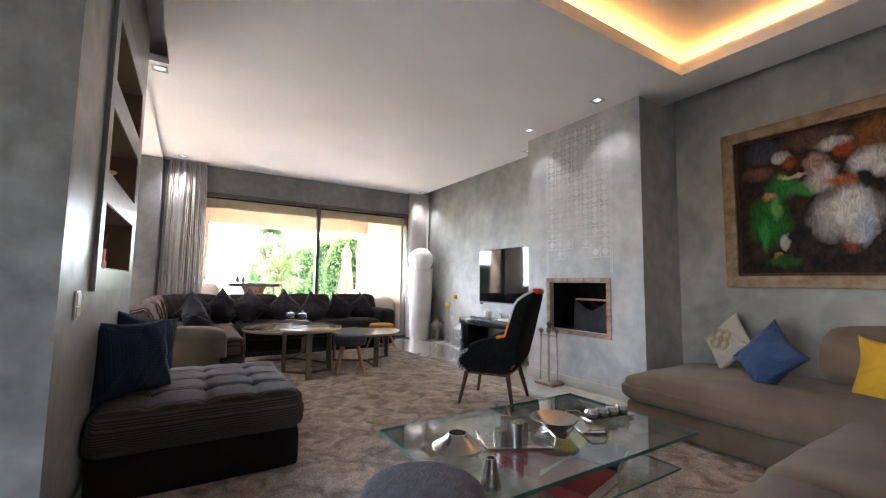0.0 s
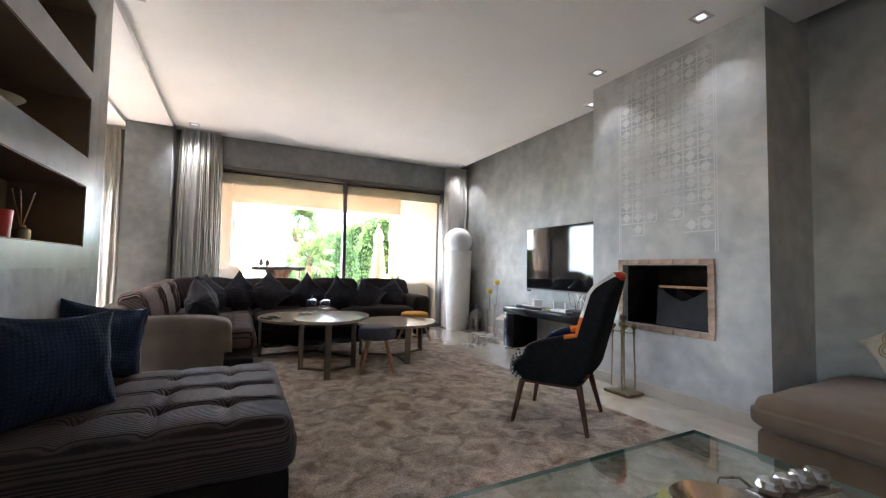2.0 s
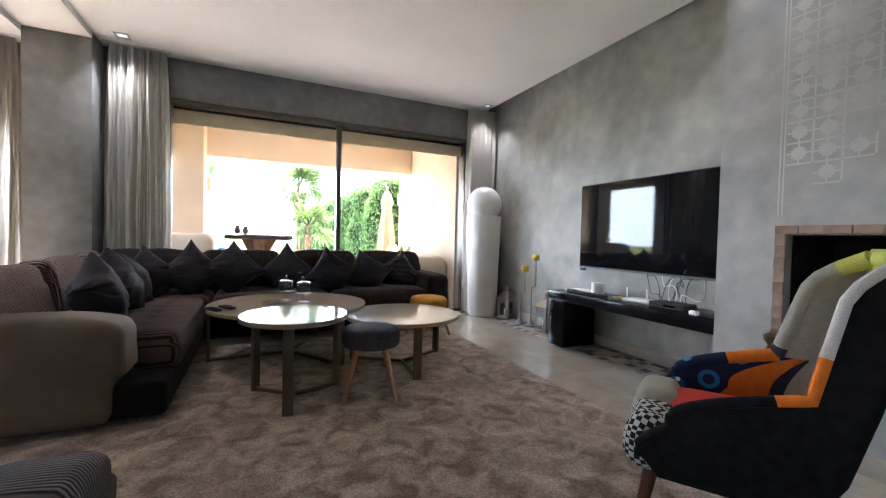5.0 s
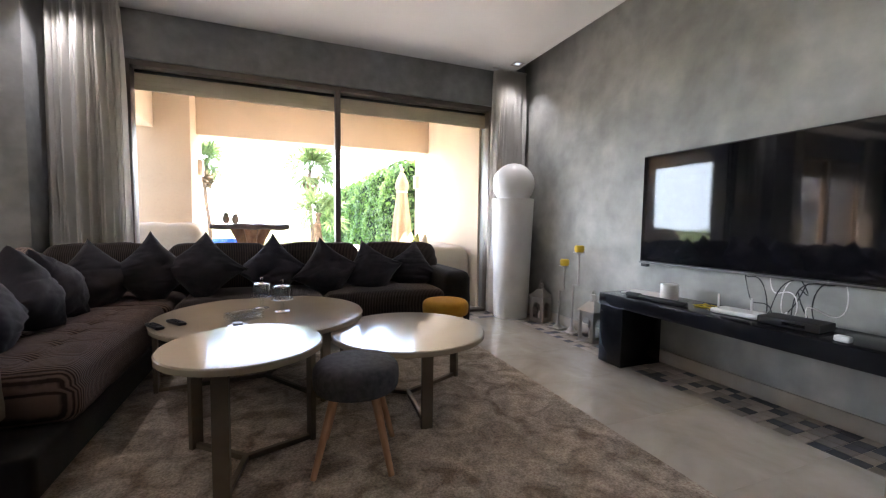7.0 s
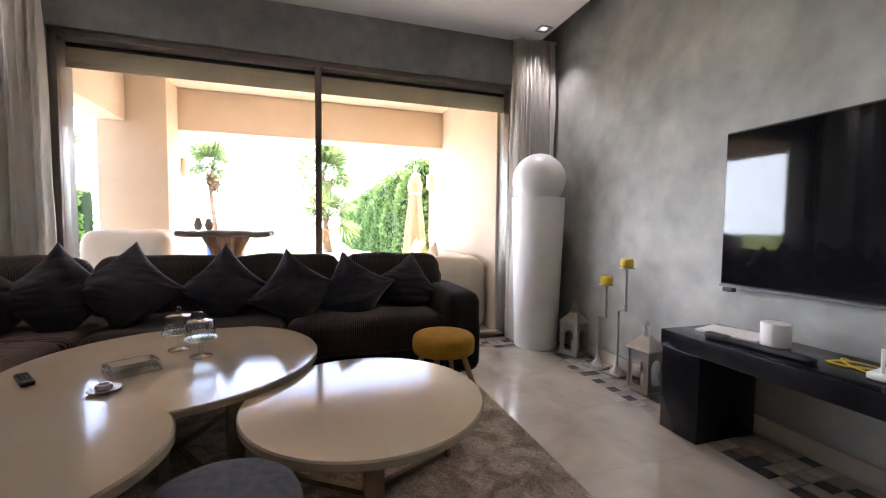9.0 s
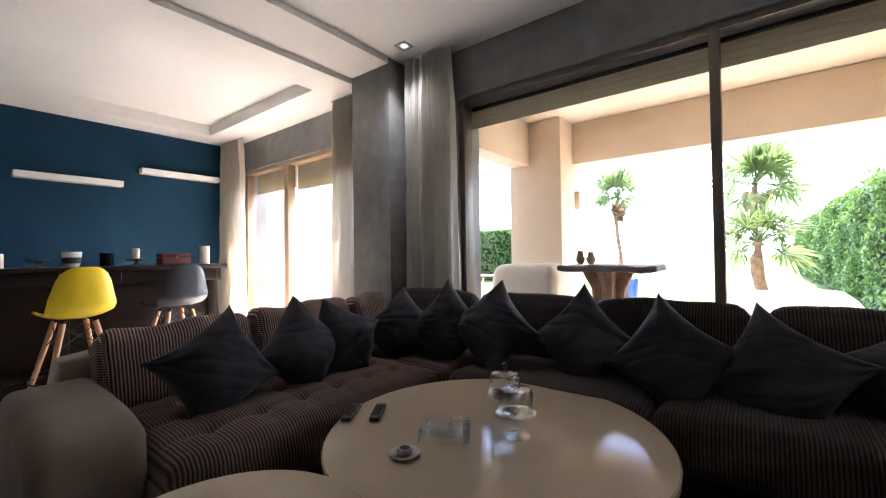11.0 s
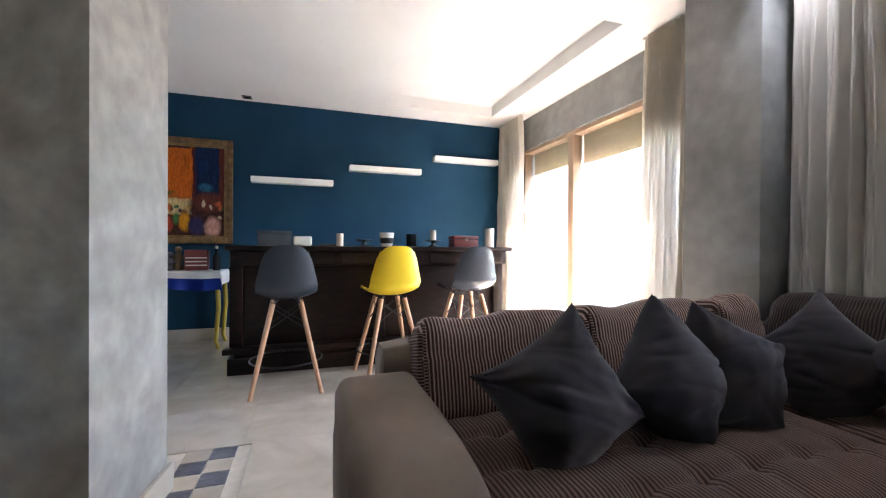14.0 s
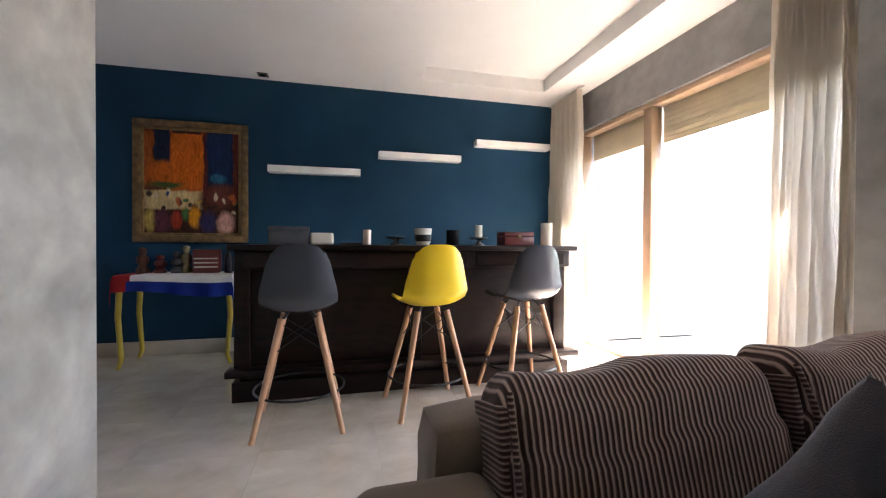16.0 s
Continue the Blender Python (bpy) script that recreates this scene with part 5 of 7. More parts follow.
def palm(x, y, h, r, crown, n, seed, label, skirt=True):
    p = thing("palm_tree", pose(x, y, -0.06), label, "palm tree", "fan palms in the garden")
    rg = random.Random(seed)
    part("trunk", tube([(0.05 * math.sin(k), 0.04 * math.cos(2 * k), h * k / 6) for k in range(7)], r, 12, None, r * 0.8), TRUNK, p)
    for i in range(n):
        bm = bmesh.new()
        az, el = rg.uniform(0, 2 * math.pi), radians(rg.uniform(-35, 78))
        st = Vector((math.cos(az) * math.cos(el), math.sin(az) * math.cos(el), math.sin(el)))
        side = st.cross(Vector((0, 0, 1))).normalized()
        tilt = Matrix.Rotation(rg.uniform(-1.2, 1.2), 3, st)
        side = tilt @ side
        up = side.cross(st).normalized()
        base = Vector((0, 0, h))
        hub = base + st * crown * 0.42
        tube([base, base + st * crown * 0.25 + up * 0.03, hub], 0.012, 5, bm)
        for k in range(15):
            a = radians(-115 + 230 * k / 14)
            d = (st * math.cos(a) + side * math.sin(a)).normalized()
            L = crown * 0.66 * (0.75 + 0.25 * math.cos(a)) * rg.uniform(0.85, 1.1)
            wv = d.cross(up).normalized() * L * 0.055
            mid = hub + d * L * 0.55 + up * 0.02
            tip = hub + d * L - Vector((0, 0, L * rg.uniform(0.0, 0.28)))
            vs = [bm.verts.new(q) for q in (hub, mid - wv, tip, mid + wv)]
            bm.faces.new(vs)
        part("frond", bm, PALM_LEAF, p)
    if skirt:
        def sp(rg2, m):
            a = rg2.uniform(0, 2 * np.pi, m)
            t = rg2.uniform(0, 1, m)
            rr = r + crown * 0.22 * (1 - t) * rg2.uniform(0.4, 1, m)
            return np.stack([rr * np.cos(a), rr * np.sin(a), h - crown * 0.7 * (0.25 + 0.75 * t)], 1), np.stack([np.cos(a), np.sin(a), 0.3 + 0 * a], 1)
        tagged(leaves("dead_fronds", 110, sp, crown * 0.11, SKIRT_LEAF, seed, parent=p), kind="stuff")
    return p


palm(-0.25, 13.9, 2.40, 0.05, 0.72, 28, 3, "tall fan palm with a skirt of dry leaves")
palm(2.09, 15.0, 2.56, 0.06, 1.0, 26, 4, "tall fan palm in the garden")
palm(2.11, 12.4, 1.32, 0.09, 0.70, 22, 5, "young fan palm beside the hedge", False)
palm(-15.5, 40.0, 6.5, 0.2, 1.9, 20, 6, "distant fan palm behind the hedge")

COVER = mk("cream_canvas_cover", (0.52, 0.45, 0.36), (0.60, 0.53, 0.43), 3, 0.9, 0.4, 30)
OLIVE = mk("lime_canvas", (0.36, 0.38, 0.10), None, 5, 0.9, 0.2, 150)
ROOT = mk("teak_root_wood", (0.16, 0.075, 0.035), (0.32, 0.17, 0.085), 7, 0.6, 0.5, 25, stretch=(3, 3, 0.6))
GREY_TOP = mk("weathered_teak", (0.10, 0.075, 0.065), (0.17, 0.13, 0.11), 6, 0.7, 0.4, 30)
BLUE_POT = mk("cobalt_glaze", (0.01, 0.06, 0.36), None, 5, 0.2, 0.1, 20)
PARASOL = mk("sand_canvas", (0.30, 0.215, 0.145), (0.38, 0.28, 0.19), 4, 0.9, 0.3, 60)
PV = -0.03
tb = thing("root_table", pose(1.0, 8.66, PV), "bar table on a carved teak root on the terrace", "table")
bm = soft(0.86, 0.50, 0.06, 0.025, 20, 0, 0.02, seed=3, nz=4)
part("tabletop", bm, GREY_TOP, tb, "weathered live-edge slab", pose(0, 0, 1.01))
bm = lathe([(0.24, 0), (0.21, 0.1), (0.14, 0.38), (0.12, 0.60), (0.13, 0.85), (0.20, 1.01)], 40)
for v in bm.verts:
    a = math.atan2(v.co.y, v.co.x)
    k = 1 + 0.22 * math.sin(5 * a + 3 * v.co.z) + 0.12 * math.sin(9 * a)
    v.co.x *= k
    v.co.y *= k
part("root", bm, ROOT, tb, "carved teak root")
single("plant_pot", lathe([(0.14, 0), (0.17, 0.05), (0.22, 0.45), (0.24, 0.75), (0.24, 0.8), (0.20, 0.8), (0.18, 0.7), (0, 0.7)], 30), BLUE_POT, pose(0.45, 11.2, PV), "cobalt blue glazed pot beside the root table", "pot")
for dx, hh in ((0.0, 0.13), (0.10, 0.12)):
    single("terracotta_jar", lathe([(0.022, 0), (0.040, 0.03), (0.042, 0.06), (0.026, hh - 0.02), (0.028, hh), (0.018, hh), (0, hh - 0.01)], 18), BRICK, pose(0.72 + dx, 8.66, PV + 1.075), "small terracotta jar on the root table", "jar")
single("covered_barbecue", soft(0.78, 0.60, 1.03, 0.10, 24, 0.04, 0.03, seed=4), COVER, pose(0.05, 9.0, PV), "barbecue under a cream canvas cover", "barbecue")
single("covered_lounger", soft(1.7, 1.0, 0.5, 0.2, 20, 0.1, 0.05, seed=5), COVER, pose(2.35, 12.6, PV), "lounge seat under a cream canvas cover", "lounger")
os_ = thing("terrace_sofa", pose(3.28, 9.35, PV), "low cream canvas sofa along the terrace wall", "sofa")
part("base", soft(0.80, 2.5, 0.42, 0.08, 20, 0.03, 0.02, seed=7), COVER, os_)
part("backrest", soft(0.26, 2.5, 0.80, 0.10, 20, 0.02, 0.02, seed=8), COVER, os_, "", pose(0.27, 0, 0))
part("arm", soft(0.86, 0.30, 0.78, 0.13, 18, 0.02, 0.015, seed=9), COVER, os_, "", pose(0.0, -1.15, 0))
for i in range(4):
    scatter("terrace_cushion", OLIVE if i % 2 else COVER, 3.22 + 0.03 * i, 8.75 + 0.42 * i, PV + 0.66, -95 + 4 * i, -18, 30, 0.46, ("lime green" if i % 2 else "cream") + " outdoor cushion on the terrace sofa", 60 + i, 0.16, "cushions on the terrace sofa")
pr = thing("parasol", pose(3.56, 10.95, PV), "closed sand-coloured parasol tied at the top", "parasol")
part("pole", tube([(0, 0, 0), (0, 0, 2.16)], 0.022, 10), WOOD_BEECH, pr)
bm = lathe([(0.20, 0.55), (0.20, 0.6), (0.16, 1.2), (0.10, 1.72), (0.135, 1.80), (0.13, 1.9), (0.05, 2.08), (0, 2.12)], 60)
for v in bm.verts:
    a = math.atan2(v.co.y, v.co.x)
    k = 1 + 0.16 * math.sin(8 * a) * (2.2 - v.co.z) / 1.4
    v.co.x *= k
    v.co.y *= k
part("canopy", bm, PARASOL, pr)
part("tie", lathe([(0.108, 1.70), (0.115, 1.72), (0.108, 1.74)], 24), COVER, pr)
part("finial", lathe([(0, 2.1), (0.035, 2.14), (0.03, 2.18), (0, 2.2)], 14), WOOD_BEECH, pr)
for x, y in ((3.69, 10.4), (0.26, 9.98)):
    sc = thing("wall_lamp", pose(x, y, 1.72), "small pale outdoor wall lamp", "wall lamp", "terrace wall lamps")
    part("body", box(-0.05, 0.03, -0.06, 0.06, 0, 0.22, 0.01), SHUTTER, sc)
    part("cap", box(-0.055, 0.03, -0.065, 0.065, 0.22, 0.235, 0.004), SHUTTER, sc)
gt = thing("garden_table", pose(-3.1, 12.4, PV), "slim garden table outside the bar window", "table")
part("tabletop", box(-0.6, 0.6, -0.35, 0.35, 0.70, 0.73, 0.006), GREY_TOP, gt)
for sx in (-0.52, 0.52):
    for sy in (-0.3, 0.3):
        part("leg", tube([(sx, sy, 0.70), (sx, sy, 0)], 0.018, 8), STEEL, gt)

# ---- television wall ----
tv = thing("television", pose(TV_X - 0.07, 4.89, 0.785), "large flat black television fixed to the wall", "television")
part("screen", box(-0.004, 0.004, -0.755, 0.755, 0.018, 0.852, 0.002, 1), SCREEN, tv, "dark glossy screen")
part("casing", box(0.004, 0.045, -0.765, 0.765, 0.0, 0.862, 0.006), BLACK, tv)
part("bezel", box(-0.008, 0.006, -0.765, 0.765, -0.004, 0.010, 0.003, 1), mk("gunmetal", (0.16, 0.155, 0.15), None, 8, 0.35, 0.02, 150, metal=0.9), tv, "thin steel lower bezel")
part("sensor", box(-0.012, 0.02, 0.68, 0.74, -0.03, -0.004, 0.004), BLACK, tv)
part("bracket", box(0.045, 0.07, -0.3, 0.3, 0.2, 0.6), BLACK, tv)

desk = thing("media_bench", pose(3.93, 4.83, 0), "long black lacquered media bench", "bench")
part("top", box(-0.21, 0.215, -0.87, 0.86, 0.455, 0.55, 0.006), BLACK_GLOSS, desk)
part("side_panel", box(-0.205, 0.205, 0.62, 0.85, 0, 0.455, 0.005), BLACK_GLOSS, desk)
part("side_panel", box(0.02, 0.205, -0.86, -0.80, 0, 0.455, 0.005), BLACK_GLOSS, desk)
DZ = 0.551
single("tissue_roll", lathe([(0.016, 0), (0.058, 0), (0.060, 0.004), (0.060, 0.106), (0.058, 0.11), (0.016, 0.11)], 32), WHITE_PLASTIC, pose(3.98, 5.27, DZ), "white paper roll standing on the media bench", "roll")
single("document", soft(0.21, 0.29, 0.012, 0.003, 8, nz=2), WHITE_PLASTIC, pose(3.99, 5.48, DZ, 0, 0, 14), "sheets of white paper on the media bench", "paper")
sb = thing("camera_gimbal", pose(3.82, 5.22, DZ, 0, 0, 6), "long slim black gadget lying on the media bench", "gadget")
part("bar", soft(0.04, 0.40, 0.028, 0.012, 12, nz=4), BLACK, sb)
part("grip", soft(0.05, 0.12, 0.035, 0.015, 10, nz=4), BLACK, sb, "", pose(0, 0.2, 0))
rt = thing("router", pose(3.93, 4.75, DZ, 0, 0, 6), "white wireless router with two aerials", "router")
part("body", soft(0.15, 0.26, 0.03, 0.012, 12, nz=4), WHITE_PLASTIC, rt)
for yy in (-0.09, 0.09):
    part("aerial", tube([(-0.05, yy, 0.02), (-0.055, yy, 0.12)], 0.006, 8), WHITE_PLASTIC, rt)
bx = thing("set_top_box", pose(3.93, 4.46, DZ, 0, 0, 4), "black set-top box on the media bench", "set-top box")
part("body", soft(0.18, 0.28, 0.045, 0.008, 10, nz=4), BLACK, bx)
part("display", box(-0.092, -0.089, -0.08, 0.02, 0.015, 0.03), SCREEN, bx)
single("charger", soft(0.04, 0.06, 0.03, 0.008, 8, nz=4), WHITE_PLASTIC, pose(3.80, 4.20, DZ), "small white charger on the media bench", "charger")
rc = random.Random(8)
for k in range(10):
    y0, y1 = 4.62 + rc.uniform(-0.28, 0.28), 4.58 + rc.uniform(-0.32, 0.30)
    swing, loops = rc.uniform(0.05, 0.13), rc.uniform(3.5, 6.5)
    pts = []
    for j in range(29):
        f = j / 28
        drop = min(1.0, f * 1.5)
        y = y0 + (y1 - y0) * f + swing * math.sin(loops * f + k) * math.sin(math.pi * f)
        z = 0.80 - 0.245 * drop + 0.075 * math.sin(loops * 1.6 * f + 2 * k) * math.sin(math.pi * min(1.0, f * 1.25)) * (f < 0.8)
        pts.append((TV_X - 0.025 - 0.15 * f ** 1.4 - 0.025 * math.sin(7 * f + k) ** 2, y, max(z, DZ + 0.006)))
    pale = k in (2, 4, 7)
    single("cable", tube(pts, 0.0034, 6), WHITE_PLASTIC if pale else BLACK, pose(0, 0, 0), ("white" if pale else "black") + " cable hanging in loops from the television", "cable", "cables behind the television")
pts = [(3.98 + 0.06 * math.cos(a * 1.3), 4.94 + 0.10 * math.sin(a), DZ + 0.004 + 0.002 * (q % 3)) for q, a in enumerate([0.45 * i for i in range(34)])]
single("cable", tube(pts, 0.003, 6), YELLOW, pose(0, 0, 0), "coiled yellow network cable on the media bench", "cable", "cables behind the television")


def floor_planter():
    p = thing("planter_lamp", pose(3.85, 7.25, 0), "tall white tapered floor lamp with a globe on top", "floor lamp")
    part("pot", lathe([(0.19, 0), (0.198, 0.01), (0.237, 1.36), (0.24, 1.375), (0.23, 1.378), (0.22, 1.36), (0, 1.35)], 48), WHITE_PLASTIC, p, "tapered white column")
    prof = [(0.24 * math.sin(radians(a)), 1.545 - 0.24 * math.cos(radians(a))) for a in range(45, 181, 9)]
    part("globe", lathe(prof, 48), mk("white_opal_globe", (0.80, 0.79, 0.77), None, 3, 0.3, 0, 60), p, "white opal globe")
    return p


floor_planter()


def candlestick(x, y, h, label):
    c = thing("candlestick", pose(x, y, 0, 0, 0, 12), label, "candlestick", "pair of tall candlesticks")
    part("base", soft(0.14, 0.14, 0.02, 0.006, 8, nz=4), STEEL, c)
    part("base_cone", lathe([(0.055, 0.018), (0.018, 0.06), (0.011, 0.10)], 16), STEEL, c)
    part("stem", tube([(0, 0, 0.09), (0, 0, h * 0.55), (0, -0.06, h * 0.56), (0, -0.06, h - 0.075)], 0.011, 8), STEEL, c, "crooked steel stem")
    part("dish", lathe([(0.02, h - 0.08), (0.055, h - 0.072), (0.055, h - 0.066), (0, h - 0.066)], 20, None, 0, -0.06), STEEL, c)
    part("candle", lathe([(0.038, h - 0.066), (0.046, h - 0.05), (0.046, h - 0.012), (0.036, h), (0, h - 0.004)], 24, None, 0, -0.06), mk("yellow_wax", (0.62, 0.42, 0.02), None, 8, 0.5, 0.1, 80), c, "round yellow candle")


candlestick(4.02, 6.58, 0.735, "short crooked steel candlestick with a yellow candle")
candlestick(4.04, 6.39, 0.885, "tall crooked steel candlestick with a yellow candle")


def lantern(x, y, h, label, turn):
    l = thing("lantern", pose(x, y, 0, 0, 0, turn), label, "lantern", "steel lanterns by the wall")
    w = 0.075
    part("base", box(-w - 0.012, w + 0.012, -w - 0.012, w + 0.012, 0, 0.02, 0.004), STEEL, l)
    hb = h * 0.62
    for sx in (-1, 1):
        for sy in (-1, 1):
            part("post", box(sx * w - 0.01, sx * w + 0.01, sy * w - 0.01, sy * w + 0.01, 0.02, hb, 0.002, 1), STEEL, l)
    for k in range(4):
        sheet = bmesh.new()
        out, arch = [(-w, 0.02), (w, 0.02), (w, hb), (-w, hb)], [(-w * 0.6, 0.05), (w * 0.6, 0.05)]
        arch += [(w * 0.6 * math.cos(math.pi * i / 8), hb * 0.62 + w * 0.6 * math.sin(math.pi * i / 8)) for i in range(9)]
        loop = [sheet.verts.new((y, w, z)) for y, z in out], [sheet.verts.new((y, w, z)) for y, z in arch]
        rim_edges = [sheet.edges.new((ring[i], ring[(i + 1) % len(ring)])) for ring in loop for i in range(len(ring))]
        bmesh.ops.triangle_fill(sheet, edges=rim_edges, use_dissolve=True)
        bmesh.ops.solidify(sheet, geom=sheet.faces[:], thickness=0.003)
        part("side_sheet", sheet, STEEL, l, "steel side with an arched opening", pose(0, 0, 0, 0, 0, 90 * k))
    bm = bmesh.new()
    v = [bm.verts.new(p) for p in ((-w - 0.02, -w - 0.02, hb), (w + 0.02, -w - 0.02, hb), (w + 0.02, w + 0.02, hb), (-w - 0.02, w + 0.02, hb), (0, -0.02, hb + h * 0.22), (0, 0.02, hb + h * 0.22))]
    for f in ((0, 1, 4), (2, 3, 5), (1, 2, 5, 4), (3, 0, 4, 5), (0, 3, 2, 1)):
        bm.faces.new([v[i] for i in f])
    part("roof", bm, STEEL, l)
    part("chimney", box(-0.02, 0.02, -0.02, 0.02, hb + h * 0.17, h - 0.03, 0.003), STEEL, l)
    part("ring", tube([(0.025 * math.cos(a), 0, h - 0.02 + 0.025 * math.sin(a)) for a in [2 * math.pi * i / 14 for i in range(15)]], 0.004, 6), STEEL, l)
    part("candle", lathe([(0.03, 0.02), (0.03, 0.12), (0, 0.12)], 16), WHITE_PLASTIC, l)


lantern(4.04, 6.92, 0.46, "steel house-shaped lantern beside the wall", 20)
lantern(4.03, 6.10, 0.47, "steel house-shaped lantern beside the media bench", 8)


# ---- curtains ----
def curtain(x0, x1, z1, mat, label, folds, seed, y=7.40):
    c = thing("curtain", pose(0, 0, 0), label, "curtain", "floor-length curtains")
    part("cloth", drape(x0, x1, y, 0.015, z1, folds, 0.072, seed=seed), mat, c, angle=80)
    part("rail", box(x0, x1, y - 0.012, y + 0.012, z1, z1 + 0.02), WHITE_PLASTIC, c)


curtain(-0.43, 0.14, CEIL - 0.021, CURTAIN, "silver-grey satin curtain drawn aside at the terrace window", 7, 1)
curtain(3.66, 4.13, CEIL - 0.021, CURTAIN, "silver-grey satin curtain drawn aside at the terrace window", 8, 2, 7.47)
curtain(-4.10, -3.40, BAR_CEIL - 0.021, CURTAIN2, "cream linen curtain drawn aside at the bar window", 9, 3)
curtain(-1.47, -1.0, BAR_CEIL - 0.021, CURTAIN2, "cream linen curtain drawn aside at the bar window", 8, 4, 7.40)

# ---- small things on the big table ----
T1Z = RUG_Z + 0.4465
for x, y, h in ((1.21, 6.27, 0.205), (1.345, 6.115, 0.225)):
    c = thing("cake_stand", pose(x, y, T1Z), "small footed glass stand under a glass dome", "cake stand", "glass domes on the coffee table")
    part("stand", lathe([(0.05, 0), (0.05, 0.005), (0.012, 0.012), (0.010, 0.07), (0.06, 0.080), (0.075, 0.088), (0.075, 0.092), (0, 0.086)], 30), GLASS, c)
    part("dome", lathe([(0.064, 0.094), (0.064, 0.165), (0.055, 0.180), (0.02, 0.186), (0.02, 0.183), (0.053, 0.177), (0.061, 0.163), (0.061, 0.094)], 30), GLASS, c)
    part("knob", lathe([(0.006, 0.184), (0.006, 0.192), (0.015, 0.205), (0.012, 0.218), (0, 0.223)], 16), GLASS, c)
a = thing("ashtray", pose(1.12, 5.965, T1Z, 0, 0, 32), "heavy square cut-glass ashtray", "ashtray")
bm = bmesh.new()
box(-0.095, 0.095, -0.07, 0.07, 0, 0.018, 0.003, 1, bm=bm)
for q in ((-0.095, 0.095, -0.07, -0.045), (-0.095, 0.095, 0.045, 0.07)):
    box(*q, 0.018, 0.045, 0.006, 1, bm=bm)
for q in ((-0.095, -0.07, -0.045, 0.045), (0.07, 0.095, -0.045, 0.045)):
    box(*q, 0.018, 0.045, 0.006, 1, bm=bm)
part("dish", bm, GLASS, a)
d = thing("small_dish", pose(1.104, 5.756, T1Z), "small round steel dish with a raised ring", "dish")
part("plate", lathe([(0.03, 0), (0.05, 0.006), (0.055, 0.012), (0.03, 0.010), (0, 0.010)], 28), STEEL, d)
part("ring", lathe([(0.022, 0.010), (0.028, 0.014), (0.026, 0.028), (0.018, 0.028), (0.016, 0.012)], 24), STEEL, d)
for x, y, tr in ((0.665, 5.885, 33), (0.755, 5.955, 36)):
    r = thing("remote_control", pose(x, y, T1Z, 0, 0, tr), "slim black remote control on the coffee table", "remote", "remote controls")
    part("body", soft(0.046, 0.17, 0.02, 0.009, 12, nz=4), BLACK, r)
    for i in range(3):
        for j in range(6):
            part("button", box(-0.015 + 0.012 * i - 0.003, -0.015 + 0.012 * i + 0.007, -0.06 + 0.02 * j, -0.05 + 0.02 * j, 0.019, 0.0215), GREY_SHELL, r)

# ---- niche ornaments ----
single("candle_glass", lathe([(0.045, 0), (0.05, 0.005), (0.055, 0.11), (0.05, 0.11), (0.046, 0.02), (0, 0.02)], 24), mk("red_glass_paint", (0.60, 0.03, 0.015), None, 6, 0.3, 0.05, 80), pose(-0.478, 3.13, NZ[0][0] + 0.007), "red candle glass in the lower niche", "candle")
rd = thing("reed_diffuser", pose(-0.485, 3.38, NZ[0][0] + 0.007), "small reed diffuser bottle with wooden sticks", "diffuser")
part("bottle", lathe([(0.03, 0), (0.032, 0.03), (0.03, 0.05), (0.015, 0.06), (0.015, 0.07), (0, 0.07)], 18), BRASS, rd)
for k, (dx, dy) in enumerate(((-0.02, -0.05), (0.0, -0.03), (0.02, 0.05))):
    part("stick", tube([(0, 0, 0.05), (dx, dy, 0.22)], 0.003, 6), WOOD_BEECH, rd)
single("shell_bowl", lathe([(0.02, 0), (0.04, 0.01), (0.10, 0.06), (0.095, 0.062), (0.04, 0.02), (0, 0.016)], 26), PAPER, pose(-0.50, 3.10, NZ[1][0] + 0.007), "ivory bowl in the middle niche", "bowl")
single("ornament", lathe([(0.03, 0), (0.05, 0.03), (0.035, 0.09), (0.045, 0.12), (0.02, 0.15), (0, 0.155)], 18), BRICK, pose(-0.485, 3.12, NZ[2][0] + 0.007), "terracotta ornament in the upper niche", "ornament")
sw = thing("light_switch", pose(BX, 2.42, 0.98), "white double light switch on the plaster wall", "switch")
part("plate", box(0, 0.008, -0.04, 0.04, -0.06, 0.06, 0.003), WHITE_PLASTIC, sw)
part("rocker", box(0.008, 0.012, -0.03, 0.03, -0.002, 0.05, 0.002, 1), WHITE_PLASTIC, sw)
part("rocker", box(0.008, 0.012, -0.03, 0.03, -0.05, -0.006, 0.002, 1), WHITE_PLASTIC, sw)


# ---- ceiling lights ----
def spot(x, y, z, watts, turn=0):
    s = thing("ceiling_spot", pose(x, y, z, 0, 0, turn), "small square recessed ceiling spot", "ceiling spot", "recessed ceiling spots")
    bm = box(-0.06, -0.045, -0.06, 0.06, -0.006, 0, 0.001, 1)
    box(0.045, 0.06, -0.06, 0.06, -0.006, 0, 0.001, 1, bm=bm)
    box(-0.045, 0.045, -0.06, -0.045, -0.006, 0, 0.001, 1, bm=bm)
    box(-0.045, 0.045, 0.045, 0.06, -0.006, 0, 0.001, 1, bm=bm)
    part("frame", bm, STEEL, s)
    beam = bpy.data.lights.new("spot_beam", "SPOT")
    beam.energy, beam.spot_size, beam.spot_blend, beam.shadow_soft_size, beam.color = watts, radians(95), 0.8, 0.02, (0.88, 0.94, 1.0)
    new("spot_beam", beam).matrix_world = look((x, y, z - 0.02), (x, y, 0))
    part("bulb", lathe([(0, -0.003), (0.024, -0.003), (0.03, 0)], 20), LAMP_LIT, s, "lit bulb")


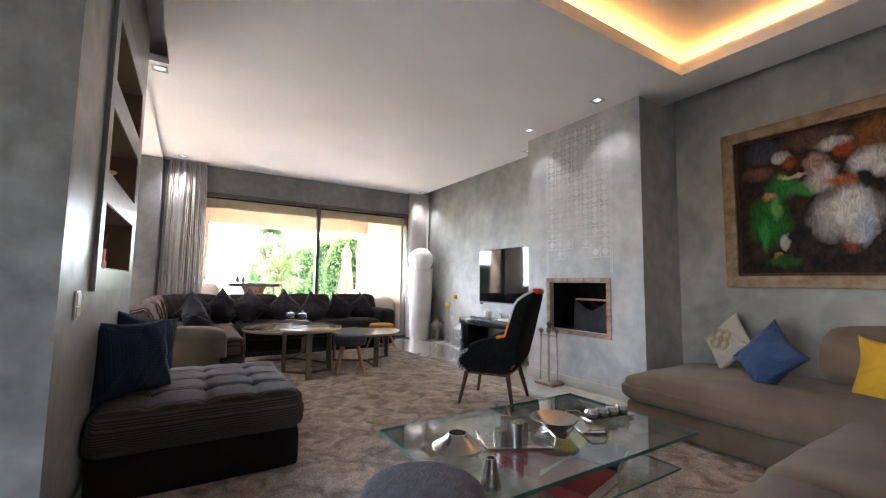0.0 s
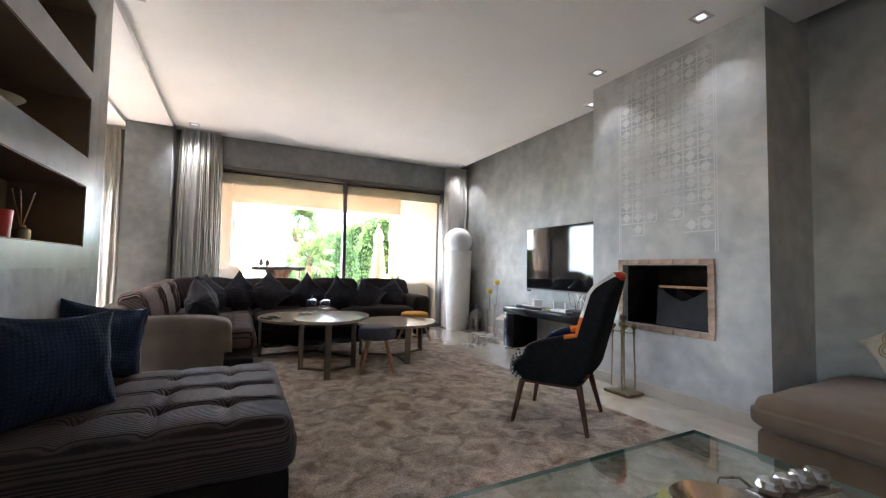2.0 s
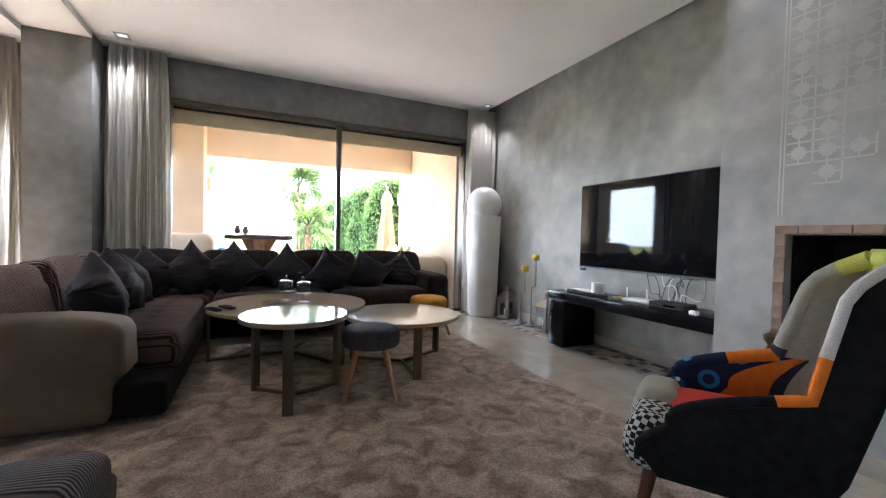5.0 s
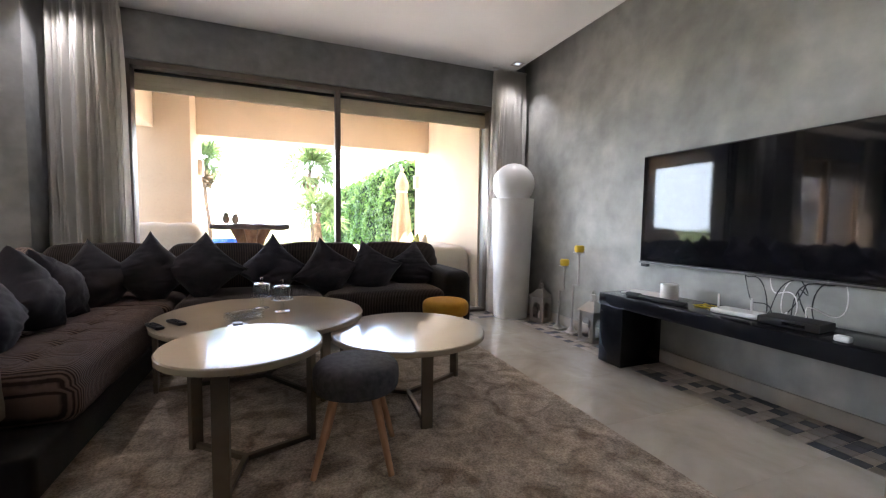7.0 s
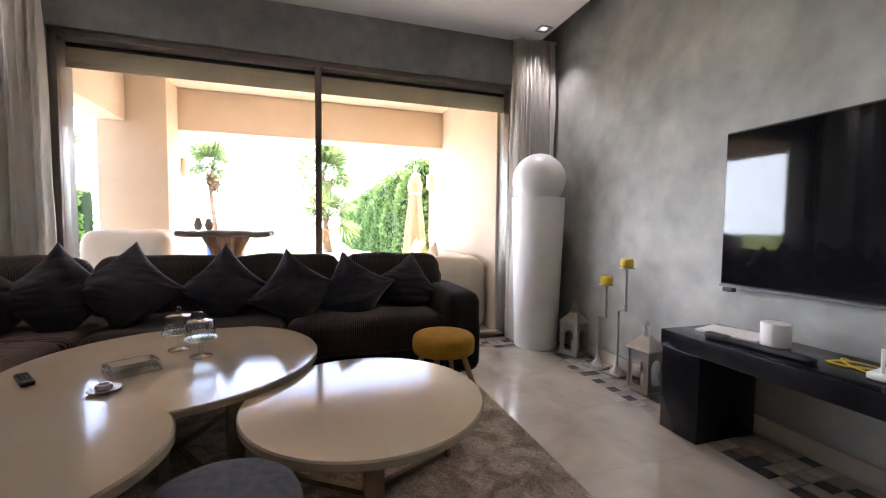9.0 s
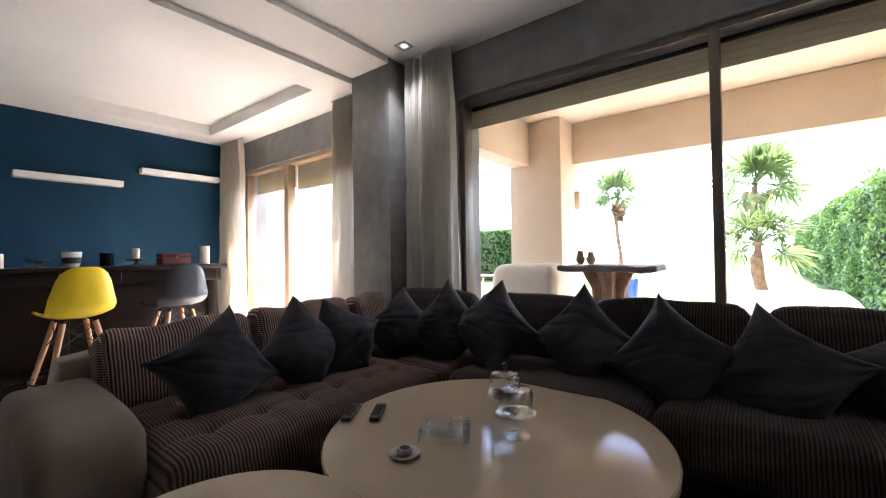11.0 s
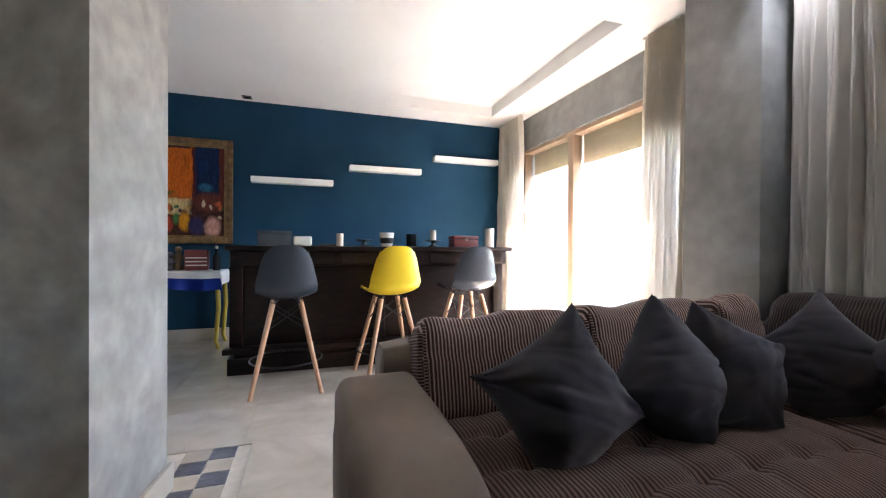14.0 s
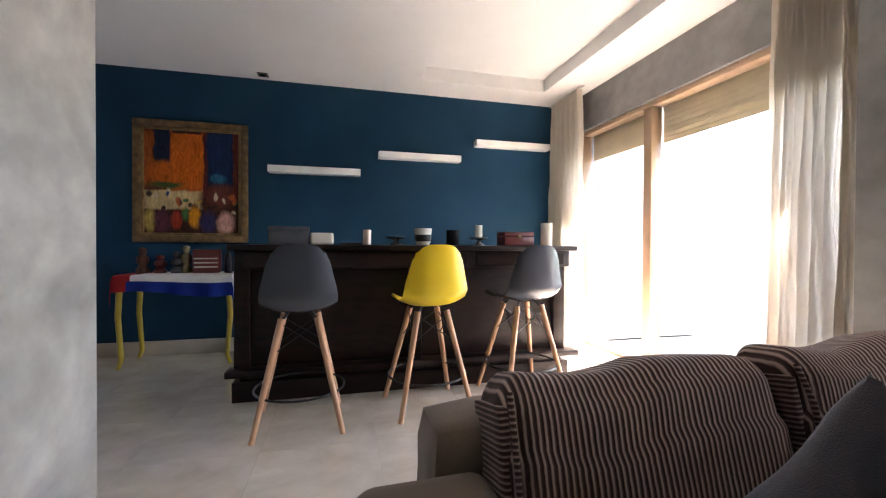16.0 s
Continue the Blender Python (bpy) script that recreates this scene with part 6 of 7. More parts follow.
for x, y, watts in ((-0.345, 4.365, 0.8), (-0.22, 7.20, 3.6), (3.30, 2.68, 0.85), (3.30, 3.63, 0.85), (3.82, 4.18, 0.8), (3.87, 7.26, 3.2)):
    spot(x, y, CEIL - 0.0005, watts)
sp2 = thing("ceiling_vent", pose(-3.98, 4.13, BAR_CEIL - 0.001), "small dark square ceiling fitting", "ceiling fitting")
part("frame", box(-0.05, 0.05, -0.05, 0.05, -0.008, 0, 0.002, 1), BLACK, sp2)
part("lens", lathe([(0, -0.012), (0.03, -0.011), (0.034, -0.008)], 16), SCREEN, sp2)
# lit tray: an upstand that hides the light strip
bm = box(0.9, 3.5, 1.98, 2.02, CEIL + 0.06, CEIL + 0.10)
box(3.5, 3.54, -2.2, 2.02, CEIL + 0.06, CEIL + 0.10, bm=bm)
# unseen baffles added behind the strip, stopping its light at the shadow gaps
box(3.66, 3.70, -2.2, 2.17, CEIL + 0.06, CEIL + 0.2, bm=bm)
box(0.9, 3.66, 2.13, 2.17, CEIL + 0.06, CEIL + 0.2, bm=bm)
setting("trim_tray", bm, WHITE, "upstand of the lit ceiling tray with unseen light baffles")
bm = box(0.9, 3.5, 2.06, 2.09, CEIL + 0.08, CEIL + 0.10)
box(3.58, 3.61, -2.2, 2.0, CEIL + 0.08, CEIL + 0.10, bm=bm)
single("light_strip", bm, COVE, pose(0, 0, 0), "warm light strip hidden in the ceiling tray", "light strip")


# ---- paintings ----
def blotch(name, ground, blobs, grain=7.0, warp=0.2, low=0.25):
    """Oil paint in loose patches: each blob is (y, z, ry, rz, colour) on the canvas."""
    m = mk(name, ground[0], ground[1], grain, 0.5, 0.5, 30, detail=8, dist=2.0, spec=0.12)
    nt = m.node_tree
    b = nt.nodes["Principled BSDF"]
    col = b.inputs["Base Color"].links[0].from_socket
    tc = nt.nodes.new("ShaderNodeTexCoord")
    nz = nt.nodes.new("ShaderNodeTexNoise")
    nz.inputs["Scale"].default_value, nz.inputs["Detail"].default_value = 9.0, 9.0
    nt.links.new(tc.outputs["Object"], nz.inputs["Vector"])
    ad = nt.nodes.new("ShaderNodeVectorMath")
    ad.operation = "MULTIPLY_ADD"
    ad.inputs[1].default_value = (warp, warp, warp)
    nt.links.new(nz.outputs["Color"], ad.inputs[0])
    nt.links.new(tc.outputs["Object"], ad.inputs[2])
    for y, z, ry, rz, c, *square in blobs:
        mp = nt.nodes.new("ShaderNodeMapping")
        mp.vector_type = "POINT"
        mp.inputs["Location"].default_value = (0, -(y + warp / 2) / ry, -(z + warp / 2) / rz)
        mp.inputs["Scale"].default_value = (0, 1 / ry, 1 / rz)
        nt.links.new(ad.outputs[0], mp.inputs[0])
        ln = nt.nodes.new("ShaderNodeVectorMath")
        ln.operation = "LENGTH"
        nt.links.new(mp.outputs[0], ln.inputs[0])
        r = nt.nodes.new("ShaderNodeMapRange")
        r.inputs[1].default_value, r.inputs[2].default_value, r.inputs[3].default_value, r.inputs[4].default_value = 0.55, 1.1, 1, 0
        if square:
            ab = nt.nodes.new("ShaderNodeVectorMath")
            ab.operation = "ABSOLUTE"
            nt.links.new(mp.outputs[0], ab.inputs[0])
            xyz = nt.nodes.new("ShaderNodeSeparateXYZ")
            nt.links.new(ab.outputs[0], xyz.inputs[0])
            big_of = nt.nodes.new("ShaderNodeMath")
            big_of.operation = "MAXIMUM"
            nt.links.new(xyz.outputs[1], big_of.inputs[0])
            nt.links.new(xyz.outputs[2], big_of.inputs[1])
            r.inputs[1].default_value = 0.85
            nt.links.new(big_of.outputs[0], r.inputs[0])
        else:
            nt.links.new(ln.outputs["Value"], r.inputs[0])
        mx = nt.nodes.new("ShaderNodeMix")
        mx.data_type = "RGBA"
        mx.inputs[7].default_value = (*c, 1)
        nt.links.new(r.outputs[0], mx.inputs[0])
        nt.links.new(col, mx.inputs[6])
        col = mx.outputs[2]
    st = nt.nodes.new("ShaderNodeMapping")
    st.inputs["Rotation"].default_value = (0.7, 0, 0)
    st.inputs["Scale"].default_value = (1, 9, 2.2)
    nt.links.new(ad.outputs[0], st.inputs[0])
    n3 = nt.nodes.new("ShaderNodeTexNoise")
    n3.inputs["Scale"].default_value, n3.inputs["Detail"].default_value, n3.inputs["Distortion"].default_value = 4.0, 7.0, 1.5
    nt.links.new(st.outputs[0], n3.inputs["Vector"])
    mr = nt.nodes.new("ShaderNodeMapRange")
    mr.inputs[1].default_value, mr.inputs[2].default_value, mr.inputs[3].default_value, mr.inputs[4].default_value = 0.3, 0.7, low, 1.85 - low
    nt.links.new(n3.outputs[0], mr.inputs[0])
    hs = nt.nodes.new("ShaderNodeHueSaturation")
    nt.links.new(mr.outputs[0], hs.inputs["Value"])
    nt.links.new(col, hs.inputs["Color"])
    nt.links.new(hs.outputs[0], b.inputs["Base Color"])
    return m


def painting(at, w, h, fw, fmat, canvas, label, inner):
    p = thing("painting", at, label, "painting")
    part("canvas", box(-0.012, -0.008, -w / 2 + fw, w / 2 - fw, -h / 2 + fw, h / 2 - fw), canvas, p, "loose patches of oil paint")
    part("backing", box(-0.008, 0.0, -w / 2 + 0.01, w / 2 - 0.01, -h / 2 + 0.01, h / 2 - 0.01), BLACK, p)
    for s in (1, -1):
        part("frame_rail", box(-0.045, -0.008, -w / 2, w / 2, s * (h / 2 - fw / 2) - fw / 2, s * (h / 2 - fw / 2) + fw / 2, 0.012), fmat, p)
        part("frame_stile", box(-0.043, -0.0085, s * (w / 2 - fw / 2) - fw / 2, s * (w / 2 - fw / 2) + fw / 2, -h / 2 + fw * 0.9, h / 2 - fw * 0.9, 0.012), fmat, p)
        part("slip", box(-0.022, -0.009, -w / 2 + fw, w / 2 - fw, s * (h / 2 - fw - 0.012) - 0.012, s * (h / 2 - fw - 0.012) + 0.012, 0.003, 1), inner, p)
        part("slip", box(-0.022, -0.0095, s * (w / 2 - fw - 0.012) - 0.012, s * (w / 2 - fw - 0.012) + 0.012, -h / 2 + fw + 0.024, h / 2 - fw - 0.024, 0.003, 1), inner, p)
    return p


big = blotch("oil_dancing_colours", ((0.008, 0.008, 0.007), (0.045, 0.022, 0.014)), (
    (0.62, 0.48, 0.16, 0.12, (0.045, 0.055, 0.075)), (0.28, 0.50, 0.22, 0.10, (0.12, 0.075, 0.06)), (-0.08, 0.42, 0.18, 0.16, (0.20, 0.085, 0.03)), (0.66, 0.28, 0.12, 0.06, (0.16, 0.07, 0.05)),
    (0.60, -0.14, 0.16, 0.24, (0.010, 0.13, 0.020)), (0.50, 0.14, 0.13, 0.12, (0.015, 0.17, 0.030)), (0.36, 0.10, 0.12, 0.06, (0.04, 0.22, 0.05)), (0.55, -0.03, 0.05, 0.12, (0.10, 0.28, 0.06)), (0.64, -0.25, 0.05, 0.14, (0.02, 0.24, 0.05)),
    (0.50, 0.40, 0.07, 0.05, (0.52, 0.49, 0.44)), (0.45, 0.33, 0.045, 0.055, (0.24, 0.05, 0.02)), (0.60, 0.08, 0.06, 0.04, (0.42, 0.20, 0.10)), (0.42, 0.22, 0.10, 0.022, (0.45, 0.36, 0.26)),
    (0.13, -0.14, 0.22, 0.22, (0.42, 0.40, 0.37)), (0.10, -0.08, 0.12, 0.18, (0.62, 0.60, 0.56)), (0.02, -0.24, 0.06, 0.16, (0.36, 0.40, 0.46)), (0.25, 0.17, 0.10, 0.12, (0.50, 0.45, 0.42)), (-0.02, 0.23, 0.14, 0.12, (0.58, 0.57, 0.55)),
    (0.18, 0.43, 0.11, 0.06, (0.58, 0.53, 0.50)), (0.12, 0.365, 0.06, 0.07, (0.34, 0.055, 0.02)), (0.15, 0.12, 0.12, 0.045, (0.42, 0.12, 0.04)), (0.01, 0.12, 0.045, 0.10, (0.012, 0.012, 0.014)), (-0.12, 0.10, 0.05, 0.05, (0.36, 0.13, 0.07)), (0.28, 0.30, 0.08, 0.09, (0.36, 0.22, 0.19)),
    (0.50, -0.33, 0.04, 0.08, (0.44, 0.43, 0.40)), (0.56, -0.44, 0.035, 0.03, (0.50, 0.24, 0.03)), (0.08, -0.32, 0.06, 0.05, (0.50, 0.48, 0.45)), (0.11, -0.39, 0.05, 0.06, (0.20, 0.045, 0.03)), (0.52, -0.48, 0.13, 0.05, (0.015, 0.09, 0.02)),
    (-0.45, 0.0, 0.20, 0.34, (0.20, 0.10, 0.04)), (-0.40, 0.25, 0.12, 0.12, (0.45, 0.42, 0.40))), 5, 0.12, 0.55)
painting(pose(TV_X, 1.03, 1.79), 1.88, 1.40, 0.10, GILT_PALE, big, "dark oil painting with green and white swirls in gilt frame", WOOD_DARK)
town = [
    (0.05, 0.28, 0.07, 0.27, (0.30, 0.07, 0.015), 1), (0.22, 0.42, 0.16, 0.15, (0.46, 0.10, 0.012)), (0.45, 0.29, 0.175, 0.30, (0.52, 0.115, 0.012), 1),
    (0.20, 0.15, 0.075, 0.16, (0.012, 0.018, 0.045), 1), (0.45, 0.02, 0.15, 0.03, (0.05, 0.02, 0.02), 1), (0.78, 0.25, 0.14, 0.28, (0.008, 0.022, 0.075), 1),
    (0.96, 0.30, 0.045, 0.33, (0.13, 0.03, 0.02), 1), (0.76, 0.46, 0.09, 0.055, (0.02, 0.13, 0.24)), (0.625, 0.33, 0.018, 0.32, (0.09, 0.016, 0.02), 1),
    (0.24, 0.53, 0.20, 0.035, (0.05, 0.075, 0.02)), (0.80, 0.62, 0.19, 0.12, (0.13, 0.035, 0.025)), (0.30, 0.67, 0.28, 0.09, (0.52, 0.38, 0.19), 1)]
rp = random.Random(12)
for _ in range(22):
    town.append((rp.uniform(0.06, 0.94), rp.uniform(0.60, 0.78), rp.uniform(0.012, 0.035), rp.uniform(0.02, 0.05), rp.choice(((0.05, 0.03, 0.03), (0.45, 0.10, 0.03), (0.55, 0.45, 0.30), (0.03, 0.06, 0.14), (0.06, 0.14, 0.06), (0.40, 0.22, 0.05)))))
town += [(0.08, 0.86, 0.06, 0.13, (0.42, 0.31, 0.08)), (0.20, 0.88, 0.10, 0.13, (0.10, 0.03, 0.05)), (0.34, 0.86, 0.06, 0.10, (0.36, 0.04, 0.02)), (0.43, 0.80, 0.04, 0.07, (0.05, 0.16, 0.05)),
         (0.52, 0.83, 0.065, 0.11, (0.64, 0.25, 0.012)), (0.66, 0.88, 0.10, 0.12, (0.035, 0.03, 0.10)), (0.84, 0.88, 0.10, 0.12, (0.56, 0.31, 0.25))]
small = blotch("oil_orange_town", ((0.03, 0.012, 0.012), (0.09, 0.028, 0.016)), [(0.445 - 0.89 * fx, 0.53 - 1.06 * fz, rx * 0.89, rz * 1.06, c, *q) for fx, fz, rx, rz, c, *q in town], 9, 0.06, 0.55)
painting(pose(BLUE_X, 3.455, 1.715, 0, 0, 180), 1.03, 1.20, 0.07, GILT_DARK, small, "oil painting in orange and blue patches in a gilt frame", GOLD)


# ---- bar room ----
bar = thing("bar_counter", pose(0, 0, 0), "long dark wenge bar counter with a thick top", "bar counter")
part("counter_top", box(-3.22, -2.50, 4.17, 6.77, 1.06, 1.10, 0.008), WENGE, bar)
part("apron", box(-3.16, -2.56, 4.20, 6.73, 0.93, 1.06, 0.006), WENGE, bar)
part("front_panel", box(-3.10, -2.64, 4.22, 6.70, 0.14, 0.93, 0.004), WENGE, bar)
for k in range(3):
    part("drawer_front", box(-2.562, -2.552, 4.26 + 0.83 * k, 5.02 + 0.83 * k, 0.945, 1.045, 0.003, 1), WENGE, bar)
    part("pull", box(-2.553, -2.540, 4.58 + 0.83 * k, 4.70 + 0.83 * k, 0.96, 0.968, 0.002, 1), STEEL, bar, "slim steel pull")
part("plinth", box(-3.14, -2.62, 4.17, 6.76, 0.0, 0.14, 0.006), WENGE, bar)
part("foot_ledge", box(-2.66, -2.52, 4.15, 6.80, 0.20, 0.245, 0.006), WENGE, bar)
for y in (4.24, 5.45, 6.66):
    part("pilaster", box(-2.66, -2.60, y - 0.05, y + 0.05, 0.245, 0.93, 0.006), WENGE, bar)

for y0, z in ((4.16, 1.847), (5.285, 2.055), (6.40, 2.255)):
    sh = thing("wall_shelf", pose(BLUE_X, y0 + 0.4725, z), "slim white floating wall shelf", "shelf", "white floating shelves")
    part("board", box(0, 0.12, -0.465, 0.465, -0.005, 0.065, 0.003, 1), WHITE_PLASTIC, sh)


def bar_stool(x, y, turn, mat, label):
    s = thing("bar_stool", pose(x, y, 0, 0, 0, turn), label, "bar stool", "bar stools at the counter")
    # local: the seat faces +y
    H = 0.70
    t = bmesh.new()
    nu, nv = 22, 26
    rows = []
    for j in range(nv + 1):
        f = j / nv
        if f < 0.45:
            g = f / 0.45
            py, pz = 0.21 - 0.36 * g, H + 0.015 - 0.03 * math.sin(g * math.pi * 0.9)
            if g < 0.15:
                pz -= 0.03 * (1 - g / 0.15) ** 2
        else:
            g = (f - 0.45) / 0.55
            bend = min(1, g / 0.3)
            py = -0.15 - 0.07 * math.sin(bend * math.pi / 2) - 0.05 * g
            pz = H + 0.005 + 0.40 * g ** 1.15
        w = 0.205 + 0.012 * math.sin(f * math.pi)
        if f > 0.55:
            w = 0.217 - 0.078 * ((f - 0.55) / 0.45) ** 1.6
        row = []
        for i in range(nu + 1):
            u = 2 * i / nu - 1
            curl = abs(u) ** 2.6
            up = 0.05 * curl * (1 if f < 0.5 else max(0.0, 1 - (f - 0.5) * 4))
            fwd = 0.075 * curl * max(0.0, min(1, (f - 0.42) * 4)) * (1 - 0.5 * f)
            zc = pz + up - (0.05 * abs(u) ** 4 if f > 0.97 else 0.02 * abs(u) ** 4 if f > 0.9 else 0)
            row.append(t.verts.new((u * w, py + fwd, zc)))
        rows.append(row)
    for a, b in zip(rows, rows[1:]):
        for i in range(nu):
            t.faces.new((a[i], a[i + 1], b[i + 1], b[i]))
    bmesh.ops.recalc_face_normals(t, faces=t.faces[:])
    bmesh.ops.solidify(t, geom=t.faces[:], thickness=0.008)
    part("seat_shell", t, mat, s, "moulded plastic shell", angle=75)
    tops, feet = [], []
    for sx in (-1, 1):
        for sy in (-1, 1):
            a, b = Vector((sx * 0.10, sy * 0.10 - 0.01, H - 0.035)), Vector((sx * 0.245, sy * 0.235, 0.0))
            tops.append(a)
            feet.append(b)
            part("leg", tube([a, b], 0.021, 10, None, 0.016), WOOD_BEECH, s, "tapered beech leg")
            part("bracket", tube([a + Vector((0, 0, -0.015)), a + Vector((-sx * 0.04, -sy * 0.03, 0.035))], 0.009, 6), BLACK, s)
    for a, b in ((0, 1), (1, 3), (3, 2), (2, 0)):
        p, q = tops[a].lerp(feet[a], 0.04), tops[b].lerp(feet[b], 0.30)
        part("wire_brace", tube([p, q], 0.004, 6), BLACK, s)
        p, q = tops[b].lerp(feet[b], 0.04), tops[a].lerp(feet[a], 0.30)
        part("wire_brace", tube([p, q], 0.004, 6), BLACK, s)
    rr = 0.265
    part("foot_ring", tube([(rr * math.cos(2 * math.pi * i / 40), rr * math.sin(2 * math.pi * i / 40), 0.225) for i in range(41)], 0.007, 8), BLACK, s)
    return s


bar_stool(-2.22, 4.66, 93, GREY_SHELL, "charcoal grey shell bar stool with beech legs")
bar_stool(-2.30, 5.48, 96, YELLOW, "bright yellow shell bar stool with beech legs")
bar_stool(-2.38, 6.22, 96, GREY_SHELL, "charcoal grey shell bar stool with beech legs")

BZ = 1.1005
c = thing("storage_box", pose(-2.85, 4.52, BZ, 0, 0, 4), "grey fabric storage box on the bar", "box")
part("body", box(-0.10, 0.10, -0.14, 0.14, 0, 0.10, 0.004), LEATHER, c)
part("lid", box(-0.105, 0.105, -0.145, 0.145, 0.10, 0.135, 0.004), LEATHER, c)
c = thing("tissue_box", pose(-2.82, 4.76, BZ), "small white woven tissue box on the bar", "box")
part("body", soft(0.13, 0.17, 0.09, 0.015, 12), PAPER, c)
single("notepad", soft(0.10, 0.16, 0.018, 0.004, 8, nz=2), WENGE, pose(-2.78, 4.98, BZ), "flat dark box on the bar", "box")
single("candle", lathe([(0.033, 0), (0.033, 0.115), (0.028, 0.12), (0, 0.117)], 22), mk("brushed_gold", (0.55, 0.42, 0.33), None, 9, 0.35, 0.1, 90, metal=0.6), pose(-2.82, 5.10, BZ), "pale gold pillar candle on the bar", "candle")


def cup_stand(x, y, candle, label):
    c = thing("candle_holder", pose(x, y, BZ), label, "candle holder")
    part("foot", lathe([(0.05, 0), (0.05, 0.006), (0.02, 0.02), (0.014, 0.045), (0.03, 0.058), (0.075, 0.062), (0.075, 0.068), (0, 0.066)], 24), PEWTER, c)
    for a in range(3):
        part("arm", tube([(0.02, 0, 0.04), (0.085, 0, 0.065)], 0.006, 6), PEWTER, c, "", pose(0, 0, 0, 0, 0, 120 * a))
    if candle:
        part("candle", lathe([(0.03, 0.068), (0.03, 0.165), (0.026, 0.17), (0, 0.167)], 20), PAPER, c, "ivory pillar candle")


PEWTER = mk("dark_pewter", (0.10, 0.10, 0.105), None, 8, 0.35, 0.1, 70, metal=0.9)
cup_stand(-2.82, 5.33, False, "dark pewter candle holder on the bar")
cup_stand(-2.82, 6.03, True, "dark pewter holder with an ivory candle on the bar")
j = thing("striped_pot", pose(-2.82, 5.55, BZ), "cream pot with a dark band on the bar", "pot")
part("body", lathe([(0.05, 0), (0.062, 0.03), (0.072, 0.135), (0.066, 0.135), (0.055, 0.03), (0, 0.02)], 28), PAPER, j)
part("band", lathe([(0.0625, 0.03), (0.0675, 0.062), (0.0695, 0.085)], 28), BLACK, j, "dark woven band")
single("glass_tumbler", lathe([(0.05, 0), (0.053, 0.005), (0.056, 0.125), (0.052, 0.125), (0.048, 0.012), (0, 0.012)], 26), BLACK_GLOSS, pose(-2.82, 5.80, BZ), "black glass tumbler on the bar", "tumbler")
c = thing("jewel_box", pose(-2.84, 6.37, BZ), "red leather box with a clasp on the bar", "box")
RED_LEATHER = mk("oxblood_leather", (0.10, 0.014, 0.012), (0.15, 0.022, 0.018), 12, 0.45, 0.2, 80)
part("body", box(-0.09, 0.09, -0.135, 0.135, 0, 0.075, 0.006), RED_LEATHER, c)
part("lid", box(-0.092, 0.092, -0.137, 0.137, 0.078, 0.115, 0.008), RED_LEATHER, c)
part("clasp", box(0.092, 0.097, -0.015, 0.015, 0.06, 0.09, 0.002, 1), BRASS, c)
single("paper_roll", lathe([(0.015, 0), (0.05, 0), (0.05, 0.20), (0.015, 0.20)], 26), PAPER, pose(-2.86, 6.68, BZ), "white paper roll standing on the bar", "roll")

con = thing("console_table", pose(-3.86, 3.46, 0), "small yellow console table under a flag cloth", "console table")
YEL_PAINT = mk("yellow_painted_wood", (0.32, 0.23, 0.014), None, 6, 0.45, 0.1, 60)
part("tabletop", box(-0.22, 0.22, -0.47, 0.47, 0.79, 0.82, 0.006), YEL_PAINT, con)
for sx in (-0.19, 0.19):
    for sy in (-0.43, 0.43):
        part("leg", tube([(sx, sy, 0.79), (sx, sy * 1.04, 0.45), (sx, sy * 0.98, 0.08), (sx, sy * 1.04, 0)], 0.026, 10, None, 0.018), YEL_PAINT, con, "curved yellow leg")
FLAG = []
for nm, cc in (("red_cloth", (0.28, 0.02, 0.02)), ("white_cloth", (0.62, 0.62, 0.62)), ("blue_cloth", (0.01, 0.03, 0.22))):
    FLAG.append(mk(nm, cc, None, 5, 0.8, 0.15, 200))
bm = bmesh.new()
n, m_ = 40, 16
rows = []
for j2 in range(m_ + 1):
    f = j2 / m_
    row = []
    for i in range(n + 1):
        u = -0.52 + 1.04 * i / n
        over = max(0.0, f - 0.6) / 0.4
        drop = over * (0.17 + 0.03 * math.sin(5 * u))
        x = -0.22 + min(f / 0.6, 1) * 0.45 + over * (0.02 + 0.018 * math.sin(26 * u))
        side = max(0.0, abs(u) - 0.48) * 3.5
        row.append(bm.verts.new((x, math.copysign(min(abs(u), 0.485), u), 0.825 - drop - side)))
    rows.append(row)
for j2 in range(m_):
    for i in range(n):
        f = bm.faces.new((rows[j2][i], rows[j2 + 1][i], rows[j2 + 1][i + 1], rows[j2][i + 1]))
        f.material_index = 0 if i < 9 - j2 * 0.25 else (1 if j2 < 12 else 2)
bmesh.ops.recalc_face_normals(bm, faces=bm.faces[:])
single("flag_cloth", bm, FLAG, pose(-3.86, 3.46, 0.0), "red, white and blue cloth draped over the console table", "cloth")
rk = random.Random(4)
CZ = 0.827
for k, (dy, hh, mt) in enumerate(((-0.34, 0.24, WOOD_DARK), (-0.20, 0.17, RED_LEATHER), (-0.05, 0.20, PEWTER), (0.02, 0.26, BRASS))):
    single("carved_figurine", lathe([(0.05, 0), (0.055, 0.02), (0.03, hh * 0.3), (0.05, hh * 0.45), (0.045, hh * 0.62), (0.022, hh * 0.72), (0.035, hh * 0.84), (0.028, hh * 0.95), (0, hh)], 16), mt, pose(-3.84 + rk.uniform(-0.05, 0.05), 3.46 + dy, CZ), "small carved souvenir figure on the flag cloth", "figurine", "souvenirs on the console table")
sb2 = thing("souvenir_box", pose(-3.86, 3.66, CZ, 0, 0, 6), "red wooden souvenir box with pale stripes", "box")
part("body", box(-0.06, 0.06, -0.11, 0.11, 0, 0.22, 0.006), RED_LEATHER, sb2)
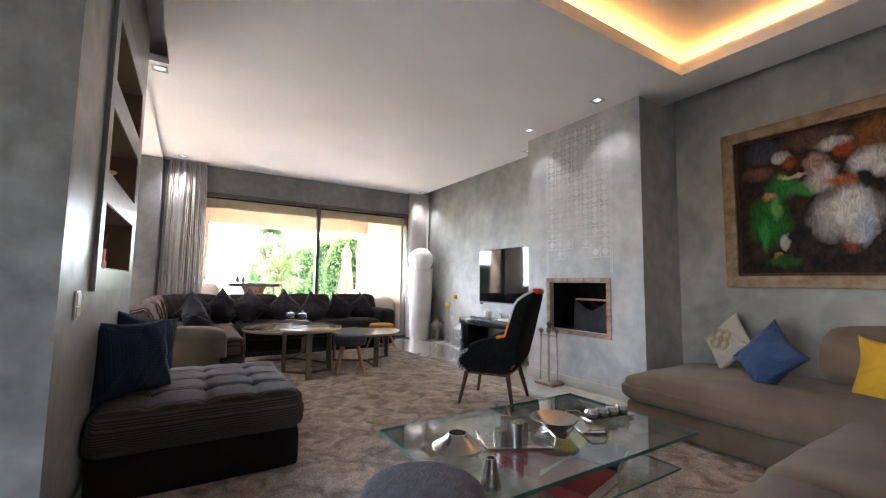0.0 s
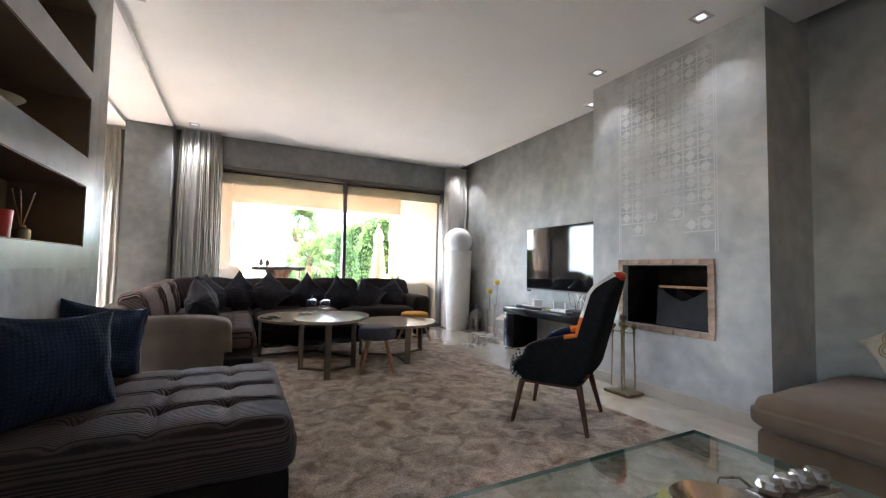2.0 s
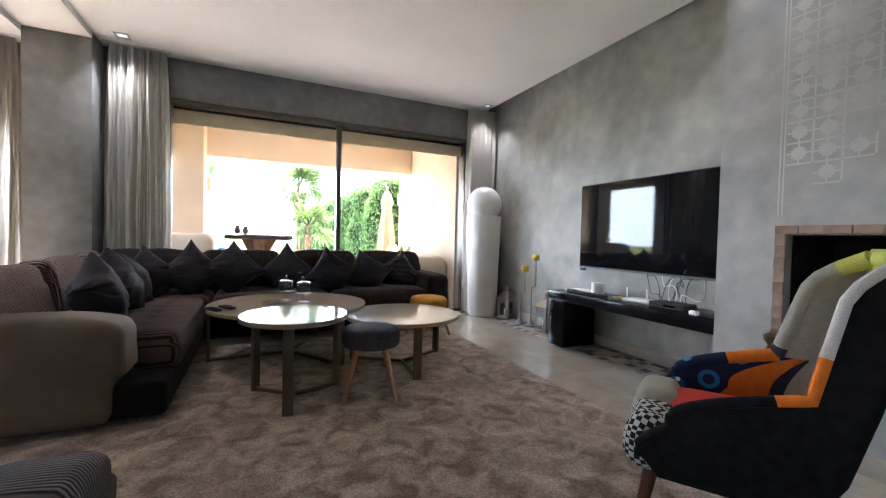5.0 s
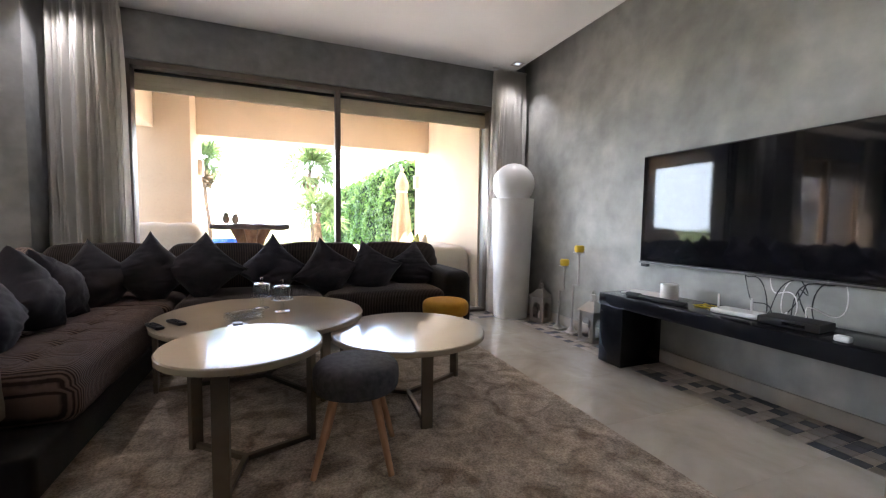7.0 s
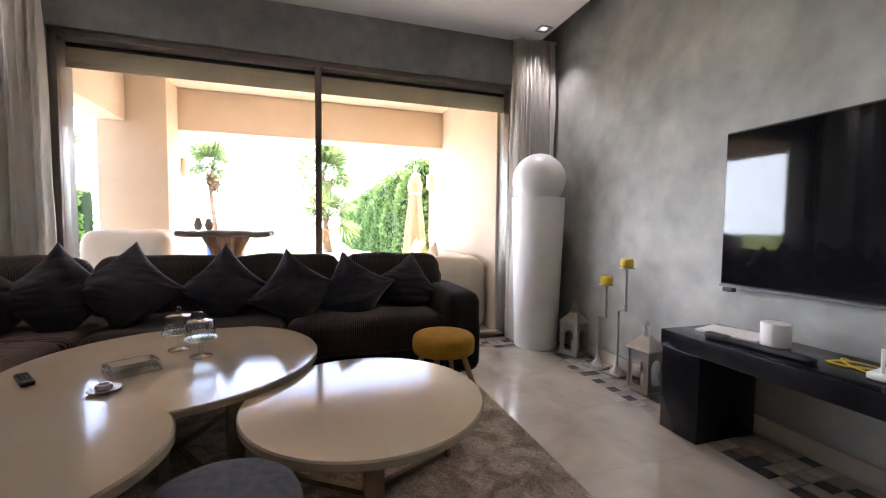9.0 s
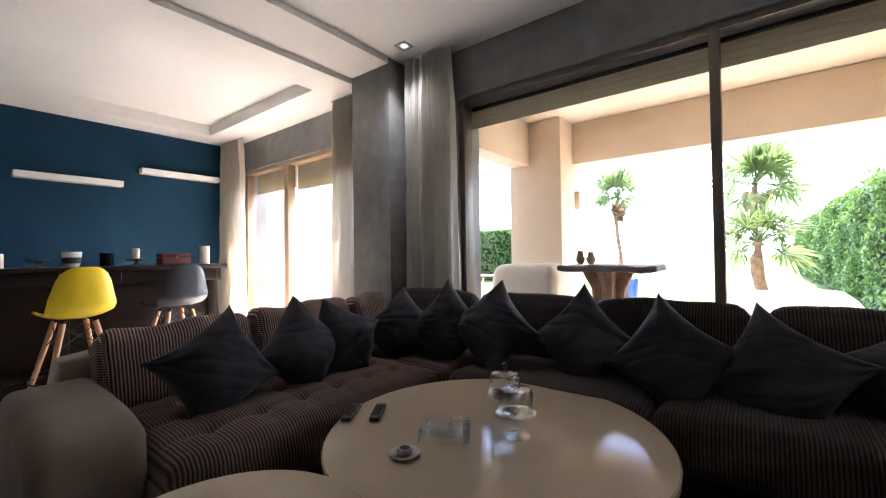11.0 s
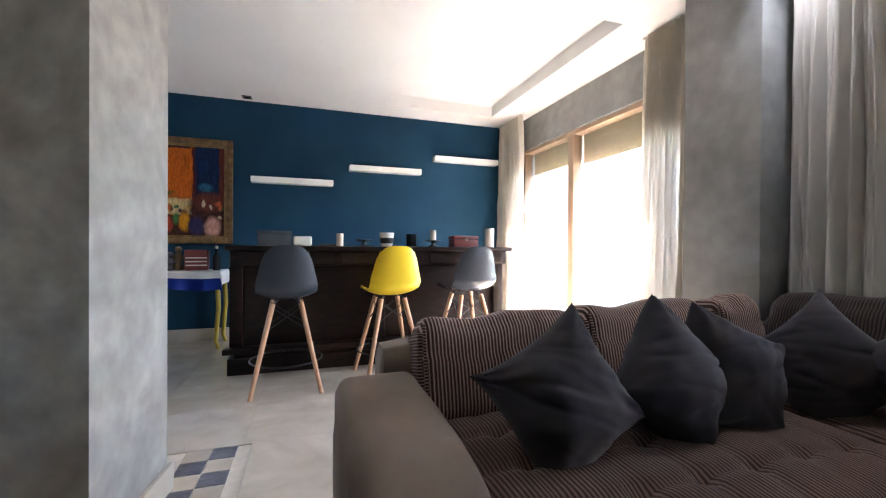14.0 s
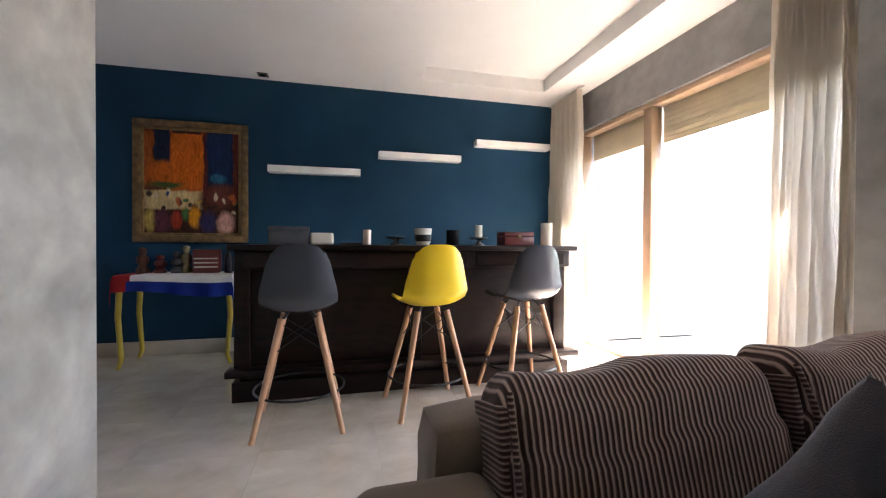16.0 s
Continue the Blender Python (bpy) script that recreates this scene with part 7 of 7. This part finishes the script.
for z in (0.05, 0.09, 0.13):
    part("stripe", box(0.06, 0.063, -0.10, 0.10, z, z + 0.012), PAPER, sb2)
rack = thing("bottle", pose(-3.80, 3.86, CZ), "dark glass bottle with a silver cap on the console table", "bottle")
part("body", lathe([(0.035, 0), (0.037, 0.02), (0.037, 0.14), (0.014, 0.19), (0.014, 0.24), (0, 0.24)], 20), BLACK_GLOSS, rack)
part("cap", lathe([(0.016, 0.235), (0.016, 0.265), (0, 0.268)], 16), STEEL, rack)

# ---- floor pieces ----
floor_ob = bpy.data.objects["floor"]
TILE = 0.6


def piece_mesh(name, sx, sy, h, mat, bev=0.002):
    t = box(-sx / 2, sx / 2, -sy / 2, sy / 2, -h, 0, bev, 1)
    me = bpy.data.meshes.new(name)
    t.to_mesh(me)
    t.free()
    me.materials.append(mat)
    return me


def lay(name, me, x, y, z=0.0, turn=0):
    o = new(name, me)
    o.parent = floor_ob
    o.matrix_basis = pose(x, y, z, 0, 0, turn)


def field(x0, x1, y0, y1, mat, size):
    nx, ny = max(1, round((x1 - x0) / size)), max(1, round((y1 - y0) / size))
    sx, sy = (x1 - x0) / nx, (y1 - y0) / ny
    me = piece_mesh("tile", sx - 0.0006, sy - 0.0006, 0.0058, mat, 0.0003)
    for i in range(nx):
        for j in range(ny):
            lay("tile", me, x0 + (i + 0.5) * sx, y0 + (j + 0.5) * sy)


MB = (0.38, 0.26)
field(2.94, TV_X - MB[0], 2.4, 6.6, MARBLE, TILE)
field(2.94, 3.55, -3.3, 2.4, MARBLE, TILE)
field(3.55, TV_X, -3.3, 2.4, MARBLE, TILE)
field(-0.42, TV_X - MB[0], 6.6, WIN_Y - 0.30, MARBLE, TILE)
field(-0.42, 2.94, -3.3, -1.05, MARBLE, TILE)
field(BLUE_X, -1.31, 0.8, WIN_Y, MARBLE, TILE)
field(-1.31, -0.42, 4.53, WIN_Y, MARBLE, TILE)
q = 0.1265
pal = [piece_mesh("mosaic_tile", q - 0.003, q - 0.003, 0.0058, m, 0.002) for m in (SLATE, MARBLE, TAN_STONE, SLATE_BLUE)]
q2 = 0.076
pal2 = [piece_mesh("mosaic_tile", q2 - 0.003, q2 - 0.003, 0.0058, m, 0.002) for m in (SLATE, MARBLE, TAN_STONE, SLATE_BLUE)]
rq = random.Random(2)


def band(x0, nx, y0, ny, size, checker=False):
    mesh = pal if size > 0.1 else pal2
    for i in range(nx):
        for j in range(ny):
            k = (3 if (i + j) % 2 else 1) if checker else rq.choice((0, 2, 2, 2, 0, 2, 2))
            lay("mosaic_tile", mesh[k], x0 + (i + 0.5) * size, y0 + (j + 0.5) * size)


band(TV_X - MB[0], 5, CY1 + 0.02, 46, q2)
band(3.0, 10, WIN_Y - 0.30, 4, q2)
band(-1.31, 7, 4.21, 2, 0.1265, True)
band(-0.42, 1, 4.46, 4, q, True)
